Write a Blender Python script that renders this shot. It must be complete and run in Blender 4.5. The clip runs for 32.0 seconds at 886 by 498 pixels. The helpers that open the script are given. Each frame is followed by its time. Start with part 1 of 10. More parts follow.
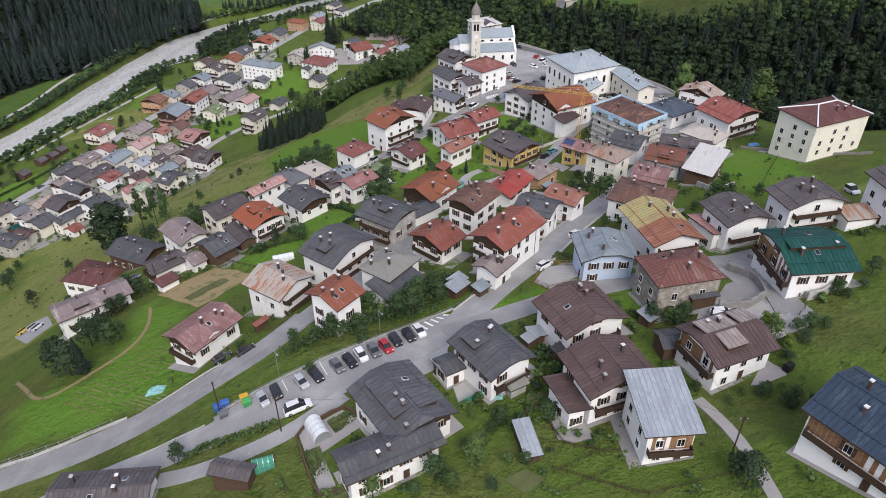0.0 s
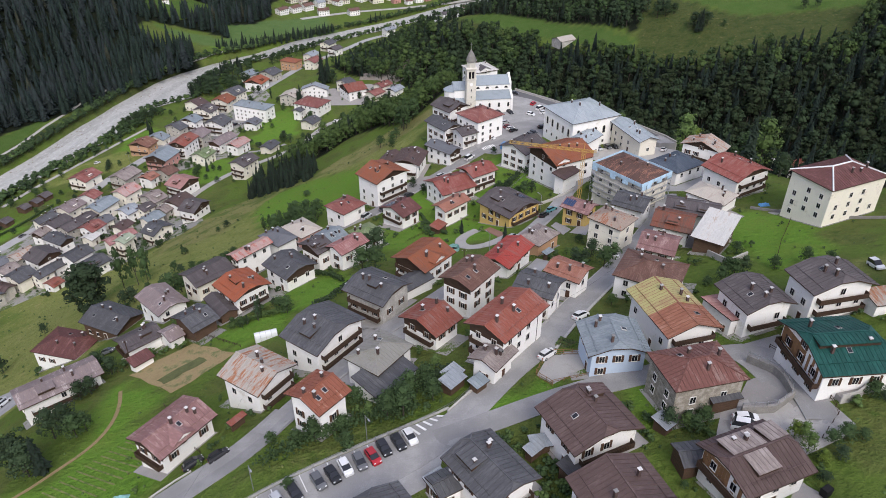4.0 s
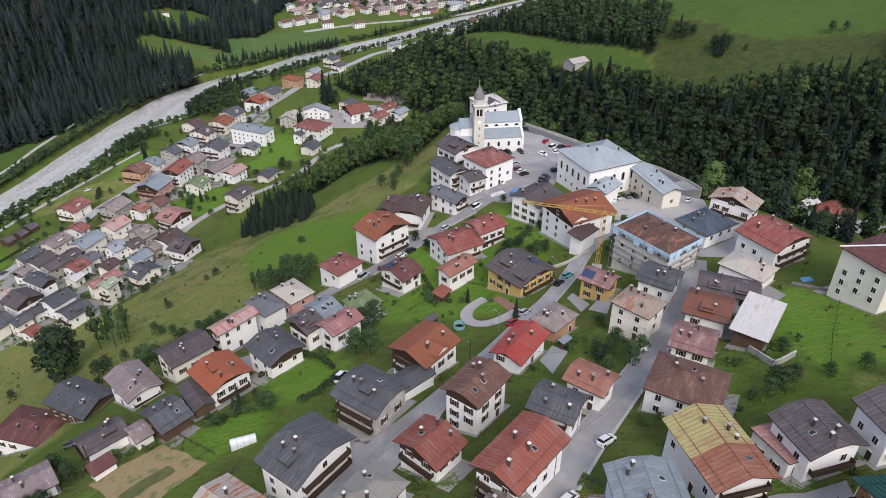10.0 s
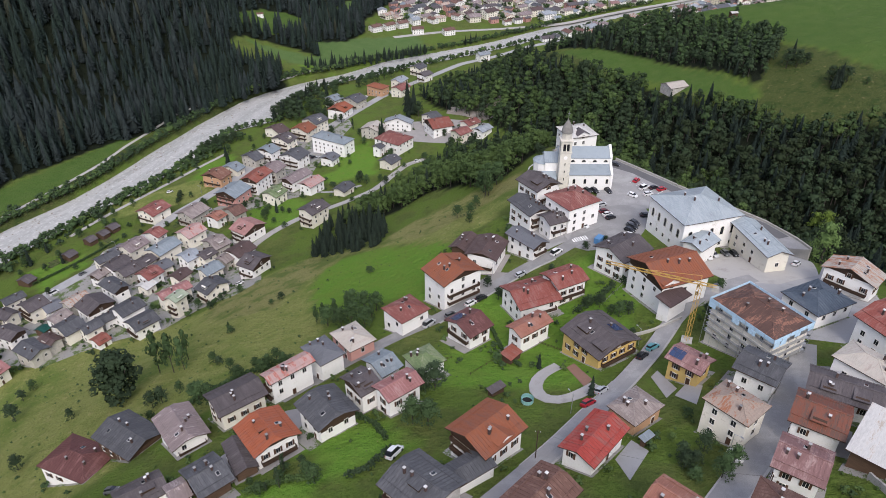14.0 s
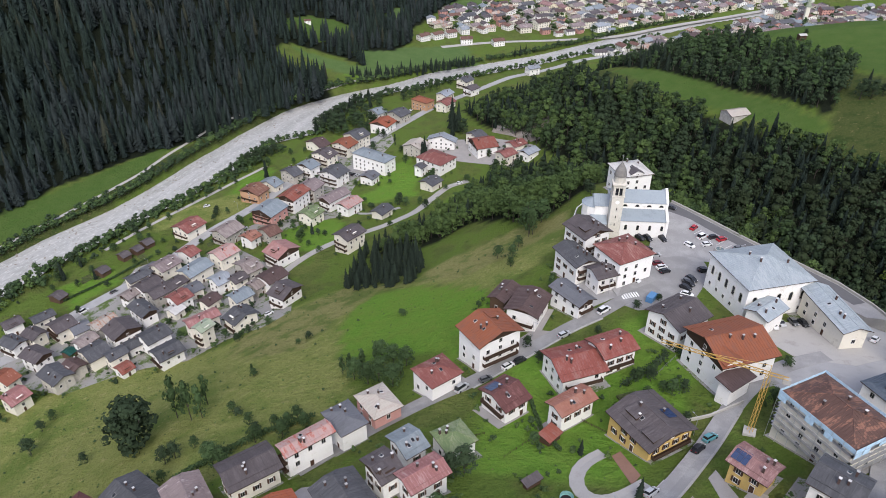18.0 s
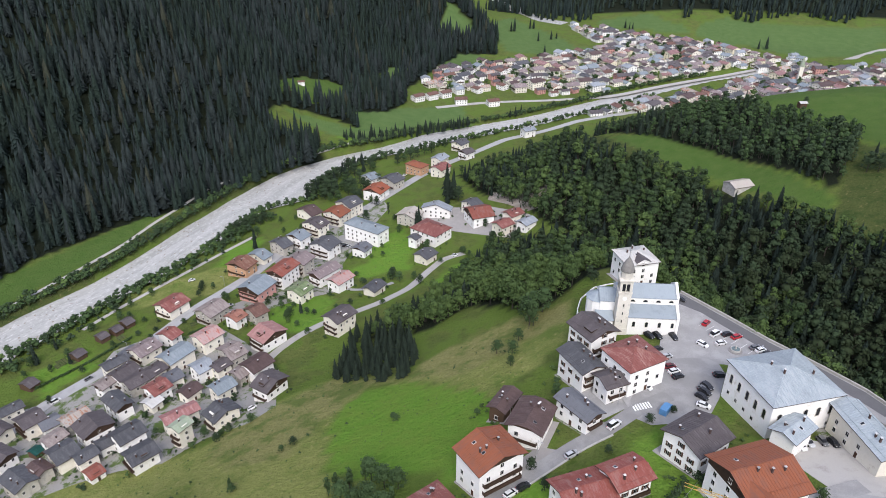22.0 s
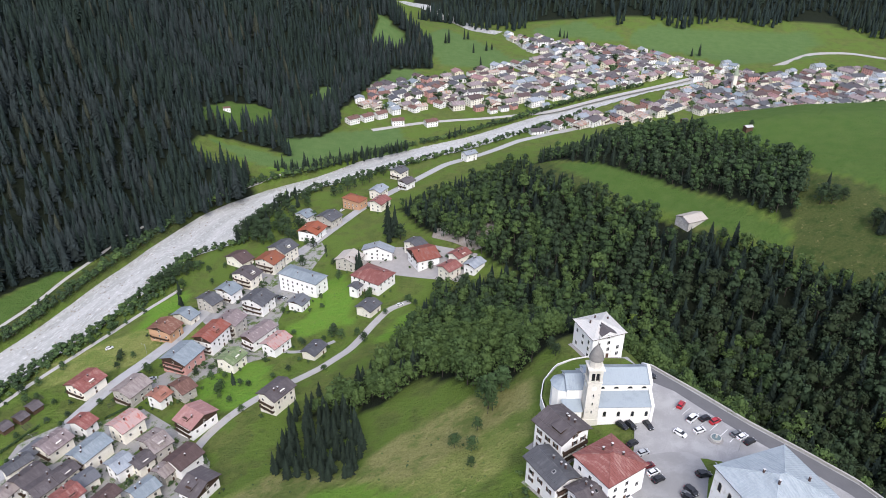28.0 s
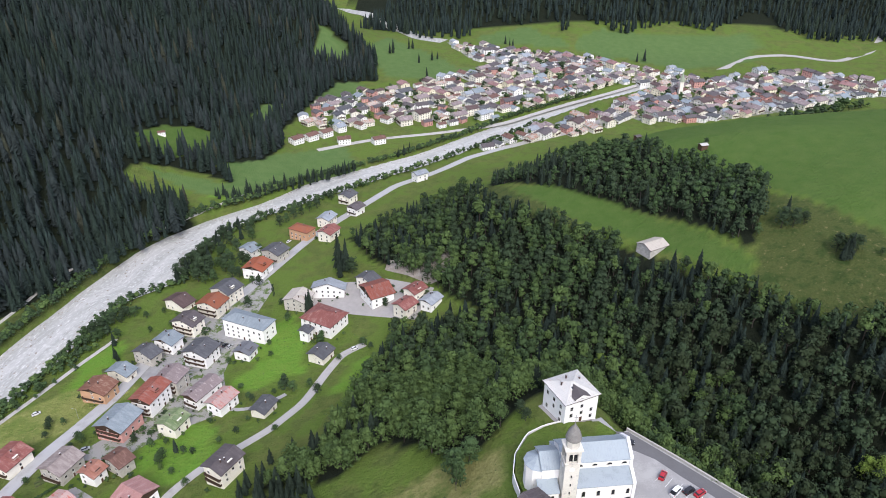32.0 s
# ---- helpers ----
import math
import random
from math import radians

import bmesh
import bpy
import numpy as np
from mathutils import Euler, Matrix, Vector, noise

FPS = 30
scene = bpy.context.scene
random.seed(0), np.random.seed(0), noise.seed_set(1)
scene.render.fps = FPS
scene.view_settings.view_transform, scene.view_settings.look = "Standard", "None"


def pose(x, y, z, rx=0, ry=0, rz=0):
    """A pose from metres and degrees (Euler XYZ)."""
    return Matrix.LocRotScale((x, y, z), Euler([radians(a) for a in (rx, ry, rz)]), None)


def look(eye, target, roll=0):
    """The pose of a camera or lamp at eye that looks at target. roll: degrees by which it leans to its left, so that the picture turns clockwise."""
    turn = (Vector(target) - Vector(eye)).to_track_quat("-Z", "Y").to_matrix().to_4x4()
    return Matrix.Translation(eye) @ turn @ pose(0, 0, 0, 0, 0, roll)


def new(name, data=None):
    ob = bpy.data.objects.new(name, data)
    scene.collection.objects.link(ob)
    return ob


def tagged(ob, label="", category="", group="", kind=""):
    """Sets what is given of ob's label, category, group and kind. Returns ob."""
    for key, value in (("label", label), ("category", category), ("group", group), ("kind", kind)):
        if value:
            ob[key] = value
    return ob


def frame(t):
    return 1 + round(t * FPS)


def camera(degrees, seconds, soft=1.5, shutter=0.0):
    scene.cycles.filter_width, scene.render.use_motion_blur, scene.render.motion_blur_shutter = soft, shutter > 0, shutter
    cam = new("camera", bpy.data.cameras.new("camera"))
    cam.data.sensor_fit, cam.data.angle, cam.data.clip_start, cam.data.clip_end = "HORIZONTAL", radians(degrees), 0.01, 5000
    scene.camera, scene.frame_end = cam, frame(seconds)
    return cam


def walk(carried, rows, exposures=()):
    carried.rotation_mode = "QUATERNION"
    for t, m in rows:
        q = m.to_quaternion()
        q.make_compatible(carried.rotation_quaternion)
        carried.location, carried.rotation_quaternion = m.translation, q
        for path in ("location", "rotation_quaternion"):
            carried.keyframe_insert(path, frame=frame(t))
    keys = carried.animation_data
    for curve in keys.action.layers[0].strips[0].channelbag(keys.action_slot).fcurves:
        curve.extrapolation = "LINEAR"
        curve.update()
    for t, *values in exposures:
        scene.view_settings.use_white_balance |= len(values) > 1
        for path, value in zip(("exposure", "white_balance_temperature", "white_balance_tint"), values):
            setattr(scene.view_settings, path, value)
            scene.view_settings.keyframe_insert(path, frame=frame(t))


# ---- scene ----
cam = camera(64.5, 32.0, soft=0.9)
METRES, EYE, TILT, LEAN, TURN = 185.0, 150.0, -35.0, 0.0, 0.0
ROWS = [
    (0.0, 0.0, 0.0, 0.0, 0.0, 0.0, -0.0),
    (0.5, 0.0006, 0.0078, 0.0081, -0.03, 0.8, 0.03),
    (1.0, 0.0006, 0.0152, 0.0155, -0.1, 1.96, 0.07),
    (1.5, 0.0012, 0.023, 0.0231, -0.12, 2.18, 0.09),
    (2.0, 0.0015, 0.0309, 0.031, -0.15, 2.19, 0.12),
    (2.5, 0.0019, 0.0389, 0.0391, -0.19, 2.19, 0.16),
    (3.0, 0.0022, 0.0472, 0.0472, -0.24, 2.21, 0.19),
    (3.5, 0.0026, 0.0556, 0.0556, -0.27, 2.21, 0.22),
    (5.5, 0.0044, 0.0908, 0.0906, -0.41, 2.24, 0.34),
    (6.0, 0.0048, 0.1, 0.0999, -0.45, 2.25, 0.37),
    (6.5, 0.0052, 0.1093, 0.1093, -0.5, 2.25, 0.4),
    (7.0, 0.0055, 0.1186, 0.1189, -0.55, 2.24, 0.42),
    (7.5, 0.0059, 0.1278, 0.1288, -0.59, 2.23, 0.44),
    (8.0, 0.0063, 0.1376, 0.1382, -0.63, 2.25, 0.46),
    (8.5, 0.0067, 0.1472, 0.1481, -0.62, 2.25, 0.45),
    (9.0, 0.0071, 0.1569, 0.158, -0.51, 2.26, 0.37),
    (9.5, 0.0072, 0.1665, 0.1681, -0.25, 2.26, 0.18),
    (10.0, 0.0071, 0.1765, 0.1782, 0.2, 2.28, -0.15),
    (10.5, 0.0074, 0.1863, 0.1885, 0.88, 2.28, -0.63),
    (11.0, 0.0075, 0.1968, 0.1987, 1.79, 2.27, -1.29),
    (11.5, 0.0077, 0.2069, 0.2092, 2.55, 2.24, -1.82),
    (12.0, 0.0076, 0.2173, 0.2197, 3.23, 2.21, -2.29),
    (12.5, 0.0075, 0.2279, 0.2305, 4.03, 2.16, -2.87),
    (13.0, 0.0072, 0.2382, 0.2412, 4.76, 2.12, -3.39),
    (13.5, 0.0069, 0.2491, 0.2523, 5.51, 2.06, -3.91),
    (14.0, 0.0061, 0.2599, 0.2632, 6.26, 2.0, -4.44),
    (14.5, 0.0052, 0.2707, 0.2743, 7.0, 1.93, -4.97),
    (15.0, 0.004, 0.2817, 0.2853, 7.75, 1.86, -5.5),
    (15.5, 0.0025, 0.2926, 0.2964, 8.48, 1.79, -6.03),
    (17.5, -0.0052, 0.3364, 0.3428, 9.62, 1.64, -6.88),
    (18.0, -0.008, 0.3469, 0.355, 9.56, 1.63, -6.88),
    (18.5, -0.0103, 0.3577, 0.3678, 9.53, 1.62, -6.84),
    (19.0, -0.014, 0.3677, 0.3817, 9.44, 2.55, -6.83),
    (19.5, -0.0175, 0.377, 0.3938, 9.36, 4.6, -6.83),
    (20.0, -0.0206, 0.3866, 0.4055, 9.3, 5.26, -6.82),
    (20.5, -0.0238, 0.3969, 0.4184, 9.27, 5.27, -6.8),
    (21.0, -0.0274, 0.4071, 0.4309, 9.22, 5.28, -6.78),
    (21.5, -0.0307, 0.4175, 0.4436, 9.19, 5.29, -6.76),
    (22.0, -0.0342, 0.4279, 0.4562, 9.15, 5.31, -6.72),
    (22.5, -0.0376, 0.4386, 0.4689, 9.04, 5.34, -6.64),
    (23.0, -0.0411, 0.4492, 0.4816, 8.72, 5.38, -6.42),
    (23.5, -0.0445, 0.4589, 0.4939, 8.47, 5.39, -6.26),
    (24.0, -0.0481, 0.4696, 0.5072, 8.33, 5.4, -6.15),
    (24.5, -0.0512, 0.4809, 0.5206, 8.12, 5.44, -6.0),
    (25.0, -0.055, 0.4917, 0.5341, 7.72, 5.48, -5.74),
    (25.5, -0.0583, 0.5027, 0.5479, 7.22, 5.53, -5.4),
    (27.5, -0.0725, 0.5477, 0.6049, 5.12, 5.61, -4.02),
    (28.0, -0.0757, 0.5593, 0.6197, 4.64, 5.62, -3.69),
    (28.5, -0.0787, 0.5709, 0.6346, 4.17, 5.65, -3.37),
    (29.0, -0.0818, 0.5827, 0.6495, 3.7, 5.66, -3.04),
    (29.5, -0.0847, 0.5944, 0.6646, 3.23, 5.66, -2.71),
    (30.0, -0.0873, 0.6064, 0.6797, 2.77, 5.67, -2.37),
    (30.5, -0.09, 0.6185, 0.6949, 2.3, 5.67, -2.03),
    (31.0, -0.0923, 0.6308, 0.7102, 1.83, 5.68, -1.69),
    (31.5, -0.0945, 0.6429, 0.7258, 1.36, 5.68, -1.36),
    (32.0, -0.0968, 0.655, 0.7415, 0.92, 5.68, -1.04),
]
walk(cam, [(t, pose(0, 0, EYE, TILT, LEAN, TURN) @ pose(METRES * x, METRES * y, METRES * z, 90 + pitch, roll, yaw)) for t, x, y, z, yaw, pitch, roll in ROWS], [(0.0, 0.79, 6500, 13), (8.0, 0.77, 6500, 14), (14.0, 0.8, 6500, 14), (19.0, 0.9, 6450, 13), (25.0, 1.1, 6350, 13), (32.0, 1.18, 6350, 13)])

# ---- light: an overcast day ----
world = bpy.data.worlds.new("sky")
scene.world = world
world.use_nodes = True
_n = world.node_tree
_sky = _n.nodes.new("ShaderNodeTexSky")
_sky.sky_type, _sky.sun_disc = "NISHITA", False
_sky.sun_elevation, _sky.sun_rotation = radians(44), radians(165)
_sky.air_density, _sky.dust_density, _sky.ozone_density = 1.0, 1.5, 1.5
_cloud = _n.nodes.new("ShaderNodeMixRGB")          # a grey veil of cloud over the blue
_cloud.inputs[0].default_value = 0.38
_cloud.inputs[2].default_value = (5.75, 5.65, 6.6, 1)
_n.links.new(_sky.outputs[0], _cloud.inputs[1])
_n.links.new(_cloud.outputs[0], _n.nodes["Background"].inputs[0])
_n.nodes["Background"].inputs[1].default_value = 0.12
sun = new("sun", bpy.data.lights.new("sun", "SUN"))
sun.data.energy, sun.data.angle, sun.data.color = 1.5, radians(30), (1.0, 0.97, 0.92)
sun.matrix_world = look((28, -105, 105), (0, 0, 0))

# ---- materials ----
MATS = {}


def material(name, colour, rough=0.8, metal=0.0, vary=0.25, size=1.0, fine=8.0, second=None, amount=0.5, bump=0.2, stretch=(1, 1, 1), spread=0.12, soft=0.15, each=0.0):
    """Two scales of noise over a base colour; second: a colour for stains or patches."""
    m = bpy.data.materials.new(name)
    m.use_nodes = True
    MATS[name] = m
    nt = m.node_tree
    N, link = nt.nodes, nt.links.new
    bsdf = N["Principled BSDF"]
    bsdf.inputs["Roughness"].default_value, bsdf.inputs["Metallic"].default_value = rough, metal
    bsdf.inputs["Specular IOR Level"].default_value = 0.25 if name.startswith("roof_") else 0.5 if rough < 0.65 else 0.15
    co = N.new("ShaderNodeTexCoord")
    mp = N.new("ShaderNodeMapping")
    mp.inputs["Scale"].default_value = stretch
    info = N.new("ShaderNodeObjectInfo")
    off = N.new("ShaderNodeVectorMath")
    off.operation = "MULTIPLY_ADD"
    off.inputs[1].default_value = (91, 57, 33)
    link(co.outputs["Object"], mp.inputs[0])
    link(info.outputs["Random"], off.inputs[0])
    link(mp.outputs[0], off.inputs[2])

    def grain(scale, detail):
        t = N.new("ShaderNodeTexNoise")
        t.inputs["Scale"].default_value, t.inputs["Detail"].default_value, t.inputs["Roughness"].default_value = scale, detail, 0.6
        link(off.outputs[0], t.inputs["Vector"])
        return t.outputs["Fac"]

    big, small = grain(1 / size, 4), grain(fine / size, 5)
    base = N.new("ShaderNodeMixRGB")
    base.inputs[1].default_value = (*[c * (1 - vary) for c in colour], 1)
    base.inputs[2].default_value = (*[min(1, c * (1 + vary)) for c in colour], 1)
    both = N.new("ShaderNodeMath")
    both.operation = "ADD"
    link(big, both.inputs[0])
    link(small, both.inputs[1])
    half = N.new("ShaderNodeMapRange")
    half.inputs[1].default_value, half.inputs[2].default_value = 0.65, 1.35
    link(both.outputs[0], half.inputs[0])
    link(half.outputs[0], base.inputs[0])
    out = base.outputs[0]
    if second:
        ramp = N.new("ShaderNodeMapRange")
        ramp.inputs[1].default_value, ramp.inputs[2].default_value = 1 - amount - soft, 1 - amount + soft
        mixer = N.new("ShaderNodeMath")
        mixer.operation = "MULTIPLY_ADD"
        mixer.inputs[1].default_value, mixer.inputs[2].default_value = 0.35, 0.0
        link(small, mixer.inputs[0])
        add = N.new("ShaderNodeMath")
        add.operation = "MULTIPLY_ADD"
        add.inputs[1].default_value = 0.65
        link(big, add.inputs[0])
        link(mixer.outputs[0], add.inputs[2])
        stretchy = N.new("ShaderNodeMapRange")
        stretchy.inputs[1].default_value, stretchy.inputs[2].default_value = 0.3, 0.7
        link(add.outputs[0], stretchy.inputs[0])
        link(stretchy.outputs[0], ramp.inputs[0])
        mix = N.new("ShaderNodeMixRGB")
        mix.inputs[2].default_value = (*second, 1)
        link(ramp.outputs[0], mix.inputs[0])
        link(out, mix.inputs[1])
        out = mix.outputs[0]
    hsv = N.new("ShaderNodeHueSaturation")
    tone = N.new("ShaderNodeMapRange")
    tone.inputs[3].default_value, tone.inputs[4].default_value = 1 - spread, 1 + spread
    link(info.outputs["Random"], tone.inputs[0])
    link(tone.outputs[0], hsv.inputs["Value"])
    link(out, hsv.inputs["Color"])
    out = hsv.outputs[0]
    if each:
        geo = N.new("ShaderNodeNewGeometry")
        isl = N.new("ShaderNodeMapRange")
        isl.inputs[3].default_value, isl.inputs[4].default_value = 1 - each, 1 + each
        link(geo.outputs["Random Per Island"], isl.inputs[0])
        h2 = N.new("ShaderNodeHueSaturation")
        link(isl.outputs[0], h2.inputs["Value"])
        link(out, h2.inputs["Color"])
        out = h2.outputs[0]
    link(out, bsdf.inputs["Base Color"])
    if bump:
        b = N.new("ShaderNodeBump")
        b.inputs["Strength"].default_value, b.inputs["Distance"].default_value = bump, 0.05
        link(small, b.inputs["Height"])
        link(b.outputs[0], bsdf.inputs["Normal"])
    return m


def sheet(name, colour, rough=0.5, **k):
    k.setdefault("stretch", (1.7, 0.5, 1))
    return material("roof_" + name, colour, rough, vary=k.pop("vary", 0.22), size=k.pop("size", 2.5), fine=6, spread=0.1, **k)


sheet("slate", (0.076, 0.077, 0.082), second=(0.106, 0.107, 0.112), amount=0.35)
sheet("slateblue", (0.072, 0.094, 0.122), second=(0.11, 0.13, 0.155), amount=0.35)
sheet("rustpatch", (0.105, 0.06, 0.048), second=(0.25, 0.125, 0.085), amount=0.4, stretch=(2.2, 0.7, 1), soft=0.05, size=3.5)
sheet("rustred2", (0.2, 0.075, 0.048), second=(0.13, 0.075, 0.058), amount=0.45, size=3.5, soft=0.05)
sheet("slate2", (0.134, 0.139, 0.151), second=(0.1, 0.1, 0.11), amount=0.3)
sheet("slatebrown", (0.09, 0.077, 0.078), second=(0.125, 0.11, 0.11), amount=0.3)
sheet("brown", (0.088, 0.058, 0.053), second=(0.12, 0.085, 0.078), amount=0.3)
sheet("brown2", (0.134, 0.0714, 0.0546), second=(0.21, 0.13, 0.1), amount=0.3)
sheet("zinc", (0.27, 0.295, 0.315), 0.45, metal=0.15, second=(0.33, 0.355, 0.375), amount=0.35)
sheet("zincblue", (0.34, 0.385, 0.405), 0.45, metal=0.1, second=(0.4, 0.435, 0.45), amount=0.35)
sheet("taupe", (0.22, 0.18, 0.165), second=(0.29, 0.25, 0.23), amount=0.45)
sheet("navy", (0.0294, 0.0462, 0.0714), second=(0.06, 0.08, 0.11), amount=0.3)
sheet("rustred", (0.143, 0.063, 0.0504), second=(0.22, 0.15, 0.13), amount=0.28)
sheet("green", (0.009, 0.056, 0.046), second=(0.016, 0.085, 0.07), amount=0.35)
sheet("salmon", (0.3, 0.16, 0.143), second=(0.36, 0.24, 0.22), amount=0.3)
sheet("moss", (0.36, 0.33, 0.14), second=(0.3, 0.22, 0.11), amount=0.42, size=3, soft=0.1)
sheet("bluegrey", (0.2, 0.235, 0.255), 0.5, second=(0.25, 0.28, 0.295), amount=0.35)
sheet("rustbrown2", (0.235, 0.1, 0.062), second=(0.3, 0.16, 0.11), amount=0.3)
sheet("maroon", (0.118, 0.05, 0.045), second=(0.2, 0.1, 0.09), amount=0.3)
sheet("pinkgrey", (0.21, 0.168, 0.163), second=(0.36, 0.31, 0.3), amount=0.3, stretch=(2, 0.4, 1), soft=0.06)
sheet("dustpink", (0.227, 0.126, 0.118), second=(0.36, 0.25, 0.23), amount=0.3)
sheet("rustwhite", (0.386, 0.353, 0.311), second=(0.33, 0.14, 0.07), amount=0.42, stretch=(2.2, 0.3, 1), soft=0.06)
sheet("rust", (0.21, 0.0756, 0.0462), second=(0.45, 0.35, 0.28), amount=0.2, stretch=(3, 0.5, 1), soft=0.06)
sheet("concrete", (0.252, 0.244, 0.223), 0.9, second=(0.2, 0.195, 0.16), amount=0.4)
sheet("redbrown", (0.227, 0.0714, 0.0487), second=(0.22, 0.12, 0.1), amount=0.35)
sheet("rustbrown", (0.185, 0.0882, 0.0588), second=(0.3, 0.2, 0.15), amount=0.3)
sheet("orange", (0.29, 0.085, 0.04), second=(0.22, 0.08, 0.05), amount=0.4)
sheet("orange2", (0.28, 0.125, 0.088), second=(0.3, 0.17, 0.13), amount=0.35)
sheet("cream_roof", (0.42, 0.386, 0.336), second=(0.36, 0.31, 0.27), amount=0.35)
sheet("patched", (0.286, 0.227, 0.185), second=(0.26, 0.11, 0.06), amount=0.4, soft=0.06)
sheet("rustorange", (0.25, 0.085, 0.042), second=(0.19, 0.08, 0.052), amount=0.42, stretch=(2, 0.6, 1))
sheet("red", (0.235, 0.072, 0.056), second=(0.26, 0.13, 0.11), amount=0.38)
sheet("red2", (0.2, 0.072, 0.06), second=(0.29, 0.17, 0.145), amount=0.32)
sheet("redbright", (0.31, 0.052, 0.04), second=(0.24, 0.085, 0.07), amount=0.42)
sheet("pinkwhite", (0.403, 0.286, 0.26), second=(0.38, 0.12, 0.09), amount=0.38, stretch=(2.5, 0.5, 1), soft=0.06)
sheet("pinkred", (0.3, 0.14, 0.13), second=(0.42, 0.28, 0.26), amount=0.3, stretch=(2.5, 0.5, 1))
sheet("mossgreen", (0.134, 0.185, 0.084), second=(0.23, 0.25, 0.15), amount=0.4)
sheet("palegreen", (0.302, 0.353, 0.252), second=(0.3, 0.33, 0.26), amount=0.4)
sheet("whitemetal", (0.5, 0.49, 0.465), 0.5, second=(0.4, 0.34, 0.28), amount=0.3, stretch=(2, 0.4, 1), soft=0.08)

material("wall_white", (0.82, 0.805, 0.775), 0.9, vary=0.06, size=3, second=(0.66, 0.63, 0.57), amount=0.22, bump=0.1, spread=0.05)
material("wall_cream", (0.76, 0.72, 0.62), 0.9, vary=0.07, size=3, second=(0.55, 0.5, 0.42), amount=0.22, bump=0.1)
material("wall_cream2", (0.72, 0.66, 0.5), 0.9, vary=0.05, size=3, bump=0.1)
material("wall_plaster", (0.5, 0.47, 0.41), 0.95, vary=0.15, size=2, second=(0.36, 0.34, 0.3), amount=0.4)
material("wall_wood", (0.095, 0.06, 0.04), 0.75, vary=0.3, size=1.5, stretch=(1, 1, 8), bump=0.3)
material("wall_stone", (0.3, 0.27, 0.22), 0.95, vary=0.35, size=0.9, second=(0.42, 0.39, 0.34), amount=0.4, bump=0.6)
material("wall_stone2", (0.36, 0.345, 0.315), 0.95, vary=0.2, size=1.5, second=(0.5, 0.48, 0.45), amount=0.35, bump=0.4)
material("wall_bluewall", (0.42, 0.5, 0.6), 0.9, vary=0.05, size=3)
material("wall_yellow", (0.58, 0.41, 0.15), 0.9, vary=0.07, size=3)
material("wall_ochre", (0.46, 0.28, 0.17), 0.9, vary=0.08, size=3)
material("wall_salmonwall", (0.55, 0.3, 0.26), 0.9, vary=0.08, size=3)
material("timber", (0.058, 0.037, 0.026), 0.7, vary=0.35, size=1.2, stretch=(1, 1, 6), bump=0.3)
material("timber_light", (0.25, 0.14, 0.07), 0.7, vary=0.3, size=1.2, stretch=(1, 1, 6), bump=0.3)
material("shutter_wood", (0.085, 0.047, 0.03), 0.7, vary=0.25, size=0.6)
material("window_glass", (0.018, 0.02, 0.024), 0.12, vary=0.2, size=0.8, bump=0)
material("frame_paint", (0.66, 0.64, 0.6), 0.6, vary=0.06)
material("chimney_plaster", (0.085, 0.058, 0.052), 0.9, vary=0.25, size=0.8)
material("chimney_cap", (0.42, 0.41, 0.4), 0.5, vary=0.3, spread=0.6)
material("asphalt", (0.27, 0.265, 0.258), 0.92, vary=0.12, size=6, fine=30, second=(0.33, 0.325, 0.315), amount=0.4)
material("asphalt_pale", (0.34, 0.338, 0.333), 0.92, vary=0.12, size=6, fine=30, second=(0.28, 0.277, 0.27), amount=0.35)
material("gravel_lot", (0.4, 0.385, 0.36), 0.95, vary=0.14, size=5, fine=30, second=(0.3, 0.285, 0.265), amount=0.3)
material("paving", (0.3, 0.285, 0.27), 0.9, vary=0.12, size=3, fine=20)
material("village_paving", (0.29, 0.28, 0.262), 0.92, vary=0.16, size=5, fine=14, second=(0.085, 0.125, 0.035), amount=0.42, soft=0.05)
material("terrace_tiles", (0.26, 0.15, 0.11), 0.9, vary=0.15, size=2, fine=16)
material("line_paint", (0.75, 0.75, 0.73), 0.8, vary=0.1)
material("retaining_stone", (0.22, 0.21, 0.195), 0.95, vary=0.25, size=1.2, bump=0.6, each=0.25)
material("concrete_wall", (0.42, 0.405, 0.375), 0.95, vary=0.15, size=2, second=(0.28, 0.27, 0.25), amount=0.3)
material("bark", (0.055, 0.048, 0.04), 0.95, vary=0.3, size=0.5)
material("leaves_dark", (0.033, 0.053, 0.026), 0.85, vary=0.28, size=3, fine=10, spread=0.18, each=0.09, bump=0)
material("leaves_fresh", (0.06, 0.098, 0.032), 0.85, vary=0.28, size=3, fine=10, spread=0.18, each=0.09, bump=0)
material("leaves_mid", (0.044, 0.075, 0.029), 0.85, vary=0.28, size=3, fine=10, spread=0.18, each=0.09, bump=0)
material("leaves_light", (0.076, 0.12, 0.037), 0.85, vary=0.28, size=3, fine=10, spread=0.18, each=0.09, bump=0)
material("needles", (0.0195, 0.03, 0.0205), 0.9, vary=0.45, size=9, spread=0.15, each=0.07, bump=0)
material("grass_blade", (0.13, 0.15, 0.05), 0.9, vary=0.3, size=3, each=0.25, bump=0)
# darker copy of the leaves, with the east slope's shade in its colour
material("leaves_shaded", (0.026, 0.039, 0.018), 0.85, vary=0.28, size=3, fine=10, spread=0.18, each=0.09, bump=0)
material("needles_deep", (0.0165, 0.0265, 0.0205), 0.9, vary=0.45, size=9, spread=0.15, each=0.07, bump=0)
# blue tint in the needles' colour imitates haze over the valley side
material("needles_blue", (0.021, 0.0285, 0.0275), 0.9, vary=0.4, size=9, fine=4, spread=0.1, each=0.08, bump=0)
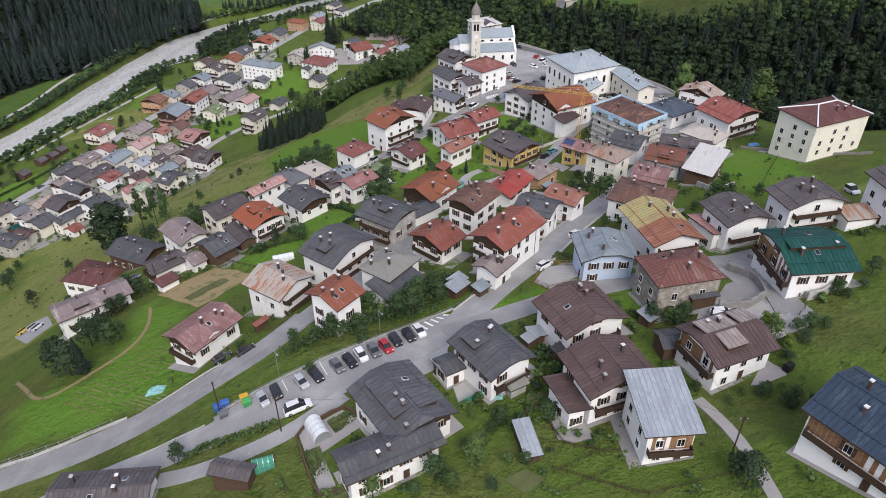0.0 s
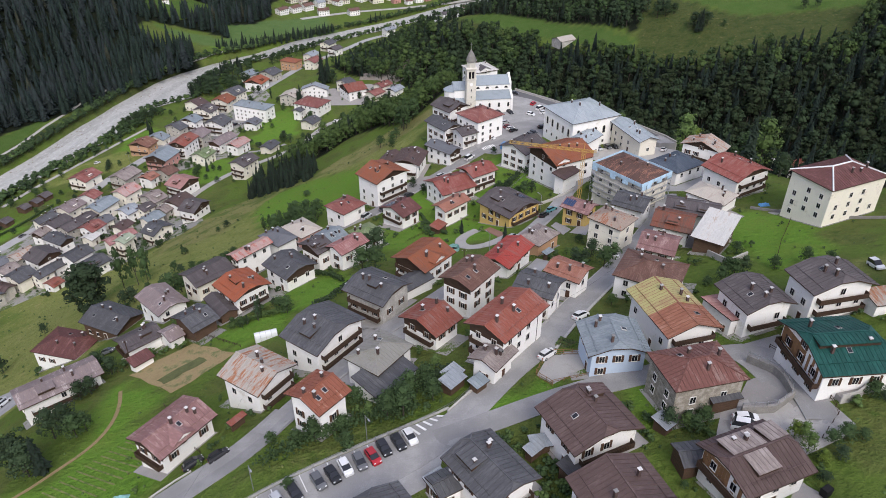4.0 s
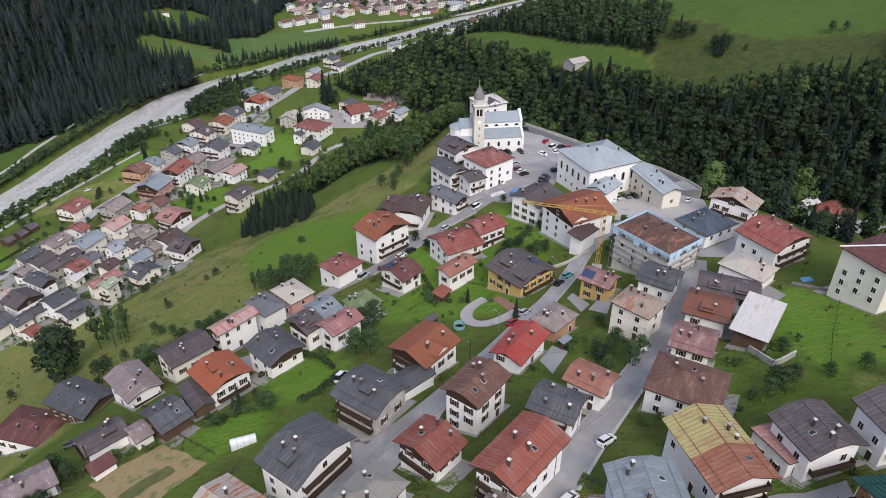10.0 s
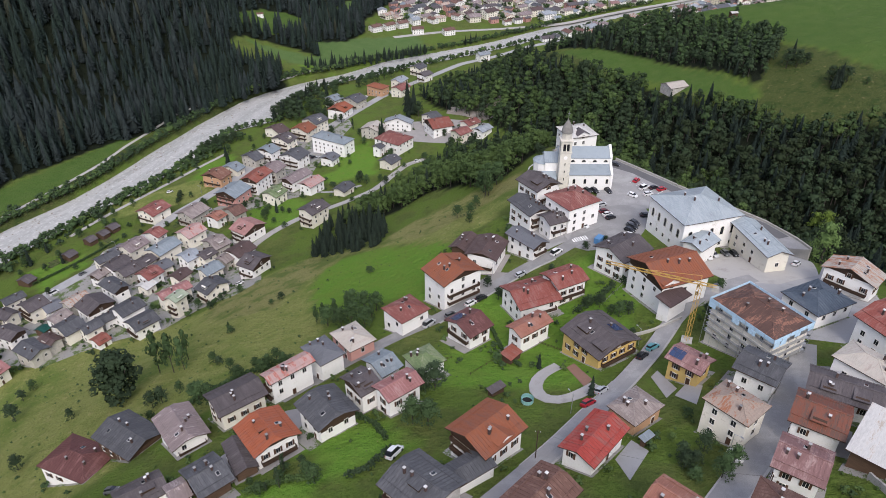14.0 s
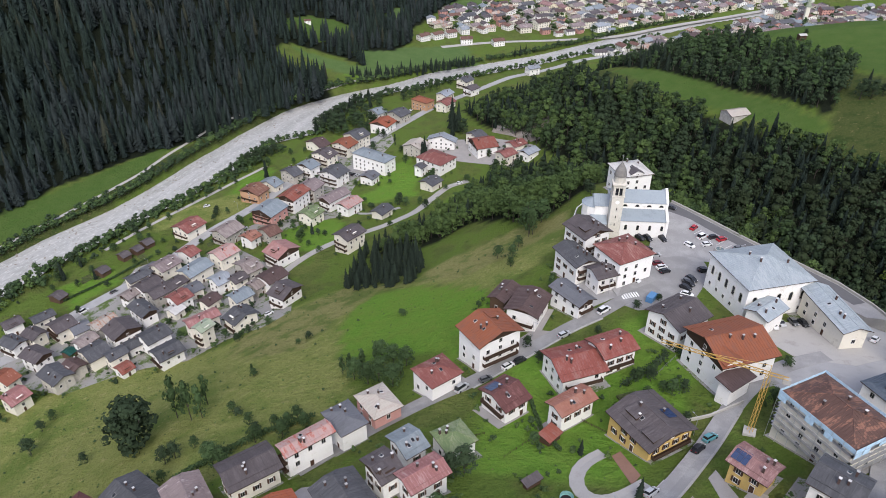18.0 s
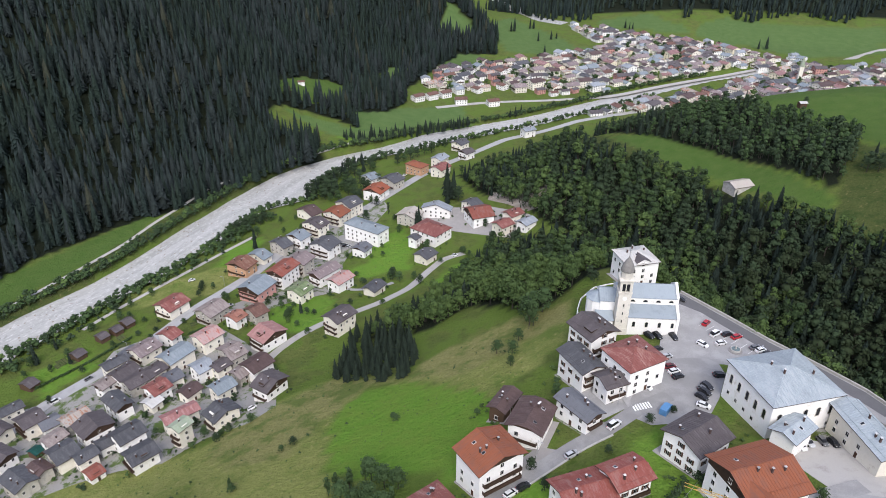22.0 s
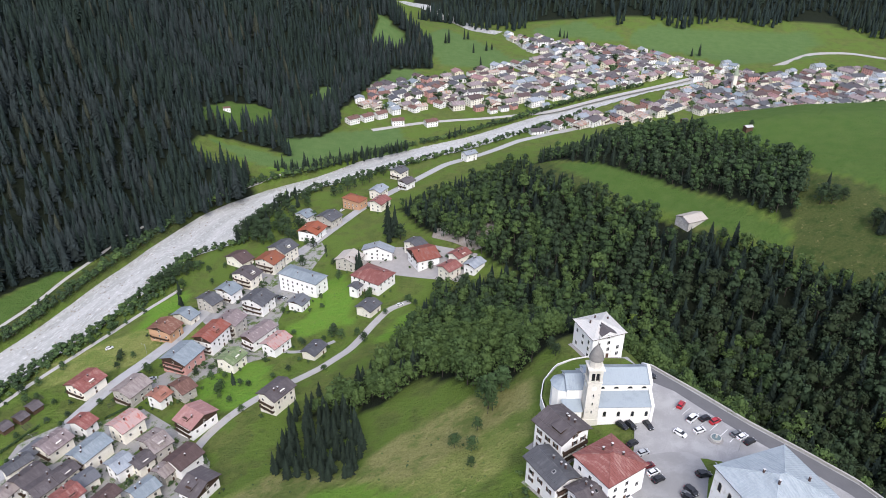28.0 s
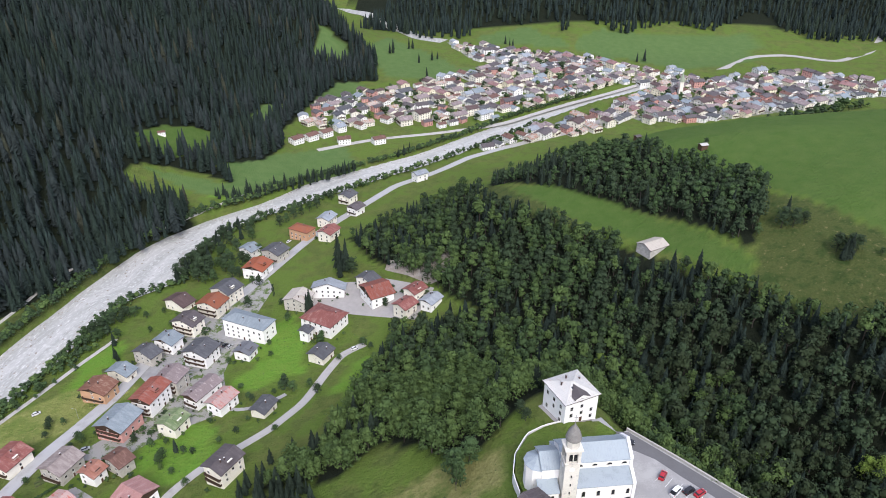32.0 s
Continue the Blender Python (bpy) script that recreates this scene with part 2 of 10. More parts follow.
material("needles_brown", (0.034, 0.038, 0.026), 0.9, vary=0.4, size=9, spread=0.1, each=0.08, bump=0)
# far woods: bluish haze of distance put into the base colour
material("needles_hazed", (0.0175, 0.0275, 0.0245), 0.9, vary=0.5, size=22, fine=4, spread=0.1, each=0.07, bump=0)
material("river_water", (0.33, 0.327, 0.305), 0.45, vary=0.2, size=4.5, fine=9, second=(0.5, 0.495, 0.47), amount=0.45, soft=0.3, bump=0.6, stretch=(1.5, 0.22, 1))
material("debris", (0.27, 0.235, 0.2), 0.95, vary=0.25, size=4, fine=12, second=(0.36, 0.34, 0.31), amount=0.35)
material("gravel_bar", (0.5, 0.49, 0.46), 0.95, vary=0.2, size=4, fine=12, second=(0.36, 0.36, 0.34), amount=0.35)
material("leaves_yellow", (0.11, 0.16, 0.03), 0.85, vary=0.3, size=3, each=0.3, bump=0)
material("dry_hay", (0.27, 0.205, 0.105), 0.95, vary=0.3, size=3, fine=14, second=(0.13, 0.14, 0.06), amount=0.36, soft=0.08, bump=0.8)
material("hay_green", (0.21, 0.225, 0.08), 0.95, vary=0.35, size=1.5, fine=10, second=(0.08, 0.13, 0.03), amount=0.45)
material("dug_earth", (0.1, 0.11, 0.045), 0.95, vary=0.35, size=2, fine=10, bump=0.7)
for _name, _c in dict(white=(0.72, 0.72, 0.71), silver=(0.42, 0.43, 0.44), grey=(0.12, 0.125, 0.13), black=(0.018, 0.019, 0.022), red=(0.4, 0.02, 0.03), maroon=(0.13, 0.015, 0.02), yellow=(0.55, 0.42, 0.08), teal=(0.1, 0.3, 0.33)).items():
    material("car_" + _name, _c, 0.28, metal=0.1, vary=0.04, bump=0)
material("car_glass", (0.02, 0.022, 0.026), 0.08, vary=0.1, bump=0)
material("rubber", (0.02, 0.02, 0.02), 0.85, vary=0.2)
material("steel", (0.42, 0.43, 0.44), 0.45, metal=0.7, vary=0.15)
material("crane_yellow", (0.5, 0.32, 0.08), 0.5, vary=0.15)
material("blue_sheet", (0.12, 0.33, 0.58), 0.6, vary=0.2, size=1.0)
material("pale_blue_net", (0.42, 0.58, 0.7), 0.8, vary=0.2, size=1.0)
material("teal_pad", (0.22, 0.42, 0.4), 0.7, vary=0.3, size=0.8)
material("solar", (0.03, 0.05, 0.11), 0.15, vary=0.2)
material("bin_green", (0.05, 0.3, 0.08), 0.5, vary=0.1)
material("bin_yellow", (0.6, 0.33, 0.02), 0.5, vary=0.1)
material("bin_blue", (0.03, 0.1, 0.32), 0.5, vary=0.1)
material("stone_pale", (0.6, 0.57, 0.5), 0.9, vary=0.15, size=1.5, second=(0.42, 0.4, 0.36), amount=0.3)
material("green_canvas", (0.05, 0.22, 0.15), 0.8, vary=0.15)
material("white_plastic", (0.68, 0.7, 0.7), 0.6, vary=0.08)
material("churchroof", (0.3, 0.345, 0.37), 0.45, metal=0.1, vary=0.12, size=3, second=(0.25, 0.29, 0.315), amount=0.35)
material("lorry_blue", (0.09, 0.24, 0.45), 0.4, vary=0.1)
material("bluewater", (0.12, 0.16, 0.16), 0.1, vary=0.2)

# ---- ground heights: cross sections from west to east, one for each distance north ----
SECTIONS = {}


def section(y, *pairs):
    SECTIONS[y] = pairs


section(-200, (-700, 150), (-420, 20), (-300, -20), (-150, 20), (-90, 44), (-40, 60), (0, 66), (40, 74), (90, 95), (200, 140), (500, 280))
section(40, (-700, 150), (-420, -45), (-320, -45), (-220, -30), (-150, 5), (-100, 33), (-60, 50), (-30, 61), (0, 63), (30, 67), (60, 75), (100, 88), (200, 125), (500, 260))
section(100, (-380, -52), (-330, -54), (-230, -40), (-160, -8), (-120, 16), (-86, 40), (-56, 47), (-28, 58.5), (0, 61.5), (25, 64), (62, 68), (85, 73), (160, 105), (300, 170), (500, 250))
section(135, (-380, -53), (-330, -54), (-230, -41), (-170, -12), (-125, 10), (-93, 31), (-55, 40), (-22, 49), (10, 57), (24, 60), (45, 60), (62, 63), (100, 68), (160, 90), (300, 150), (500, 240))
section(175, (-380, -54), (-330, -55), (-240, -41), (-180, -22), (-125, 4), (-82, 26), (-59, 33), (-27, 41), (10, 45), (43, 50), (80, 54), (110, 57), (160, 68), (300, 120), (500, 220))
section(220, (-380, -54), (-330, -55), (-230, -42), (-195, -36), (-160, -20), (-120, 1), (-77, 15), (-34, 28), (4, 30.5), (35, 37), (70, 44), (100, 47), (130, 45), (170, 48), (300, 100), (500, 200))
section(270, (-380, -54), (-330, -55), (-230, -44), (-190, -38), (-150, -29), (-100, -5), (-60, 8), (-25, 23), (0, 30), (20, 33), (60, 35.5), (85, 37), (112, 36), (128, 26), (155, 8), (200, 18), (320, 75), (500, 170))
section(310, (-380, -54), (-330, -55), (-235, -46), (-190, -38), (-145, -33), (-85, -9), (-50, 5), (-20, 20), (0, 30), (20, 32), (45, 32), (78, 32), (87, 22), (102, 6), (122, -4), (150, -8), (220, 15), (340, 70), (500, 150))
section(330, (-380, -54), (-330, -55), (-238, -47), (-190, -39), (-150, -36), (-88, -17), (-50, 1), (-20, 14), (-1, 27), (10, 31), (54, 32), (63, 22), (80, 2), (115, -12), (160, -4), (230, 20), (500, 135))
section(350, (-380, -53), (-330, -55), (-240, -48), (-190, -41), (-150, -37), (-90, -25), (-50, -2), (-20, 11), (-3, 24), (8, 30), (34, 31.5), (44, 21), (60, 2), (85, -12), (120, -16), (170, 0), (240, 25), (500, 120))
section(372, (-380, -53), (-330, -55), (-250, -49), (-190, -42), (-150, -38), (-95, -28), (-60, -9), (-25, 8), (-5, 21), (8, 29), (30, 29.5), (42, 14), (60, -6), (90, -17), (120, -15), (165, 2), (230, 25), (500, 115))
section(390, (-380, -53), (-330, -55), (-250, -50), (-190, -43), (-140, -38), (-95, -29), (-60, -15), (-20, 2), (12, 14), (30, 6), (50, -10), (80, -20), (110, -14), (150, 4), (200, 22), (300, 50), (500, 110))
section(440, (-380, -45), (-330, -54), (-240, -51), (-180, -45), (-130, -41), (-84, -38), (-60, -31), (-20, -24), (20, -24), (60, -20), (100, -14), (140, 4), (180, 24), (260, 45), (500, 100))
section(480, (-380, -35), (-330, -53), (-225, -52), (-180, -47), (-130, -42), (-76, -39), (-40, -35), (0, -28), (40, -19), (65, -11), (90, -1), (130, 12), (170, 28), (260, 48), (500, 100))
section(515, (-380, -25), (-325, -52), (-215, -52), (-140, -44), (-76, -40), (-40, -33), (0, -22), (40, -7), (88, 4), (150, 30), (200, 42), (300, 52), (500, 90))
section(570, (-380, -5), (-310, -51), (-200, -53), (-140, -45), (-100, -41), (-60, -34), (-20, -15), (22, -1), (60, 4), (100, 14), (140, 27), (200, 40), (350, 58), (500, 80))
section(620, (-400, 20), (-275, -51), (-180, -53), (-120, -46), (-90, -42), (-50, -33), (0, -8), (40, 4), (80, 16), (120, 29), (180, 39), (350, 50), (500, 60))
section(680, (-400, 45), (-300, -20), (-250, -46), (-150, -54), (-100, -51), (-40, -44), (20, -25), (80, 0), (140, 17), (200, 27), (350, 38), (500, 40))
section(760, (-430, 45), (-330, 0), (-270, -32), (-215, -44), (-150, -53), (-100, -55), (-40, -53), (40, -46), (120, -28), (200, -8), (350, 10), (500, 10))
section(850, (-430, 50), (-330, 0), (-255, -38), (-190, -47), (-100, -54), (0, -55), (100, -54), (200, -50), (350, -38), (500, -30))
section(1000, (-430, 70), (-300, 5), (-215, -42), (-160, -52), (200, -55), (420, -54), (700, -40))
section(1180, (-430, 130), (-260, 40), (-150, -30), (-90, -50), (300, -53), (600, -48), (900, -20))
section(1330, (-430, 150), (-270, 30), (-210, -50), (-140, -52), (0, -45), (150, -30), (300, -28), (450, -33), (600, -44), (900, -30))
section(1480, (-500, 60), (-350, -40), (-250, -50), (-150, -40), (0, 5), (200, 30), (420, 20), (600, 0), (900, 30))
section(1900, (-700, 60), (-420, 20), (-200, 150), (0, 230), (400, 270), (800, 230), (1200, 220))
section(2600, (-900, 350), (0, 620), (800, 640), (1400, 600))

CELL = 4.0
GX0, GX1, GY0, GY1 = -1700.0, 1900.0, -240.0, 2640.0
grid_x, grid_y = np.arange(GX0, GX1 + 1, CELL), np.arange(GY0, GY1 + 1, CELL)


def blur(a, n):
    k = np.hanning(2 * n + 3)[1:-1]
    k /= k.sum()
    for axis in (0, 1):
        pad = [(n, n) if i == axis else (0, 0) for i in (0, 1)]
        a = np.apply_along_axis(lambda v: np.convolve(v, k, "valid"), axis, np.pad(a, pad, "edge"))
    return a


def make_heights():
    ys = sorted(SECTIONS)
    rows = []
    for y in ys:
        p = SECTIONS[y]
        x, z = [q[0] for q in p], [q[1] for q in p]
        r = np.interp(grid_x, x, z)
        r += np.maximum(0, x[0] - grid_x) * 0.5          # the valley sides go on rising
        r += np.maximum(0, grid_x - x[-1]) * (0.35 if y < 600 else 0.12)
        rows.append(r)
    rows = np.array(rows)
    k = np.clip(np.searchsorted(ys, grid_y) - 1, 0, len(ys) - 2)
    y0, y1 = np.array(ys)[k], np.array(ys)[k + 1]
    f = np.clip((grid_y - y0) / (y1 - y0), 0, 1)[:, None]
    h = rows[k] * (1 - f) + rows[k + 1] * f
    return blur(blur(h, 3), 2)


HEIGHTS = make_heights()


def ground_z(x, y):
    """Height of the ground, by its grid."""
    u = np.clip((np.asarray(x, float) - GX0) / CELL, 0, len(grid_x) - 1.001)
    v = np.clip((np.asarray(y, float) - GY0) / CELL, 0, len(grid_y) - 1.001)
    i, j = u.astype(int), v.astype(int)
    a, b = u - i, v - j
    return (HEIGHTS[j, i] * (1 - a) + HEIGHTS[j, i + 1] * a) * (1 - b) + (HEIGHTS[j + 1, i] * (1 - a) + HEIGHTS[j + 1, i + 1] * a) * b


# the river's two banks, x at y
BANK_Y = (200, 327, 362, 388, 412, 431, 453, 482, 511, 543, 556, 566, 590, 609, 634, 660, 690, 733, 771, 802, 859, 913, 975, 1040)
BANK_W = (-360, -328, -315, -307, -297, -289, -282, -277, -271, -264, -261, -258, -252, -246, -232, -212, -179, -147, -100, -60, -5, 44, 112, 195)
BANK_E = (-335, -288, -279, -270, -261, -254, -247, -240, -236, -228, -214, -203, -204, -202, -193, -175, -142, -97, -52, -18, 30, 78, 140, 225)

# ---- ground: one sheet to the far mountainsides ----
def mesh_object(name, verts, faces, mats, index=None, parent=None, smooth=False):
    me = bpy.data.meshes.new(name)
    me.from_pydata([tuple(v) for v in verts], [], [tuple(f) for f in faces])
    for m in mats if isinstance(mats, (list, tuple)) else [mats]:
        me.materials.append(MATS[m])
    if index is not None:
        me.polygons.foreach_set("material_index", np.array(index, np.int32))
    if smooth:
        me.polygons.foreach_set("use_smooth", np.ones(len(me.polygons), bool))
    ob = new(name, me)
    if parent:
        ob.parent = parent
    return ob


def inside(px, py, poly):
    """Which of the points lie in the polygon."""
    poly = np.array(poly, float)
    hit = np.zeros(np.shape(px), bool)
    x0, y0 = poly[-1]
    for x1, y1 in poly:
        cross = (y1 > py) != (y0 > py)
        with np.errstate(divide="ignore", invalid="ignore"):
            hit ^= cross & (px < (x0 - x1) * (py - y1) / (y0 - y1) + x1)
        x0, y0 = x1, y1
    return hit


def lumps(x, y, size, seed=0.0):
    """Smooth noise from 0 to 1, by sines."""
    a = np.sin(x / size * 2.1 + seed) + np.sin(y / size * 1.7 + seed * 2) + np.sin((x + y) / size * 1.3 + seed * 3) + np.sin((x * 0.7 - y) / size * 2.9 + seed)
    return np.clip(0.5 + a / 6, 0, 1)


# mown bright meadows, dull unmown slopes and woods, as outlines on the plan
BRIGHT, DULL, LUSH, WOODS, CLEARINGS, ROUGH, STRAW = [], [], [], [], [], [], []


def build_ground():
    xs = np.concatenate([np.arange(-1696, -504, 32), np.arange(-504, -344, 8), np.arange(-344, 264, 4), np.arange(264, 1896, 24)])
    ys = np.concatenate([np.arange(-236, 20, 16), np.arange(20, 724, 4), np.arange(724, 1044, 6), np.arange(1044, 1460, 13), np.arange(1460, 2640, 48)])
    X, Y = np.meshgrid(xs, ys)
    Z = ground_z(X, Y)
    w, e = np.interp(Y, BANK_Y, BANK_W), np.interp(Y, BANK_Y, BANK_E)
    d = np.where((Y < 1040) & (Y > 190), np.minimum(X - w, e - X), -99.0)
    Z = np.minimum(Z, np.interp(d, (-14, -3, 0, 3), (400, -54.2, -56.4, -59)))
    Z = Z + (lumps(X, Y, 9) - 0.5) * 0.5 * ((X < -360) | (X > 175)) + (lumps(X, Y, 31, 2) - 0.5) * 1.5 * ((X < -360) | (X > 190))
    nx, ny = len(xs), len(ys)
    i = np.arange(nx * ny).reshape(ny, nx)
    faces = np.stack([i[:-1, :-1], i[:-1, 1:], i[1:, 1:], i[1:, :-1]], -1).reshape(-1, 4)
    ob = mesh_object("ground", np.stack([X, Y, Z], -1).reshape(-1, 3), faces, ["meadow"], smooth=True)
    at = ob.data.attributes
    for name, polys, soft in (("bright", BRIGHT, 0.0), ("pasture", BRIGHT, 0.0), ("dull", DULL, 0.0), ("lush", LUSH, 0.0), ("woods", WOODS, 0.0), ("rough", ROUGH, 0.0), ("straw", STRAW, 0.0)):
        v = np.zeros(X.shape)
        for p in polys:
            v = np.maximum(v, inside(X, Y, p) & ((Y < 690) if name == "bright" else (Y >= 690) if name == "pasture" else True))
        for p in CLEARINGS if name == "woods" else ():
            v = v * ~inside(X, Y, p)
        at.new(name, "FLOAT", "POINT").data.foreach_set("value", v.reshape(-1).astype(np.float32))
    tagged(ob, "grassy valley floor and steep meadow slopes under forest", "ground", kind="structure")
    return ob


def meadow_material():
    m = bpy.data.materials.new("meadow")
    m.use_nodes = True
    MATS["meadow"] = m
    nt = m.node_tree
    N, link = nt.nodes, nt.links.new
    bsdf = N["Principled BSDF"]
    bsdf.inputs["Roughness"].default_value = 0.95
    bsdf.inputs["Specular IOR Level"].default_value = 0.1
    co = N.new("ShaderNodeTexCoord")

    def grain(scale, detail, stretch=None):
        t = N.new("ShaderNodeTexNoise")
        t.inputs["Scale"].default_value, t.inputs["Detail"].default_value, t.inputs["Roughness"].default_value = scale, detail, 0.65
        link(co.outputs["Object"], t.inputs["Vector"])
        return t.outputs["Fac"]

    def ramp(fac, a, b):
        r = N.new("ShaderNodeMapRange")
        r.inputs[1].default_value, r.inputs[2].default_value = a, b
        link(fac, r.inputs[0])
        return r.outputs[0]

    def mix(fac, a, b):
        r = N.new("ShaderNodeMixRGB")
        for k, v in ((0, fac), (1, a), (2, b)):
            if isinstance(v, tuple):
                r.inputs[k].default_value = (*v, 1)
            else:
                link(v, r.inputs[k])
        return r.outputs[0]

    def attr(name):
        a = N.new("ShaderNodeAttribute")
        a.attribute_name = name
        return a.outputs["Fac"]

    big, mid, small, tiny = grain(0.02, 3), grain(0.12, 5), grain(1.1, 6), grain(4.0, 3)
    green = mix(ramp(small, 0.3, 0.7), (0.074, 0.101, 0.025), (0.112, 0.146, 0.037))
    green = mix(ramp(mid, 0.4, 0.7), green, (0.145, 0.16, 0.047))
    green = mix(ramp(tiny, 0.58, 0.8), green, (0.05, 0.085, 0.014))
    green = mix(ramp(grain(0.3, 5), 0.56, 0.72), green, (0.058, 0.1, 0.016))
    lawn = mix(ramp(small, 0.3, 0.7), (0.086, 0.138, 0.024), (0.116, 0.165, 0.034))
    green = mix(ramp(grain(0.06, 3), 0.44, 0.54), green, lawn)
    mown = mix(ramp(small, 0.3, 0.7), (0.098, 0.208, 0.024), (0.138, 0.25, 0.036))
    mown = mix(ramp(mid, 0.42, 0.72), mown, (0.14, 0.215, 0.036))
    mown = mix(ramp(tiny, 0.6, 0.8), mown, (0.05, 0.1, 0.018))
    dry = mix(ramp(small, 0.3, 0.7), (0.17, 0.198, 0.055), (0.27, 0.28, 0.09))
    dry = mix(ramp(grain(0.035, 4), 0.5, 0.64), dry, (0.13, 0.182, 0.04))
    dry = mix(ramp(mid, 0.5, 0.68), dry, (0.15, 0.19, 0.046))
    dry = mix(ramp(grain(0.35, 4), 0.58, 0.7), dry, (0.3, 0.28, 0.11))
    dry = mix(ramp(tiny, 0.54, 0.7), dry, (0.07, 0.1, 0.02))
    # dark woodland floor, with the trees' shade put into its colour too
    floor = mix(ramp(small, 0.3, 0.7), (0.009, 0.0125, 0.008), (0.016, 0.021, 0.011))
    out = mix(attr("dull"), mix(attr("bright"), green, mown), dry)
    straw = mix(ramp(small, 0.3, 0.7), (0.17, 0.175, 0.06), (0.28, 0.265, 0.105))
    straw = mix(ramp(grain(0.09, 5), 0.46, 0.6), straw, (0.118, 0.155, 0.04))
    straw = mix(ramp(tiny, 0.56, 0.75), straw, (0.085, 0.11, 0.028))
    out = mix(attr("straw"), out, straw)
    # mown meadows beyond y 690: haze put in as a bluer, duller green
    pasture = mix(ramp(mid, 0.35, 0.7), (0.082, 0.142, 0.042), (0.108, 0.165, 0.055))
    out = mix(attr("pasture"), out, pasture)
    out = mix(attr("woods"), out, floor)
    out = mix(attr("lush"), out, mix(ramp(mid, 0.35, 0.7), (0.064, 0.118, 0.024), (0.086, 0.134, 0.033)))
    wild = mix(ramp(small, 0.3, 0.7), (0.05, 0.07, 0.02), (0.085, 0.1, 0.032))
    wild = mix(ramp(grain(0.18, 6), 0.5, 0.62), wild, (0.04, 0.066, 0.018))
    wild = mix(ramp(grain(0.4, 4), 0.6, 0.7), wild, (0.15, 0.14, 0.06))
    out = mix(attr("rough"), out, wild)
    link(out, bsdf.inputs["Base Color"])
    b = N.new("ShaderNodeBump")
    b.inputs["Strength"].default_value, b.inputs["Distance"].default_value = 1.0, 0.7
    rise = N.new("ShaderNodeMath")
    rise.operation = "MULTIPLY_ADD"
    rise.inputs[1].default_value = 2.5
    link(grain(0.35, 5), rise.inputs[0])
    link(small, rise.inputs[2])
    link(rise.outputs[0], b.inputs["Height"])
    link(b.outputs[0], bsdf.inputs["Normal"])


meadow_material()


LANES, PLATES = [], []


def strip(name, points, width, mat, lift=0.14, depth=0.8, step=3.0, tag=None):
    """A road along points of the plan, draped over the ground, with sides."""
    p = np.array(points, float)
    d = np.concatenate([[0], np.cumsum(np.hypot(*np.diff(p, axis=0).T))])
    n = max(2, int(d[-1] / step) + 1)
    s = np.linspace(0, d[-1], n)
    q = np.stack([np.interp(s, d, p[:, 0]), np.interp(s, d, p[:, 1])], 1)
    for _ in range(3 if len(p) > 2 else 0):
        q[1:-1] = (q[:-2] + 2 * q[1:-1] + q[2:]) / 4
    if name in ("road", "footpath", "track"):
        LANES.append(q)
    t = np.gradient(q, axis=0)
    t /= np.linalg.norm(t, axis=1)[:, None]
    side = np.stack([-t[:, 1], t[:, 0]], 1)
    w = width if np.ndim(width) else np.full(n, width)
    verts, across = [], 4
    for k in range(n):
        zc = ground_z(*q[k])
        for j in range(across + 1):
            a = q[k] + side[k] * w[k] * (j / across - 0.5)
            z = max(0.5 * zc + 0.5 * ground_z(*a), ground_z(*a)) + lift
            if j == 0:
                verts.append((a[0], a[1], z - depth))
            verts.append((a[0], a[1], z))
            if j == across:
                verts.append((a[0], a[1], z - depth))
    m = across + 3
    faces = [(k * m + j, k * m + j + 1, (k + 1) * m + j + 1, (k + 1) * m + j) for k in range(n - 1) for j in range(m - 1)]
    faces = [f[::-1] for f in faces]
    ob = mesh_object(name, verts, faces, [mat])
    tagged(ob, tag or "grey asphalt village road with worn edges", "road", kind="structure")
    return ob


def plate(name, outline, mat, lift=0.12, depth=0.8, tag="", category="road", flat=None, step=3.0, kind="structure"):
    """A paved area with that outline, draped over the ground or level."""
    o = np.array(outline, float)
    PLATES.append(outline)
    x0, y0 = o.min(0)
    x1, y1 = o.max(0)
    bm = bmesh.new()
    vs = [bm.verts.new((x, y, 0)) for x, y in o]
    bm.faces.new(vs)
    bmesh.ops.triangulate(bm, faces=bm.faces[:])
    for axis, lo, hi in ((0, x0, x1), (1, y0, y1)):
        for c in np.arange(lo + step, hi, step):
            co, no = [0, 0, 0], [0, 0, 0]
            co[axis], no[axis] = c, 1
            bmesh.ops.bisect_plane(bm, geom=bm.verts[:] + bm.edges[:] + bm.faces[:], plane_co=co, plane_no=no)
    for v in bm.verts:
        v.co.z = (ground_z(v.co.x, v.co.y) if flat is None else flat) + lift
    bm.normal_update()
    if bm.faces[:] and sum(f.normal.z for f in bm.faces) < 0:
        bmesh.ops.reverse_faces(bm, faces=bm.faces[:])
    rim = [e for e in bm.edges if e.is_boundary]
    made = bmesh.ops.extrude_edge_only(bm, edges=rim)["geom"]
    for v in made:
        if isinstance(v, bmesh.types.BMVert):
            v.co.z -= depth
    me = bpy.data.meshes.new(name)
    bm.to_mesh(me)
    bm.free()
    me.materials.append(MATS[mat])
    return tagged(new(name, me), tag, category, kind=kind)

# ---- houses ----
def box(v, f, x0, x1, y0, y1, z0, z1):
    k = len(v)
    v += [(x0, y0, z0), (x1, y0, z0), (x1, y1, z0), (x0, y1, z0), (x0, y0, z1), (x1, y0, z1), (x1, y1, z1), (x0, y1, z1)]
    f += [tuple(k + i for i in q) for q in ((0, 3, 2, 1), (4, 5, 6, 7), (0, 1, 5, 4), (1, 2, 6, 5), (2, 3, 7, 6), (3, 0, 4, 7))]


SHARED = {}


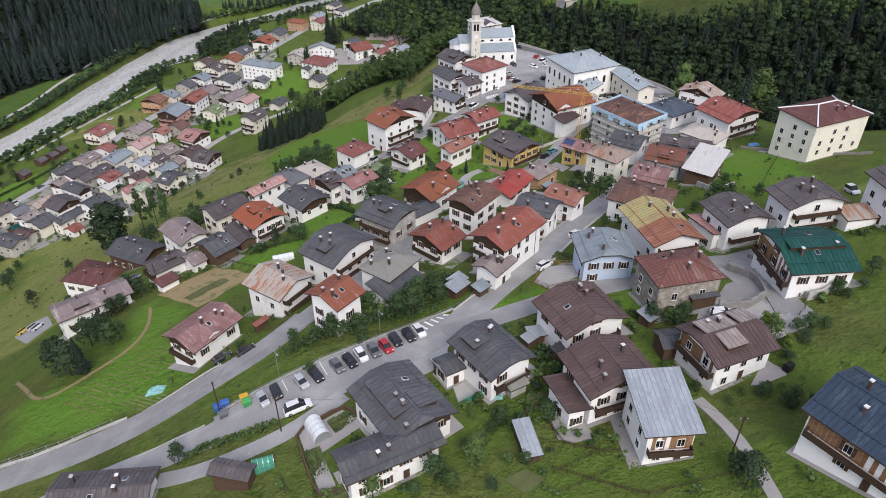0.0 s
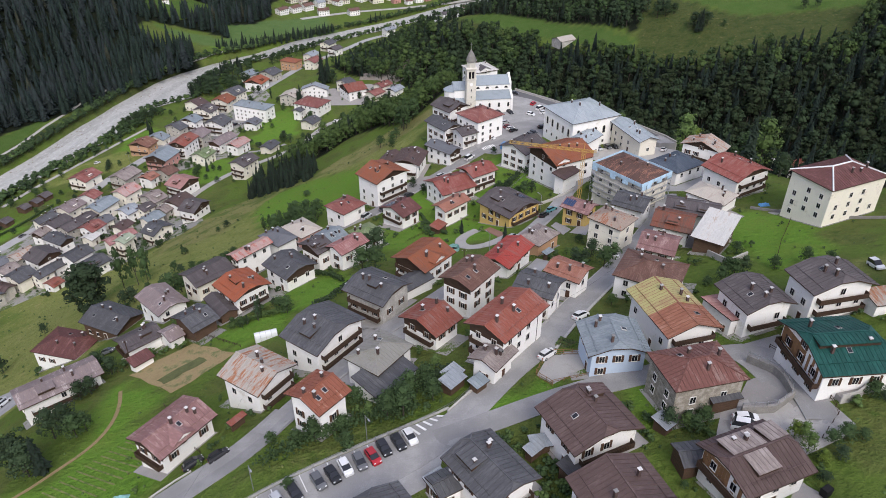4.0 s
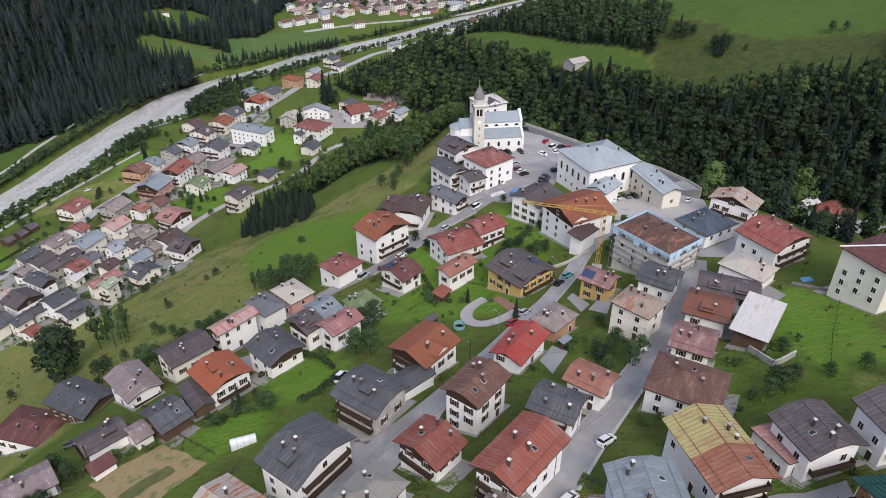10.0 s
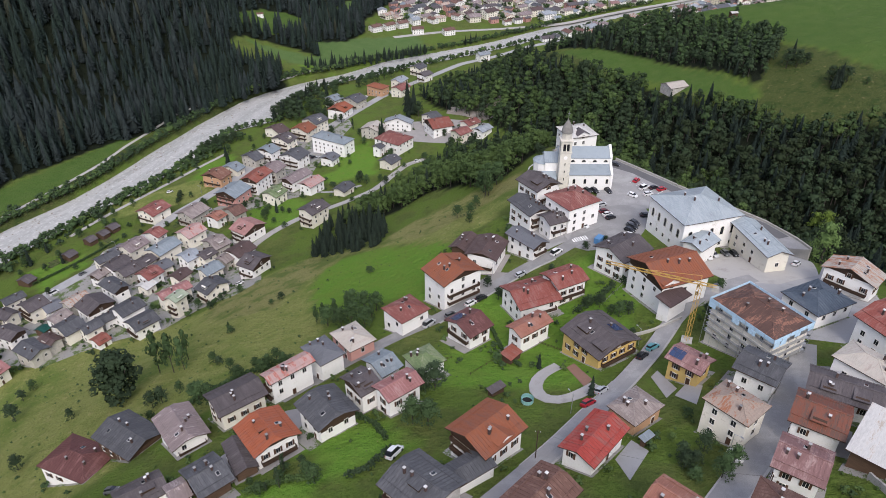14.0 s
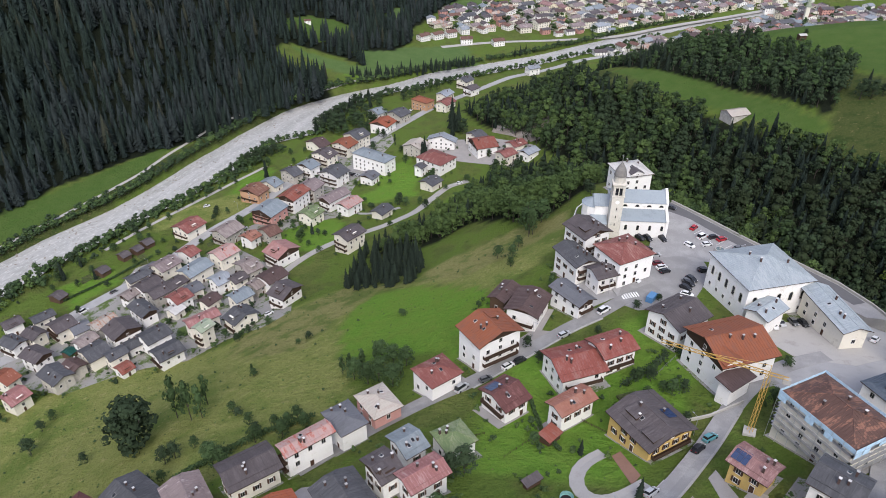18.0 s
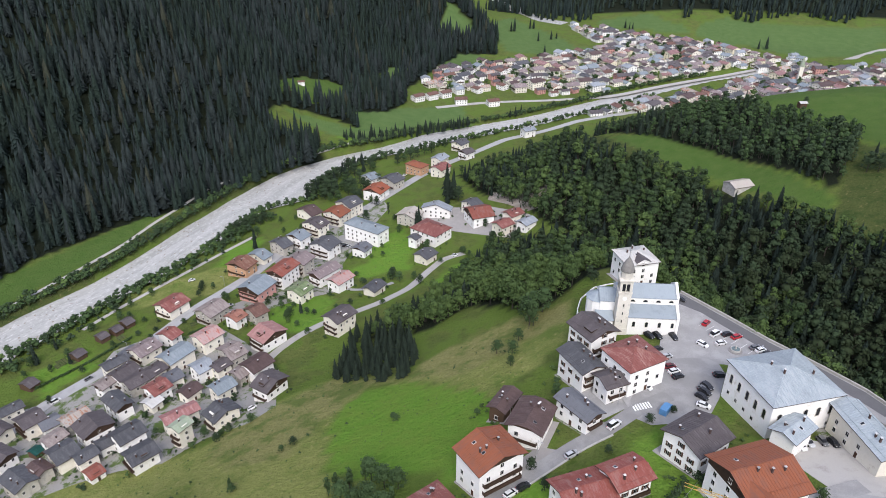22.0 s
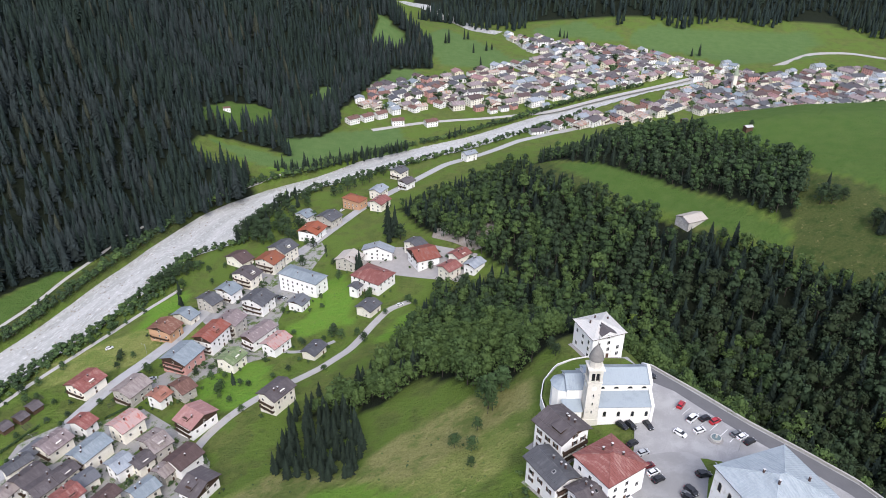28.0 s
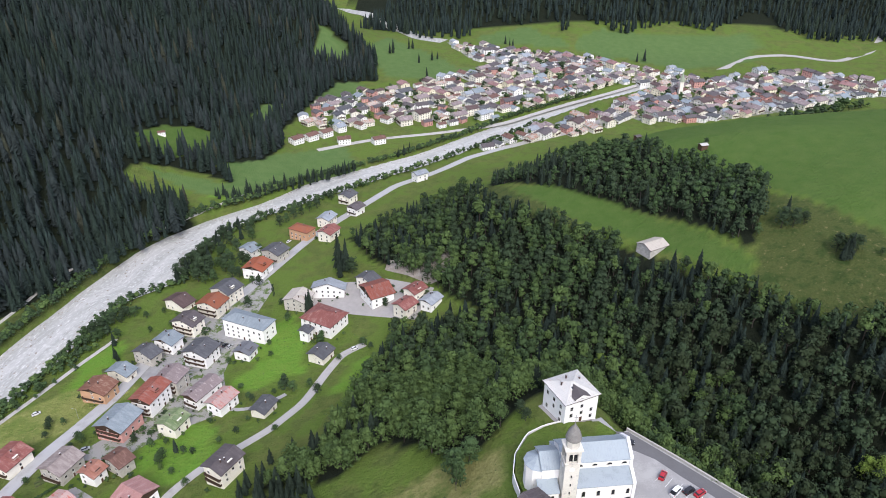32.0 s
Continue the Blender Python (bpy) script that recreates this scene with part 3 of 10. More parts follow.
def shared(key, make):
    """One mesh for all pieces of a kind."""
    if key not in SHARED:
        v, f, mats, index = make()
        me = bpy.data.meshes.new(key[0])
        me.from_pydata(v, [], f)
        for m in mats:
            me.materials.append(MATS[m])
        me.polygons.foreach_set("material_index", np.array(index, np.int32))
        SHARED[key] = me
    return SHARED[key]


def piece(name, me, parent, x=0, y=0, z=0, turn=0):
    ob = new(name, me)
    ob.parent = parent
    ob.location, ob.rotation_euler = (x, y, z), (0, 0, turn)
    return ob


def cells(xs, zs, depth, slot, mats):
    """A relief that faces -y, in one piece: a grid of cells, each pushed in or out, with sides back to the wall."""
    bm = bmesh.new()
    vs = [[bm.verts.new((x, -0.14, z)) for x in xs] for z in zs]
    rim = []
    for r in range(len(zs) - 1):
        for c in range(len(xs) - 1):
            f = bm.faces.new((vs[r][c], vs[r][c + 1], vs[r + 1][c + 1], vs[r + 1][c]))
            f.material_index = slot[r][c]
    edges = [e for e in bm.edges if e.is_boundary]
    for g in bmesh.ops.extrude_edge_only(bm, edges=edges)["geom"]:
        if isinstance(g, bmesh.types.BMVert):
            g.co.y = 0.06
    n = len(xs) - 1
    fs = bm.faces[:n * (len(zs) - 1)]
    for k, f in enumerate(fs):
        d = depth[k // n][k % n]
        if d:
            m = f.material_index
            q = bmesh.ops.extrude_discrete_faces(bm, faces=[f])["faces"][0]
            q.material_index = m
            for v in q.verts:
                v.co.y += d
    me = bpy.data.meshes.new("window")
    bm.to_mesh(me)
    bm.free()
    for m in mats:
        me.materials.append(MATS[m])
    return me


def window_mesh(w, h, style):
    """A window that faces -y: sunk dark panes, painted frame, sill and, where there are, open shutters."""
    key = ("window", w, h, style)
    if key not in SHARED:
        a, b = w / 2, w / 2 + 0.08
        zs = (-0.14, -0.06, 0, h, h + 0.08)
        if style == "shutters":
            xs = (-w - .02, -b, -a, -.03, .03, a, b, w + .02)
            slot = [(1,) * 7, (2, 1, 1, 1, 1, 1, 2), (2, 1, 0, 1, 0, 1, 2), (2, 1, 1, 1, 1, 1, 2)]
            depth = [(0, -.1, -.1, -.1, -.1, -.1, 0), (-.04, 0, 0, 0, 0, 0, -.04), (-.04, 0, .1, 0, .1, 0, -.04), (-.04, 0, 0, 0, 0, 0, -.04)]
        else:
            xs = (-b, -a, -.03, .03, a, b)
            slot = [(1,) * 5, (1,) * 5, (1, 0, 1, 0, 1), (1,) * 5]
            depth = [(-.1,) * 5, (0,) * 5, (0, .1, 0, .1, 0), (0,) * 5]
        SHARED[key] = cells(xs, zs, depth, slot, ("window_glass", "frame_paint", "shutter_wood"))
    return SHARED[key]


def chimney(root, x, y, z, tall):
    def body():
        v, f = [], []
        box(v, f, -.22, .22, -.22, .22, -1.2, tall)
        return v, f, ("chimney_plaster",), [0] * len(f)

    def cap():
        v = [(sx * r, sy * r, q) for q, r in ((tall, .17), (tall + .2, .17), (tall + .22, .31), (tall + .3, .29)) for sx, sy in ((-1, -1), (1, -1), (1, 1), (-1, 1))]
        f = [(4 * k + i, 4 * k + (i + 1) % 4, 4 * k + 4 + (i + 1) % 4, 4 * k + 4 + i) for k in range(3) for i in range(4)] + [(12, 13, 14, 15)]
        return v, f, ("chimney_cap",), [0] * len(f)
    c = piece("chimney", shared(("chimney", tall), body), root, x, y, z)
    piece("chimney_cap", shared(("chimney_cap", tall), cap), c)


def door_mesh():
    if ("door",) not in SHARED:
        SHARED[("door",)] = cells((-.6, -.5, .5, .6), (0, 2.1, 2.2), [(0, .1, 0), (0, 0, 0)], [(1, 2, 1), (1, 1, 1)], ("window_glass", "frame_paint", "shutter_wood"))
    return SHARED[("door",)]


def slab(quad, thick):
    """A sheet with thickness: four (or three) corners and the same ones lower."""
    n = len(quad)
    v = list(quad) + [(x, y, z - thick) for x, y, z in quad]
    f = [tuple(range(n)), tuple(range(2 * n - 1, n - 1, -1))] + [(i, n + i, n + (i + 1) % n, (i + 1) % n) for i in range(n)]
    return v, f


def gable_roof(L, W, eave, rise):
    v, f = [], []
    for s in (-1, 1):
        q = [(-L / 2, s * W / 2, eave), (L / 2, s * W / 2, eave), (L / 2, 0, eave + rise), (-L / 2, 0, eave + rise)]
        a, b = slab(q if s < 0 else q[::-1], 0.24)
        k = len(v)
        v += a
        f += [tuple(i + k for i in t) for t in b]
    return v, f


def clipped_roof(L, W, eave, rise, c):
    """A gable roof whose ends are clipped by small hips from c of the slope up."""
    d = c * W / 2 * 0.9
    pts = []
    for x in (-1, 1):
        pts += [(x * L / 2, -W / 2, eave), (x * L / 2, -c * W / 2, eave + rise * (1 - c)), (x * (L / 2 - d), 0, eave + rise), (x * L / 2, c * W / 2, eave + rise * (1 - c)), (x * L / 2, W / 2, eave)]
    v = pts + [(x, y, z - 0.24) for x, y, z in pts]
    f = [(0, 5, 6, 7, 2, 1), (4, 3, 2, 7, 8, 9), (1, 2, 3), (6, 8, 7)]
    f += [tuple(10 + i for i in q[::-1]) for q in f]
    rim = (0, 5, 6, 8, 9, 4, 3, 1)
    f += [(rim[i], 10 + rim[i], 10 + rim[(i + 1) % 8], rim[(i + 1) % 8]) for i in range(8)]
    return v, f


def hip_roof(L, W, eave, rise):
    r = max(0.3, (L - W) / 2)
    A, B, C, D = (-L / 2, -W / 2, eave), (L / 2, -W / 2, eave), (L / 2, W / 2, eave), (-L / 2, W / 2, eave)
    E, F = (-r, 0, eave + rise), (r, 0, eave + rise)
    v = [A, B, C, D, E, F] + [(x, y, eave - 0.22) for x, y, _ in (A, B, C, D)]
    f = [(0, 1, 5, 4), (2, 3, 4, 5), (1, 2, 5), (3, 0, 4), (6, 9, 8, 7), (0, 6, 7, 1), (1, 7, 8, 2), (2, 8, 9, 3), (3, 9, 6, 0)]
    return v, f


def seams(L, W, eave, rise, shape, gap, clip=0.0):
    """Standing seams up the slopes and a cap along ridge and hips."""
    v, f = [], []

    def rib(a, b, wide, tall):
        a, b = Vector(a), Vector(b)
        d = (b - a).normalized()
        s = d.cross(Vector((0, 0, 1)))
        s = (s.normalized() if s.length > 1e-4 else Vector((1, 0, 0))) * wide / 2
        u = Vector((0, 0, tall))
        k = len(v)
        v.extend(tuple(p) for p in (a - s, a + s, a + s + u, a - s + u, b - s, b + s, b + s + u, b - s + u))
        f.extend(tuple(k + i for i in q) for q in ((0, 1, 2, 3), (5, 4, 7, 6), (3, 2, 6, 7), (0, 3, 7, 4), (1, 5, 6, 2)))
    if shape == "shed":
        for x in np.arange(-L / 2 + gap / 2, L / 2, gap):
            rib((x, -W / 2, eave), (x, W / 2, eave + rise), 0.07, 0.06)
        return v, f
    for s in (-1, 1):
        for x in np.arange(-L / 2 + gap / 2, L / 2, gap):
            run = 1.0 if shape == "gable" else min(1.0, (L / 2 - abs(x)) / (W / 2))
            if clip:
                run = 1 - clip * max(0.0, 1 - (L / 2 - abs(x)) / (clip * W / 2 * 0.9))
            rib((x, s * W / 2, eave), (x, s * W / 2 * (1 - run), eave + rise * run), 0.08, 0.07)
    if shape == "hip":
        half = max(0.3, (L - W) / 2)
        for s in (-1, 1):
            for y in np.arange(-W / 2 + gap / 2, W / 2, gap):
                run = 1 - abs(y) / (W / 2)
                rib((s * L / 2, y, eave), (s * (L / 2 - run * (L / 2 - half)), y, eave + rise * run), 0.07, 0.06)
            for t in (-1, 1):
                rib((s * L / 2, t * W / 2, eave), (s * half, 0, eave + rise), 0.22, 0.09)
        rib((-half, 0, eave + rise), (half, 0, eave + rise), 0.24, 0.1)
    else:
        end = L / 2 - clip * W / 2 * 0.9
        rib((-end, 0, eave + rise - .02), (end, 0, eave + rise - .02), 0.3, 0.1)
        for s, t in ((-1, -1), (-1, 1), (1, -1), (1, 1)) if clip else ():
            rib((s * L / 2, t * clip * W / 2, eave + rise * (1 - clip)), (s * end, 0, eave + rise), 0.2, 0.08)
    return v, f


COLOUR_WORD = dict(slate="dark slate-grey", slate2="grey", slateblue="dark blue-grey", rustpatch="patched rusty brown", rustred2="weathered brick-red", slatebrown="dark brownish-grey", brown="dark brown", brown2="brown", zinc="pale zinc", zincblue="pale blue-grey", taupe="faded taupe", navy="dark navy", rustred="rusty dark red", green="dark green", salmon="salmon", moss="mossy yellow and red", rustbrown2="terracotta and mossy yellow", bluegrey="blue-grey", maroon="maroon", pinkgrey="faded pinkish-grey", dustpink="dusty pink", rustwhite="whitish rust-streaked", rust="rusty red", concrete="lichen-grey", redbrown="red-brown", rustbrown="rusty brown", orange="orange-red", orange2="light orange", cream_roof="cream", patched="patched rusty", rustorange="rust-orange", red="red", red2="faded red", redbright="bright red", pinkwhite="faded pink and white", pinkred="pinkish red", mossgreen="mossy green", palegreen="pale green", whitemetal="whitish metal")
WALL_WORD = dict(white="white rendered", cream="cream rendered", cream2="cream rendered", plaster="bare plaster", wood="dark timber", stone="rough stone", stone2="grey stone", bluewall="light blue", yellow="yellow", ochre="ochre", salmonwall="salmon pink")


AREAS, LOWER = [], []


def apron(x, y, a, lx, wy, rng):
    """A paved edge round a house, wider on one side, on the ground."""
    m = [rng.uniform(0.35, 0.8) for _ in range(4)]
    m[rng.randrange(4)] += rng.uniform(0.8, 3.0)
    xs, ys = np.linspace(-lx - m[0], lx + m[1], 7), np.linspace(-wy - m[2], wy + m[3], 7)
    v = []
    for q in ys:
        for p in xs:
            gx, gy = x + math.cos(a) * p - math.sin(a) * q, y + math.sin(a) * p + math.cos(a) * q
            v.append((gx, gy, float(ground_z(gx, gy)) + 0.09))
    f = [(r * 7 + c, r * 7 + c + 1, r * 7 + c + 8, r * 7 + c + 7) for r in range(6) for c in range(6)]
    edge = [i for i in range(7)] + [7 * k + 6 for k in range(1, 7)] + [48 - i for i in range(1, 7)] + [42 - 7 * k for k in range(1, 6)]
    o = len(v)
    v += [(v[i][0], v[i][1], v[i][2] - 0.6) for i in edge]
    n = len(edge)
    f += [(edge[i], o + i, o + (i + 1) % n, edge[(i + 1) % n]) for i in range(n)]
    tagged(mesh_object("pavement", v, f, [rng.choice(("paving", "village_paving", "village_paving"))]), "worn grey paving round a house", "pavement", kind="structure")


def house(x, y, turn, L, W, eave, roof, wall, shape="gable", balcony=1, dormers=0, windows=1, chimneys=3, pitch=20.0, level=0, label="", bay=3.3, clip=0.0, panels=(), cross=(), solar=(), patch=None, face=None, one_slope=None, panel_roof=None):
    """A house with its ridge along its own x axis. L, W: the eaves' rectangle; eave: their height over the ground."""
    rng = random.Random(int(x * 31 + y * 17))
    z = float(ground_z(x, y))
    a = radians(turn)
    small = eave < 4.2
    over = 0.45 if small else (0.6 if shape == "hip" else 0.95)
    lx, wy = L / 2 - over, W / 2 - over
    rise = (W / 2 if shape != "shed" else W * 0.45) * math.tan(radians(pitch))
    low = min(float(ground_z(x + math.cos(a) * p - math.sin(a) * q, y + math.sin(a) * p + math.cos(a) * q)) for p in (-lx, lx) for q in (-wy, wy)) - z - 0.6
    kind = "barn" if wall == "wood" and windows == 0 or small else "house"
    root = new("wooden_shed" if small else "house")
    root.location, root.rotation_euler = (x, y, z), (0, 0, a)
    extra = {"hip": "hipped", "shed": "lean-to", "gable": "gabled"}[shape]
    tagged(root, label or f"{WALL_WORD[wall]} {'shed' if small else 'alpine house'} with {COLOUR_WORD[roof]} {extra} metal roof", "shed" if small else "house", group="village houses")
    if level and windows and y < 640:
        LOWER.append((x, y, a, lx, wy))
    if level == 0:
        AREAS.append((x, y, a, lx, wy))
        if windows:
            apron(x, y, a, lx, wy, rng)
    # walls
    slope = math.tan(radians(pitch)) if shape != "shed" else rise / W
    top = eave + over * slope - 0.26
    if shape == "gable":
        peak = top + wy * slope
        v = [(-lx, -wy, low), (lx, -wy, low), (lx, wy, low), (-lx, wy, low), (-lx, -wy, top), (lx, -wy, top), (lx, wy, top), (-lx, wy, top), (-lx, 0, peak), (lx, 0, peak)]
        f = [(0, 3, 2, 1), (0, 1, 5, 4), (2, 3, 7, 6), (1, 2, 6, 9, 5), (3, 0, 4, 8, 7), (4, 5, 9, 8), (6, 7, 8, 9)]
        cut = clip * W / 2
        head = [(-wy, top), (-cut, top + (wy - cut) * slope), (cut, top + (wy - cut) * slope), (wy, top)] if clip else [(-wy, top), (0, peak), (wy, top)]
        if clip:
            v = [(s * lx, q, z1) for s in (-1, 1) for q, z1 in [(-wy, low)] + head + [(wy, low)]]
            f = [(5, 4, 3, 2, 1, 0), (6, 7, 8, 9, 10, 11)] + [(i, 6 + i, 6 + (i + 1) % 6, (i + 1) % 6) for i in range(6)]
    elif shape == "shed":
        hi = top + 2 * wy * slope
        v = [(-lx, -wy, low), (lx, -wy, low), (lx, wy, low), (-lx, wy, low), (-lx, -wy, top), (lx, -wy, top), (lx, wy, hi), (-lx, wy, hi)]
        f = [(0, 3, 2, 1), (4, 5, 6, 7), (0, 1, 5, 4), (1, 2, 6, 5), (2, 3, 7, 6), (3, 0, 4, 7)]
    else:
        v, f = [], []
        box(v, f, -lx, lx, -wy, wy, low, eave - 0.2)
    mesh_object("wall", v, f, ["wall_" + wall], parent=root)
    # roof
    if shape == "gable":
        v, f = clipped_roof(L, W, eave, rise, clip) if clip else gable_roof(L, W, eave, rise)
    elif shape == "hip":
        v, f = hip_roof(L, W, eave, rise)
    else:
        v, f = slab([(-L / 2, -W / 2, eave), (L / 2, -W / 2, eave), (L / 2, W / 2, eave + rise), (-L / 2, W / 2, eave + rise)], 0.24)
    tops = {"gable": (0, 1, 2, 3) if clip else (0, 6), "shed": (0,), "hip": (0, 1, 2, 3)}[shape]
    rf = mesh_object("roof", v, f, ["roof_" + roof, "timber"], [0 if i in tops else 1 for i in range(len(f))], parent=root)
    v, f = seams(L, W, eave, rise, shape, 0.8 if level == 0 else 1.6, clip)
    tagged(mesh_object("standing_seam", v, f, ["roof_" + roof], parent=rf), kind="stuff")
    if level == 0 and shape == "gable" and not small:
        v, f = [], []
        for s in (-1, 1):
            q = s * W / 2 * 0.72
            zz = eave + rise * 0.28
            for m in np.arange(-L / 2 + 0.5, L / 2 - 0.4, 1.6):
                box(v, f, m - .03, m + .03, q - .03, q + .03, zz - .02, zz + .2)
            box(v, f, -L / 2 + 0.3, L / 2 - 0.3, q - .04, q + .04, zz + .12, zz + .2)
        tagged(mesh_object("snow_guard", v, f, ["roof_" + roof], parent=rf), kind="stuff")
    # timber gable boarding on both ends
    if shape == "gable" and wall not in ("stone", "bluewall", "cream", "cream2", "plaster") and not small and rng.random() < 0.6:
        b = top - 0.1 if rng.random() < 0.6 else top - 1.9
        wb = wy if b < top else wy
        for s in (-1, 1):
            X = s * (lx + 0.06)
            v = [(X, -wb, b), (X, wb, b)] + [(X, q, z1) for q, z1 in head[::-1]]
            n = len(v)
            v += [(s * lx, q[1], q[2]) for q in v]
            f = [tuple(range(n)) if s > 0 else tuple(range(n))[::-1]] + [(i, n + i, n + (i + 1) % n, (i + 1) % n) for i in range(n)]
            mesh_object("gable_panel", v, f, ["timber"], parent=root)
    # chimneys
    if shape != "shed" and not small:
        for k in range(chimneys if level == 0 else min(chimneys, 1 + int(x + y) % 2)):
            cx = rng.uniform(-0.33, 0.33) * L
            cy = rng.choice((-1, 1)) * rng.uniform(0.05, 0.26) * W
            run = 1 - abs(cy) / (W / 2)
            if shape == "hip":
                run = min(run, (L / 2 - abs(cx)) / (W / 2))
            chimney(root, cx, cy, eave + rise * run, rng.choice((0.9, 1.3)))
    # skylights lying on the slopes
    if level == 0 and not small and shape != "shed":
        for k in range(rng.choice((0, 1, 1, 2))):
            px, sy = rng.uniform(-0.28, 0.28) * L, rng.choice((-1, 1))
            py = sy * rng.uniform(0.14, 0.22) * W
            run = 1 - abs(py) / (W / 2)
            if shape == "hip" and (L / 2 - abs(px)) / (W / 2) < run + 0.1:
                continue
            v, f = [], []
            box(v, f, -.42, .42, -.55, .55, -.1, .1)
            v2, f2 = [], []
            box(v2, f2, -.33, .33, -.46, .46, .09, .13)
            sk = mesh_object("skylight", v, f, ["chimney_cap"], parent=rf)
            sk.location, sk.rotation_euler = (px, py, eave + rise * run + 0.05), (-sy * math.atan2(rise, W / 2), 0, 0)
            mesh_object("skylight_pane", v2, f2, ["window_glass"], parent=sk)
    # windows and a door on the four sides
    if windows:
        storeys = max(1, int((eave + 0.2) / 2.75))
        pick = rng.choice(("plain", "shutters", "shutters")) if level == 0 and bay < 4 else "plain"
        ww, wh = (1.0, 1.35) if level == 0 else (0.95, 1.25)
        sides = ((0, -wy, lx, 0.0), (0, wy, lx, math.pi), (lx, 0, wy, math.pi / 2), (-lx, 0, wy, -math.pi / 2))
        for n, (sx, sy, half, rz) in enumerate(sides):
            cols = max(1, int(half * 2 / (bay if level == 0 else 3.8)))
            if level and n == (1 if math.cos(a) > 0 else 0):
                continue
            for st in range(storeys + (1 if shape == "gable" and n > 1 and rise > 2.2 else 0)):
                zz = 0.95 + st * 2.75
                here = cols if st < storeys else 1
                if st < storeys and zz + wh > top + (0 if n < 2 or shape != "gable" else 1.0) - 0.15:
                    continue
                for c in range(here):
                    u = (c - (here - 1) / 2) * (half * 2 / here) * 0.92
                    if rng.random() < 0.12:
                        continue
                    px, py = sx + math.cos(rz) * u, sy + math.sin(rz) * u
                    gz = float(ground_z(x + math.cos(a) * px - math.sin(a) * py, y + math.sin(a) * px + math.cos(a) * py)) - z
                    if st == 0 and c == here // 2 and n == 0 and gz < 1:
                        piece("door", door_mesh(), root, px, py, max(gz, -0.5), rz)
                        continue
                    if zz < gz + 0.5:
                        continue
                    piece("window", window_mesh(ww, wh, pick), root, px, py, zz, rz)
    # timber balcony along the side that looks south
    if balcony and (shape == "gable" or balcony == 2) and eave > 4.9:
        best = max((0.0, math.pi / 2, -math.pi / 2, math.pi), key=lambda r: math.cos(a + r) + 0.05 * (abs(r) == math.pi / 2))
        best = best if face is None else radians(face)
        half, out = (lx, wy) if abs(math.sin(best)) < 0.5 else (wy, lx)
        if balcony == 2:
            # timber boarding over the upper storey behind the balcony
            board = piece("cladding", None, root, 0, 0, 0, best)
            xs = np.linspace(-half * 0.97, half * 0.97, int(half * 3) + 1)
            for u0, u1 in zip(xs[:-1], xs[1:]):
                if int(u0 * 3 + 50) % 4 == 0:
                    continue
                v, f = [], []
                box(v, f, u0, u1 - 0.03, -out - 0.03, -out + 0.05, 3.0, min(eave, top) - 0.1)
                mesh_object("board", v, f, ["timber_light"], parent=board)
        half *= 0.94 if balcony == 2 else 0.86
        levels = [2.75] if eave < 7.4 else [2.75, 5.5]
        for zb in levels:
            hang = piece("balcony", None, root, 0, 0, zb, best)
            v, f = [], []
            box(v, f, -half, half, -out - 1.15, -out, -0.12, 0)
            mesh_object("deck", v, f, ["timber"], parent=hang)
            xs = np.linspace(-half, half, max(4, int(half * 2 / 0.16)))
            v = [(q, -out - (1.13 if i % 2 else 1.1), zz) for zz in (0.02, 1.0) for i, q in enumerate(xs)]
            n = len(xs)
            v = [(-half, -out, 0.02)] + v[:n] + [(half, -out, 0.02), (-half, -out, 1.0)] + v[n:] + [(half, -out, 1.0)]
            m = n + 2
            v += [(q[0] * 0.985, q[1] + (0.06 if -out - q[1] > 0.5 else 0), q[2]) for q in v]
            f = []
            for i in range(m - 1):
                f += [(i, i + 1, m + i + 1, m + i), (2 * m + i + 1, 2 * m + i, 3 * m + i, 3 * m + i + 1), (m + i, m + i + 1, 3 * m + i + 1, 3 * m + i)]
            mesh_object("railing", v, f, ["timber"], parent=hang)
    if patch:
        # older mossy sheets over one end of the roof
        xa, xb = patch[0] * L - 0.05, patch[1] * L
        v, f = gable_roof(xb - xa, W + 0.1, eave + 0.05, rise)
        mesh_object("roof_patch", [(q[0] + (xa + xb) / 2, q[1], q[2]) for q in v], f, ["roof_" + patch[2]], parent=rf)
    if one_slope:
        # one slope with other sheets than the rest
        xa, xb = one_slope[1] * L, one_slope[2] * L
        v, f = slab([(xa, 0.1, eave + rise + 0.03), (xb, 0.1, eave + rise + 0.03), (xb, W / 2 + 0.04, eave + 0.06), (xa, W / 2 + 0.04, eave + 0.06)][::-1], 0.05)
        mesh_object("roof_patch", v, f, ["roof_" + one_slope[0]], parent=rf)
    over_z = lambda q: eave + rise * (1 - abs(q) / (W / 2))
    for pu, pv, pw in panels:
        # a wide low dormer: its own flatter sheet of roof, raised over the slope
        s = -1 if pv < 0 else 1
        ya, yb = min(abs(pv) + 1.5, W / 2 - 0.4), max(abs(pv) - 2.0, 0.25)
        za, zb = over_z(ya) + 0.95, over_z(yb) + 0.16
        v, f = [], []
        k = [(pu + m * (pw / 2 - 0.15), s * q, zz) for m in (-1, 1) for q, zz in ((ya - 0.25, over_z(ya) - 0.2), (ya - 0.25, za - 0.1), (yb, zb - 0.1), (yb, zb - 0.5))]
        f = [(0, 1, 2, 3), (4, 7, 6, 5), (0, 4, 5, 1)]
        d = mesh_object("dormer", k, f, ["timber"], parent=root)
        quad = [(pu - pw / 2, s * ya, za), (pu + pw / 2, s * ya, za), (pu + pw / 2, s * yb, zb), (pu - pw / 2, s * yb, zb)]
        v, f = slab(quad if s < 0 else quad[::-1], 0.12)
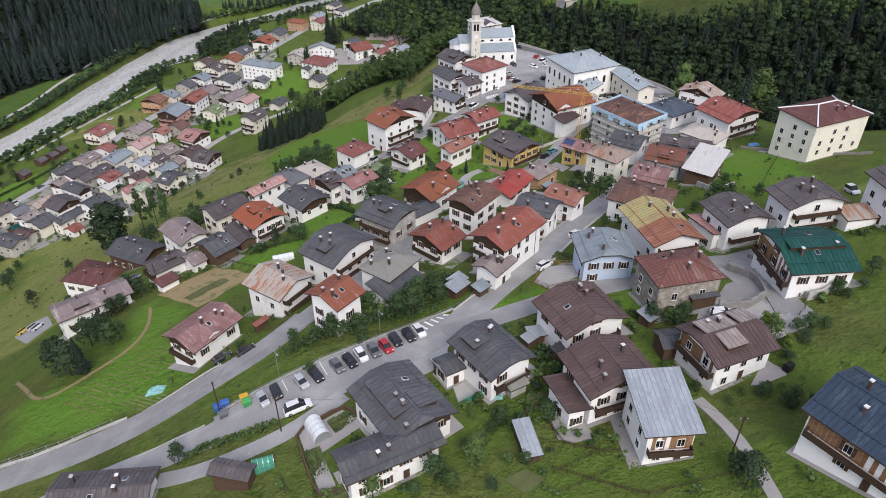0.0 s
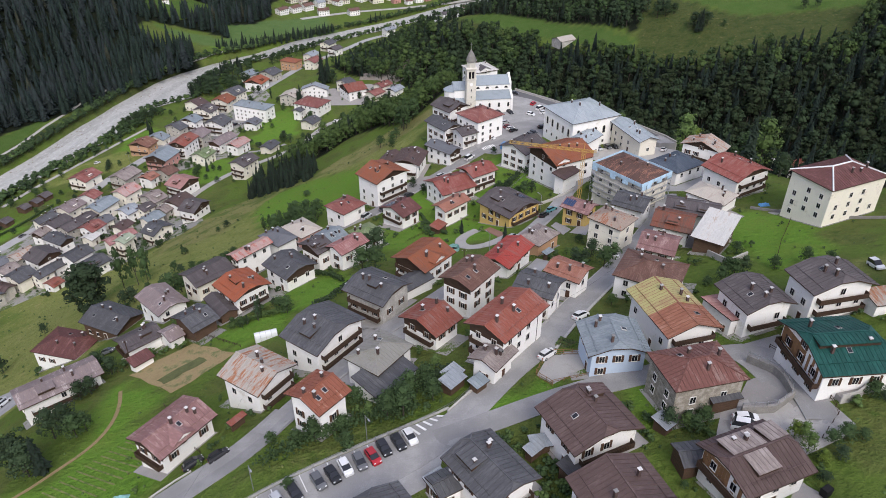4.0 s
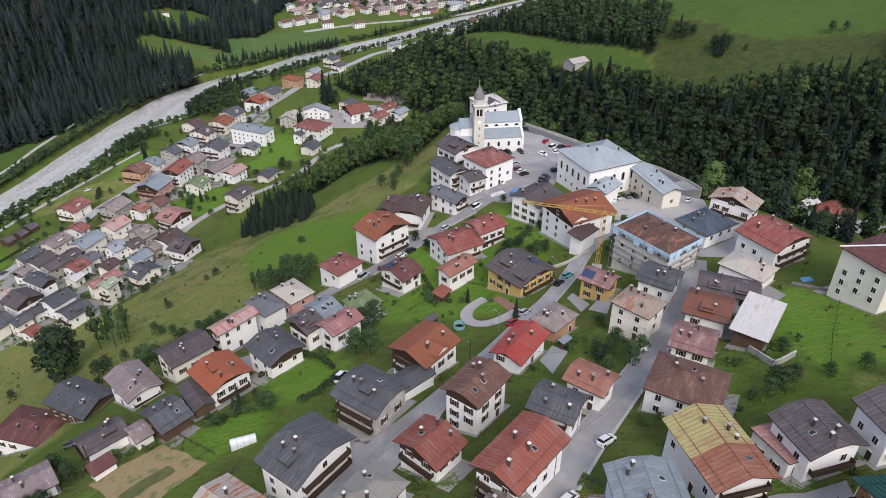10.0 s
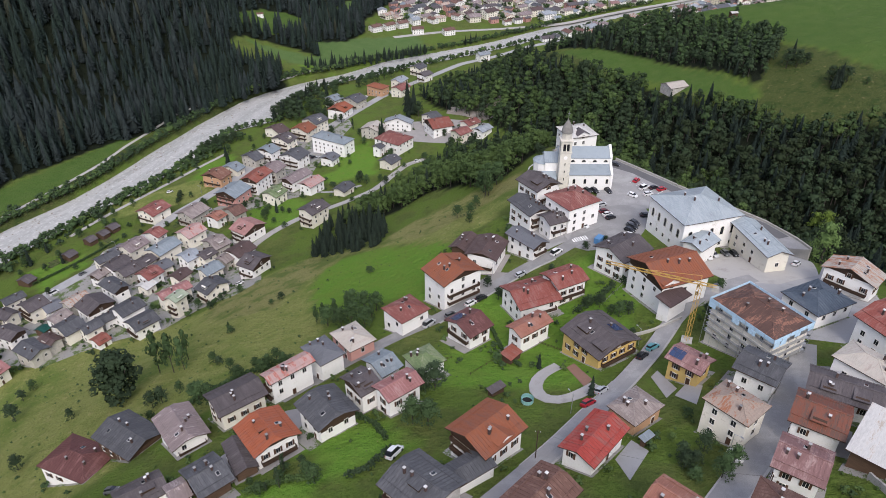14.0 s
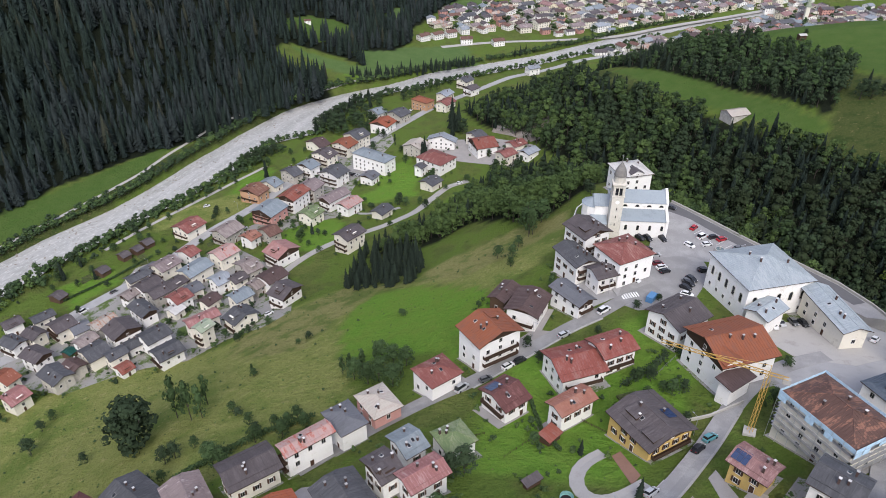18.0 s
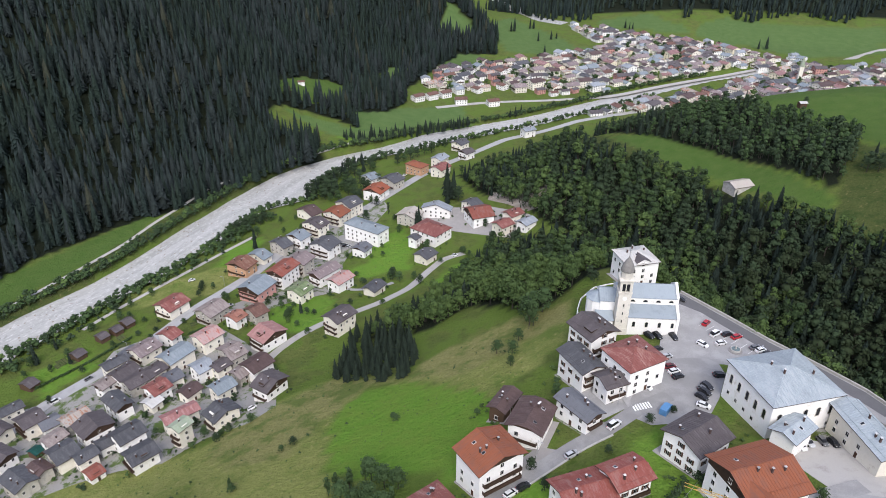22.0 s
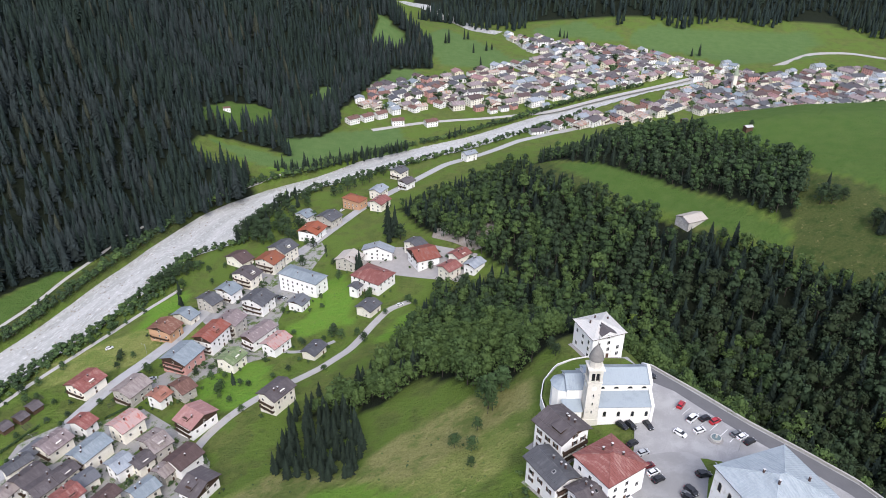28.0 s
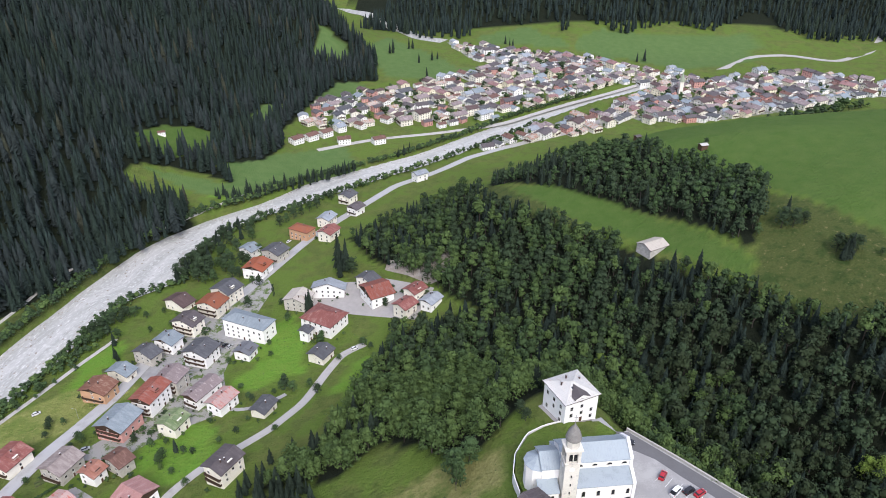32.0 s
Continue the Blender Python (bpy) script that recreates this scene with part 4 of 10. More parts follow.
        mesh_object("dormer_roof", v, f, ["roof_" + (panel_roof or roof)], parent=d)
        v, f = [], []
        for q in np.arange(pu - pw / 2 + 0.2, pu + pw / 2, 0.8):
            n = len(v)
            v += [(q + a0, s * b0, c0 + e0) for b0, c0 in ((ya, za), (yb, zb)) for a0, e0 in ((-.03, 0), (.03, 0), (.03, .06), (-.03, .06))]
            f += [tuple(n + i for i in t) for t in ((3, 2, 6, 7), (0, 3, 7, 4), (1, 5, 6, 2), (0, 1, 2, 3))]
        tagged(mesh_object("dormer_seam", v, f, ["roof_" + (panel_roof or roof)], parent=d), kind="stuff")
    for pu, pv, pw, pd in solar:
        # dark blue panels lying on the slope
        s = -1 if pv < 0 else 1
        n = max(1, int(pw / 1.05))
        for c in range(n):
            for r2 in range(max(1, int(pd / 1.6))):
                xa = pu - pw / 2 + c * pw / n
                ya = abs(pv) + pd / 2 - r2 * 1.6
                quad = [(xa, s * ya, over_z(ya) + 0.16), (xa + pw / n - 0.06, s * ya, over_z(ya) + 0.16), (xa + pw / n - 0.06, s * (ya - 1.52), over_z(ya - 1.52) + 0.16), (xa, s * (ya - 1.52), over_z(ya - 1.52) + 0.16)]
                v, f = slab(quad if s < 0 else quad[::-1], 0.06)
                mesh_object("solar_panel", v, f, ["solar"], parent=rf)
    for pu, pv, pw in cross:
        # a cross gable that comes out of the slope
        s = -1 if pv < 0 else 1
        r2 = pw / 2 * math.tan(radians(24))
        zb = min(eave + 0.9, eave + rise - r2 - 0.1)
        ya = W / 2 - 0.1
        yb = max(0.0, (1 - (zb + r2 - eave) / rise) * W / 2 - 0.2)
        h2 = pw / 2 - 0.4
        k = [(pu - h2, s * (ya - 0.5), eave - 1.2), (pu + h2, s * (ya - 0.5), eave - 1.2), (pu + h2, s * (ya - 0.5), zb), (pu, s * (ya - 0.5), zb + r2 * 0.86), (pu - h2, s * (ya - 0.5), zb)]
        k += [(q[0], s * yb, q[2]) for q in k]
        d = mesh_object("cross_gable", k, [(0, 1, 2, 3, 4), (1, 6, 7, 2), (0, 4, 9, 5)], ["wall_" + wall], parent=root)
        v, f = [], []
        for m in (-1, 1):
            a1, b1 = slab([(pu + m * pw / 2, s * ya, zb - 0.1), (pu, s * ya, zb + r2), (pu, s * yb, zb + r2), (pu + m * pw / 2, s * yb, zb - 0.1)], 0.14)
            n = len(v)
            v += a1
            f += [tuple(i + n for i in q) for q in b1]
        mesh_object("cross_gable_roof", v, f, ["roof_slatebrown" if roof == "whitemetal" else "roof_" + roof], parent=d)
        piece("window", window_mesh(1.0, 1.35, "plain"), d, pu, s * (ya - 0.5), eave - 0.9, 0 if s < 0 else math.pi)
    for k in range(dormers):
        dx = (k - (dormers - 1) / 2) * L * 0.42
        v, f = [], []
        y0, y1 = -W * 0.36, -W * 0.1
        zr = lambda q: eave + rise * (1 - abs(q) / (W / 2))
        box(v, f, dx - 1.3, dx + 1.3, y0, y1, zr(y0) - 0.3, zr(y1) - 0.15)
        d = mesh_object("dormer", v, f, ["wall_" + wall if wall != "white" else "timber"], parent=root)
        v, f = slab([(dx - 1.7, y0 - 0.5, zr(y1) - 0.3), (dx + 1.7, y0 - 0.5, zr(y1) - 0.3), (dx + 1.7, y1 + 0.6, zr(y1) + 0.22), (dx - 1.7, y1 + 0.6, zr(y1) + 0.22)], 0.16)
        mesh_object("dormer_roof", v, f, ["roof_" + roof], parent=d)
    return root


# ---- the houses of both villages ----
house(-6.5, 76.5, -55, 14.2, 11.9, 6, "slate", "white", balcony=0, clip=0.27, panels=((-0.8, -2.2, 9), (2.5, 2.4, 4)))
house(-8.0, 67.6, 28, 15.9, 6.7, 5.5, "slate", "white", balcony=0)
house(8.1, 87.0, -54, 12.0, 9.9, 6, "slate", "white", clip=0.24, panels=((-2.4, -1.9, 4),))
house(1.2, 86.9, 30, 4.3, 4.8, 3.5, "slate", "white", balcony=0)
house(24.3, 95.7, -65, 11.4, 13.3, 6, "brown", "white", face=90, clip=0.24, panels=((-3.4, 3.0, 2.6),))
house(26.2, 80.0, -70, 10.7, 12.9, 6.5, "brown", "white")
house(19.4, 76.7, 111, 8.2, 4.6, 4.5, "brown", "white", "shed", balcony=0)
house(31.7, 70.3, 5, 8.7, 11.3, 7, "zinc", "white", "shed", balcony=2, face=0)
house(45.7, 84.5, 22, 12.5, 10.7, 6, "brown", "white", balcony=2, face=-90, clip=0.24, panels=((-1.2, 2.3, 6), (4.2, 2.3, 3.4), (-1.1, -2.1, 4)), panel_roof="taupe")
house(38.7, 88.9, 8, 4.7, 5.0, 3, "slate", "wood", balcony=0, windows=0)
house(58.5, 61.7, -55, 17.1, 14.0, 6.5, "navy", "white", balcony=2, face=0)
house(43.8, 104.7, 13, 13.4, 10.0, 7.5, "rustred", "stone", "hip", balcony=0, bay=4.2)
house(68.0, 107.5, 5, 13.4, 14.9, 6.5, "green", "white", balcony=2, face=-90, clip=0.27, panels=((0.2, -1.4, 11),))
house(62.4, 126.9, -73, 10.5, 11.5, 7, "slatebrown", "white", clip=0.27)
house(57.5, 127.1, 114, 8.6, 5.6, 4, "salmon", "white", "shed", balcony=0)
house(77.0, 128.1, -77, 9.1, 14.5, 8, "slatebrown", "white", clip=0.27)
house(45.8, 124.1, -75, 15.9, 11.7, 7.5, "rustbrown2", "white", patch=(-0.5, 0.05, 'moss'))
house(32.8, 117.2, -86, 10.2, 11.8, 6, "bluegrey", "bluewall", balcony=0, clip=0.31)
_m = house(109.0, 186.6, 24, 21.5, 14.2, 13, "maroon", "cream", "hip", balcony=0, bay=4.2)
WHITE_HIPS = (_m, 21.5, 14.2, 13)
house(-53.4, 68.0, 5, 15.8, 9.5, 5, "slatebrown", "white", balcony=0)
house(-32.0, 68.0, -12, 6.8, 3.4, 3.5, "slatebrown", "wood", balcony=0, windows=0)
house(-98.5, 184.8, -24, 15.4, 12.0, 5, "slate", "wood", balcony=0)
house(-77.2, 157.3, 45, 10.6, 7.7, 5, "slatebrown", "white", panels=((1.5, -0.6, 3),))
house(-111.9, 180.3, -14, 16.4, 12.3, 4.4, "maroon", "white", "hip", balcony=0)
house(-91.2, 141.6, 41, 19.1, 8.6, 6, "pinkgrey", "white", panels=((-3.0, -1.6, 4),))
house(-49.4, 109.2, 57, 13.2, 9.7, 6.5, "dustpink", "white", cross=((-1.0, -4.9, 5),))
house(-36.0, 122.1, -33, 11.4, 11.2, 7.5, "rustwhite", "white", face=90)
house(-20.9, 106.8, 52, 8.0, 9.0, 8, "rust", "white", balcony=0)
house(-24.6, 135.3, -36, 11.4, 15.5, 8, "slate", "white", face=90, clip=0.27, panels=((-0.1, -4.1, 3.5),))
house(-11.4, 122.4, 54, 11.2, 8.9, 6, "concrete", "white", "hip", balcony=0, bay=4.2)
house(13.8, 124.7, 50, 15.4, 9.8, 9, "redbrown", "white")
house(10.6, 116.7, 52, 7.7, 6.6, 5, "taupe", "white", balcony=0)
house(48.0, 145.7, -29, 14.3, 12.3, 6, "brown2", "white", "hip", balcony=0, bay=4.2)
house(54.9, 162.6, -27, 9.3, 10.2, 6, "dustpink", "white", balcony=0)
house(63.1, 177.3, -26, 10.6, 11.3, 6.5, "rustred2", "white", balcony=0, dormers=1)
house(71.5, 170.2, -36, 8.5, 13.7, 5, "whitemetal", "wood", "shed", balcony=0)
house(71.5, 187.4, -22, 14.8, 9.7, 6, "slatebrown", "white", balcony=0, dormers=2)
house(81.5, 199.9, -46, 12.6, 9.7, 5, "cream_roof", "white", "hip", balcony=0, bay=4.2)
house(93.6, 214.0, -59, 14.3, 16.2, 8, "red", "white", clip=0.24)
house(96.2, 247.9, 51, 9.2, 15.3, 7, "rustwhite", "white")
house(81.2, 231.6, 33, 14.4, 12.4, 6, "slateblue", "white", "hip", balcony=0, bay=4.2)
house(61.2, 215.2, -53, 19.4, 14.4, 11.5, "rustpatch", "cream", "hip", balcony=0, bay=4.2)
house(57.1, 195.8, -33, 10.0, 10.5, 7, "slate", "white", balcony=0)
house(46.8, 177.9, -43, 10.4, 8.9, 9, "patched", "cream", "hip", balcony=0, bay=4.2)
house(43.0, 201.3, -37, 9.5, 8.0, 6, "dustpink", "yellow", balcony=0, solar=((-2.6, -1.2, 3.4, 3.2),))
house(44.3, 245.2, 29, 17.8, 17.7, 10, "rustorange", "white", balcony=0, bay=4.2, cross=((-5.3, -5.9, 6),))
house(32.9, 260.9, 45, 14.3, 13.1, 8, "slatebrown", "white", balcony=0)
house(4.6, 240.2, 31, 14.5, 13.6, 6, "red", "white")
house(14.5, 246.4, 36, 11.9, 10.0, 7, "red", "white", clip=0.2)
house(-20.2, 249.6, -46, 12.6, 16.1, 10.5, "rustorange", "white", bay=4.2, panels=((-2.9, 2.7, 4),))
house(-10.7, 267.8, 75, 13.8, 11.4, 7, "brown", "white", clip=0.24)
house(-19.6, 279.6, 69, 11.9, 6.8, 5, "brown", "wood", balcony=0)
house(5.6, 307.2, -49, 13.0, 12.5, 10, "slatebrown", "white", panels=((1.7, -2.7, 4),))
house(2.4, 292.7, -53, 14.5, 9.4, 8, "slate", "white")
house(11.2, 284.5, 34, 8.5, 8.7, 6.5, "slatebrown", "white")
house(17.8, 292.8, 39, 15.0, 14.2, 10, "red2", "white", "hip", balcony=0, bay=4.2)
house(2.5, 272.9, -43, 14.0, 7.8, 6, "slate2", "white")
school = house(58.2, 284.1, 25, 23.0, 21.5, 12.5, "zincblue", "white", "hip", balcony=0, windows=0, bay=4.2)
house(57.7, 267.5, 48, 11.2, 8.1, 7, "zincblue", "white", balcony=0, windows=0)
house(76.2, 268.9, -72, 22.1, 8.9, 8, "zincblue", "cream", balcony=0, bay=5.0)
house(-14.2, 152.0, -34, 12.4, 11.7, 8, "slate", "stone2", clip=0.27, panels=((0.4, -1.3, 3),))
house(-3.5, 170.3, 51, 12.9, 11.8, 7.5, "rustorange", "white", cross=((-0.0, -1.4, 5),))
house(7.4, 146.5, 53, 11.6, 9.2, 10, "brown2", "white", balcony=0, clip=0.24)
house(18.4, 169.3, 56, 14.0, 8.5, 5.5, "redbright", "white", balcony=0)
house(28.2, 182.3, 46, 10.1, 7.9, 5, "taupe", "ochre", "hip", balcony=0, bay=4.2)
house(22.0, 139.0, -29, 9.4, 8.8, 7.5, "slate", "white", clip=0.2, panels=((-0.5, 0.3, 3),))
house(30.1, 148.4, -36, 9.1, 7.9, 6.5, "orange2", "white", balcony=0, clip=0.2)
house(-1.3, 133.7, 49, 8.8, 10.8, 6, "redbrown", "white")
house(-53.5, 173.2, -44, 11.5, 11.8, 6.5, "orange", "white", clip=0.24, panels=((-0.7, -1.0, 4),))
house(-69.3, 190.9, 47, 13.6, 10.4, 7.5, "slatebrown", "cream", balcony=0)
house(-58.1, 200.0, 50, 14.0, 5.5, 9, "pinkwhite", "white")
house(-51.6, 210.1, -41, 10.5, 8.2, 8, "slate2", "white", "hip", balcony=0, bay=4.2)
house(-41.6, 181.0, -43, 11.5, 11.2, 6.5, "slate", "white", balcony=0, clip=0.27)
house(-45.8, 220.4, -43, 11.1, 9.2, 6, "cream_roof", "salmonwall", "hip", balcony=0, bay=4.2)
house(-35.3, 189.7, 49, 6.7, 9.2, 8, "slatebrown", "white", balcony=0, dormers=1, panels=((-1.5, -0.7, 3),))
house(-32.4, 200.3, 49, 7.0, 9.1, 7, "bluegrey", "white", balcony=0)
house(-26.0, 188.7, 47, 10.8, 7.3, 7, "pinkred", "white", balcony=0)
house(-22.4, 206.0, 43, 8.8, 8.3, 5, "mossgreen", "white", "hip", balcony=0, bay=4.2)
house(-32.5, 233.7, 49, 11.2, 10.2, 6.5, "red2", "white", "hip", balcony=0, bay=4.2)
house(-12.5, 225.3, 49, 9.5, 11.3, 6, "maroon", "white", solar=((-1.5, 3.0, 4.2, 3.2),))
house(4.7, 223.1, 45, 12.5, 6.7, 7, "orange2", "white", balcony=0)
house(23.5, 216.9, -49, 15.2, 15.5, 6, "slatebrown", "yellow", clip=0.2, panels=((-2.6, -3.1, 4), (4.5, -4.3, 4)), solar=((1.2, 4.0, 3.2, 3.2),))
house(-80.5, 181.6, -43, 14.1, 10.0, 5.5, "pinkgrey", "white", clip=0.24)
house(-63.0, 160.9, 50, 8.3, 10.4, 5, "slate", "wood", balcony=0)
house(-58.4, 168.0, -51, 10.9, 5.4, 4, "slatebrown", "wood", balcony=0)
house(21.2, 358.9, 26, 13.9, 13.9, 10, "whitemetal", "white", "hip", balcony=0, bay=4.2, cross=((-0.3, -3.4, 6),))
house(89.8, 516.1, 31, 14.1, 11.2, 3.2, "cream_roof", "stone2", balcony=0, windows=0)
house(-173.1, 275.4, 64, 6.3, 7.5, 3.5, "redbrown", "white", balcony=0, dormers=1, level=1)
house(-199.8, 267.6, -22, 12.9, 10.0, 6.7, "slate", "plaster", balcony=0, level=1)
house(-219.8, 279.9, -15, 11.4, 9.5, 6.7, "slatebrown", "white", balcony=0, level=1)
house(-238.6, 287.6, -14, 10.9, 8.3, 6.7, "slate", "white", level=1)
house(-208.0, 253.8, 72, 9.1, 10.2, 6.7, "pinkred", "cream", balcony=0, dormers=1, level=1)
house(-222.3, 264.7, 76, 7.2, 11.6, 6.7, "rust", "cream", balcony=0, level=1)
house(-131.9, 495.7, -22, 28.3, 12.3, 10.6, "bluegrey", "white", "hip", balcony=0, level=1, bay=2.9)
house(-90.7, 500.8, -27, 21.4, 17.6, 8.4, "red2", "white", "hip", balcony=0, level=1, bay=4.2)
house(-87.6, 471.1, 64, 11.6, 11.3, 5, "slate", "cream", balcony=0, level=1)
house(-99.0, 489.5, 67, 6.6, 7.4, 6.7, "slate", "white", balcony=0, level=1)
house(-110.3, 524.4, 74, 13.5, 15.2, 6.7, "cream_roof", "plaster", balcony=0, dormers=1, level=1)
house(-93.7, 534.2, 87, 8.0, 21.0, 6.7, "zinc", "white", balcony=0, level=1)
house(-63.8, 526.1, 31, 16.0, 19.0, 6.7, "redbrown", "white", balcony=0, level=1)
house(-70.6, 539.5, 55, 10.1, 13.7, 6.7, "slate", "cream", balcony=0, level=1)
house(-41.0, 522.5, 50, 12.1, 10.5, 5, "red2", "cream", balcony=0, dormers=1, level=1)
house(-45.8, 507.7, 52, 11.8, 11.0, 6.7, "red2", "cream", balcony=0, level=1)
house(-31.1, 510.2, 56, 12.1, 9.5, 5, "zinc", "white", balcony=0, level=1)
house(-127.3, 618.1, -27, 17.0, 10.9, 7.8, "rustorange", "ochre", "hip", balcony=0, level=1, bay=4.2)
house(-139.0, 586.0, 64, 13.6, 15.7, 7.3, "slate", "plaster", level=1)
house(-145.8, 565.9, 74, 15.1, 16.0, 6.7, "orange", "white", balcony=0, dormers=1, level=1)
house(-158.8, 594.3, 62, 10.5, 12.9, 6.7, "bluegrey", "white", balcony=0, level=1)
house(-156.7, 535.5, 64, 14.3, 16.0, 9.5, "slate", "cream", dormers=1, level=1)
house(-161.2, 521.6, 72, 13.0, 15.7, 8.4, "rustorange", "cream", level=1)
house(-185.3, 531.6, 62, 10.9, 17.6, 5, "brown", "cream", balcony=0, level=1)
house(-169.5, 503.2, 70, 12.0, 16.1, 8.4, "slatebrown", "cream", dormers=1, level=1)
house(-175.0, 486.5, 69, 10.5, 14.0, 7.3, "bluegrey", "white", level=1)
house(-182.6, 476.0, 64, 9.0, 15.2, 6.7, "slate", "plaster", balcony=0, level=1)
house(-151.8, 473.2, 72, 13.8, 15.9, 8.4, "slate", "white", level=1)
house(-128.8, 475.3, 72, 9.9, 10.9, 5, "slate2", "white", balcony=0, dormers=1, level=1)
house(-107.1, 612.5, 65, 13.9, 12.0, 6.7, "red2", "cream", balcony=0, level=1)
house(-113.4, 640.0, 68, 13.3, 11.5, 6.7, "zinc", "cream", balcony=0, level=1)
house(-213.4, 398.4, 71, 14.9, 14.1, 6.7, "red2", "cream", dormers=1, level=1)
house(-186.0, 392.6, 70, 14.4, 13.4, 7.3, "taupe", "plaster", balcony=1, level=1)
house(-170.0, 387.8, 69, 8.5, 10.1, 6.2, "orange2", "white", balcony=0, dormers=1, level=1)
house(-161.0, 393.6, 59, 8.8, 12.2, 6.7, "brown2", "plaster", balcony=0, level=1)
house(-144.0, 370.4, -27, 12.4, 15.7, 7.8, "salmon", "white", dormers=1, level=1)
house(-196.8, 368.8, 74, 8.0, 11.4, 6.2, "red2", "white", balcony=0, level=1)
house(-202.2, 355.3, 68, 12.9, 11.7, 6.7, "pinkgrey", "cream", dormers=1, level=1)
house(-174.7, 366.8, 65, 12.8, 11.9, 7.8, "pinkwhite", "cream", balcony=0, level=1)
house(-181.9, 349.9, 69, 15.4, 11.5, 7.8, "bluegrey", "cream", level=1)
house(-164.5, 342.6, 61, 9.2, 10.5, 6.7, "zinc", "white", balcony=0, level=1)
house(-155.4, 355.0, 59, 9.7, 14.1, 7.3, "taupe", "plaster", dormers=1, level=1)
house(-137.4, 344.2, 63, 12.5, 11.3, 7.3, "brown", "white", balcony=0, level=1)
house(-122.5, 325.9, -20, 10.2, 14.0, 7.3, "slatebrown", "white", dormers=1, level=1)
house(-146.2, 327.7, 60, 10.4, 9.4, 6.7, "bluegrey", "cream", balcony=0, level=1)
house(-135.4, 307.3, -29, 9.5, 13.2, 6.7, "slate", "cream", dormers=1, level=1)
house(-209.8, 341.5, 62, 11.7, 7.6, 7.3, "slate", "cream", balcony=0, level=1)
house(-199.0, 334.2, 69, 12.2, 10.2, 7.3, "slatebrown", "white", level=1)
house(-190.0, 329.8, 63, 11.7, 10.2, 6.2, "slatebrown", "plaster", balcony=0, level=1)
house(-176.3, 324.8, 66, 9.8, 10.6, 6.7, "red2", "white", dormers=1, level=1)
house(-188.0, 313.0, -28, 13.7, 8.7, 7.3, "slate", "white", balcony=0, level=1)
house(-174.4, 317.3, 73, 7.3, 7.9, 4.5, "whitemetal", "cream", balcony=0, level=1)
house(-154.4, 307.1, 53, 15.2, 7.6, 7.3, "pinkred", "cream", balcony=0, level=1)
house(-146.4, 295.4, 69, 7.9, 7.1, 10.1, "palegreen", "cream", dormers=1, level=1)
house(-188.3, 297.2, -30, 12.2, 13.7, 7.8, "slatebrown", "white", balcony=0, level=1)
house(-202.3, 303.2, 67, 11.6, 8.4, 6.7, "rustwhite", "plaster", level=1)
house(-169.3, 293.2, 61, 12.0, 10.7, 7.8, "slate", "white", balcony=0, level=1)
house(-156.7, 282.7, 58, 11.7, 10.6, 6.7, "slate", "white", dormers=1, level=1)
house(-191.9, 282.6, 62, 10.3, 12.1, 6.7, "slate", "cream", balcony=0, level=1)
house(-221.9, 300.0, 64, 10.4, 11.2, 7.8, "slatebrown", "cream", level=1)
house(-237.6, 369.8, 68, 5.7, 7.2, 3, "slatebrown", "wood", balcony=0, windows=0, level=1)
house(-233.8, 376.4, 71, 5.5, 6.9, 3, "slatebrown", "wood", balcony=0, windows=0, level=1)
house(-232.3, 384.0, 68, 5.9, 7.5, 3, "slatebrown", "wood", balcony=0, windows=0, level=1)
house(-240.5, 354.3, 72, 6.2, 7.5, 3, "slatebrown", "wood", balcony=0, windows=0, level=1)
house(-248.5, 329.4, 78, 6.1, 8.4, 3, "slatebrown", "wood", balcony=0, windows=0, level=1)
house(-209.1, 286.4, 77, 4.6, 5.9, 3, "green", "wood", balcony=0, windows=0, level=1)
house(-195.2, 446.2, 76, 12.1, 15.8, 7.3, "rustbrown", "ochre", level=1)
house(-191.1, 462.4, 72, 8.9, 14.5, 5, "bluegrey", "cream", balcony=0, level=1)
house(-172.6, 419.1, 74, 16.3, 16.1, 7.8, "bluegrey", "salmonwall", level=1)
house(-164.2, 436.6, 75, 17.6, 12.5, 10.1, "redbrown", "white", dormers=1, level=1)
house(-159.2, 450.8, 76, 12.5, 13.6, 9.0, "pinkgrey", "plaster", level=1)
house(-140.3, 440.8, 64, 18.5, 10.6, 7.3, "pinkgrey", "white", level=1)
house(-128.2, 432.7, 65, 13.9, 10.6, 6.7, "pinkwhite", "white", balcony=0, level=1)
house(-146.5, 418.0, 70, 11.8, 12.0, 6.7, "mossgreen", "cream", balcony=0, dormers=1, level=1)
house(-111.1, 383.0, 63, 14.3, 11.6, 9.5, "slatebrown", "cream", dormers=1, level=1)
house(-105.0, 688.0, 62, 13.0, 12.5, 7.0, "slate", "cream", level=1)
house(-94.5, 659.0, 58, 12.0, 11.0, 6.5, "slatebrown", "white", level=1)
house(-49.5, 731.0, 40, 13.0, 10.0, 7.0, "zinc", "white", balcony=0, level=1)
house(-106.9, 427.8, 69, 11.9, 9.3, 4.5, "slate", "cream", balcony=0, level=1)
house(12.7, 70.3, 14, 2.9, 6.6, 2.0, "zinc", "wood", "shed", balcony=0, windows=0)
house(15.8, 93.8, 41, 3.9, 2.2, 2.2, "zinc", "wood", "shed", balcony=0, windows=0)
house(21.3, 89.3, 41, 5.0, 3.5, 2.5, "slate", "wood", "shed", balcony=0, windows=0)
house(12.2, 82.0, 30, 3.9, 2.1, 2.3, "concrete", "stone2", "shed", balcony=0, windows=0)
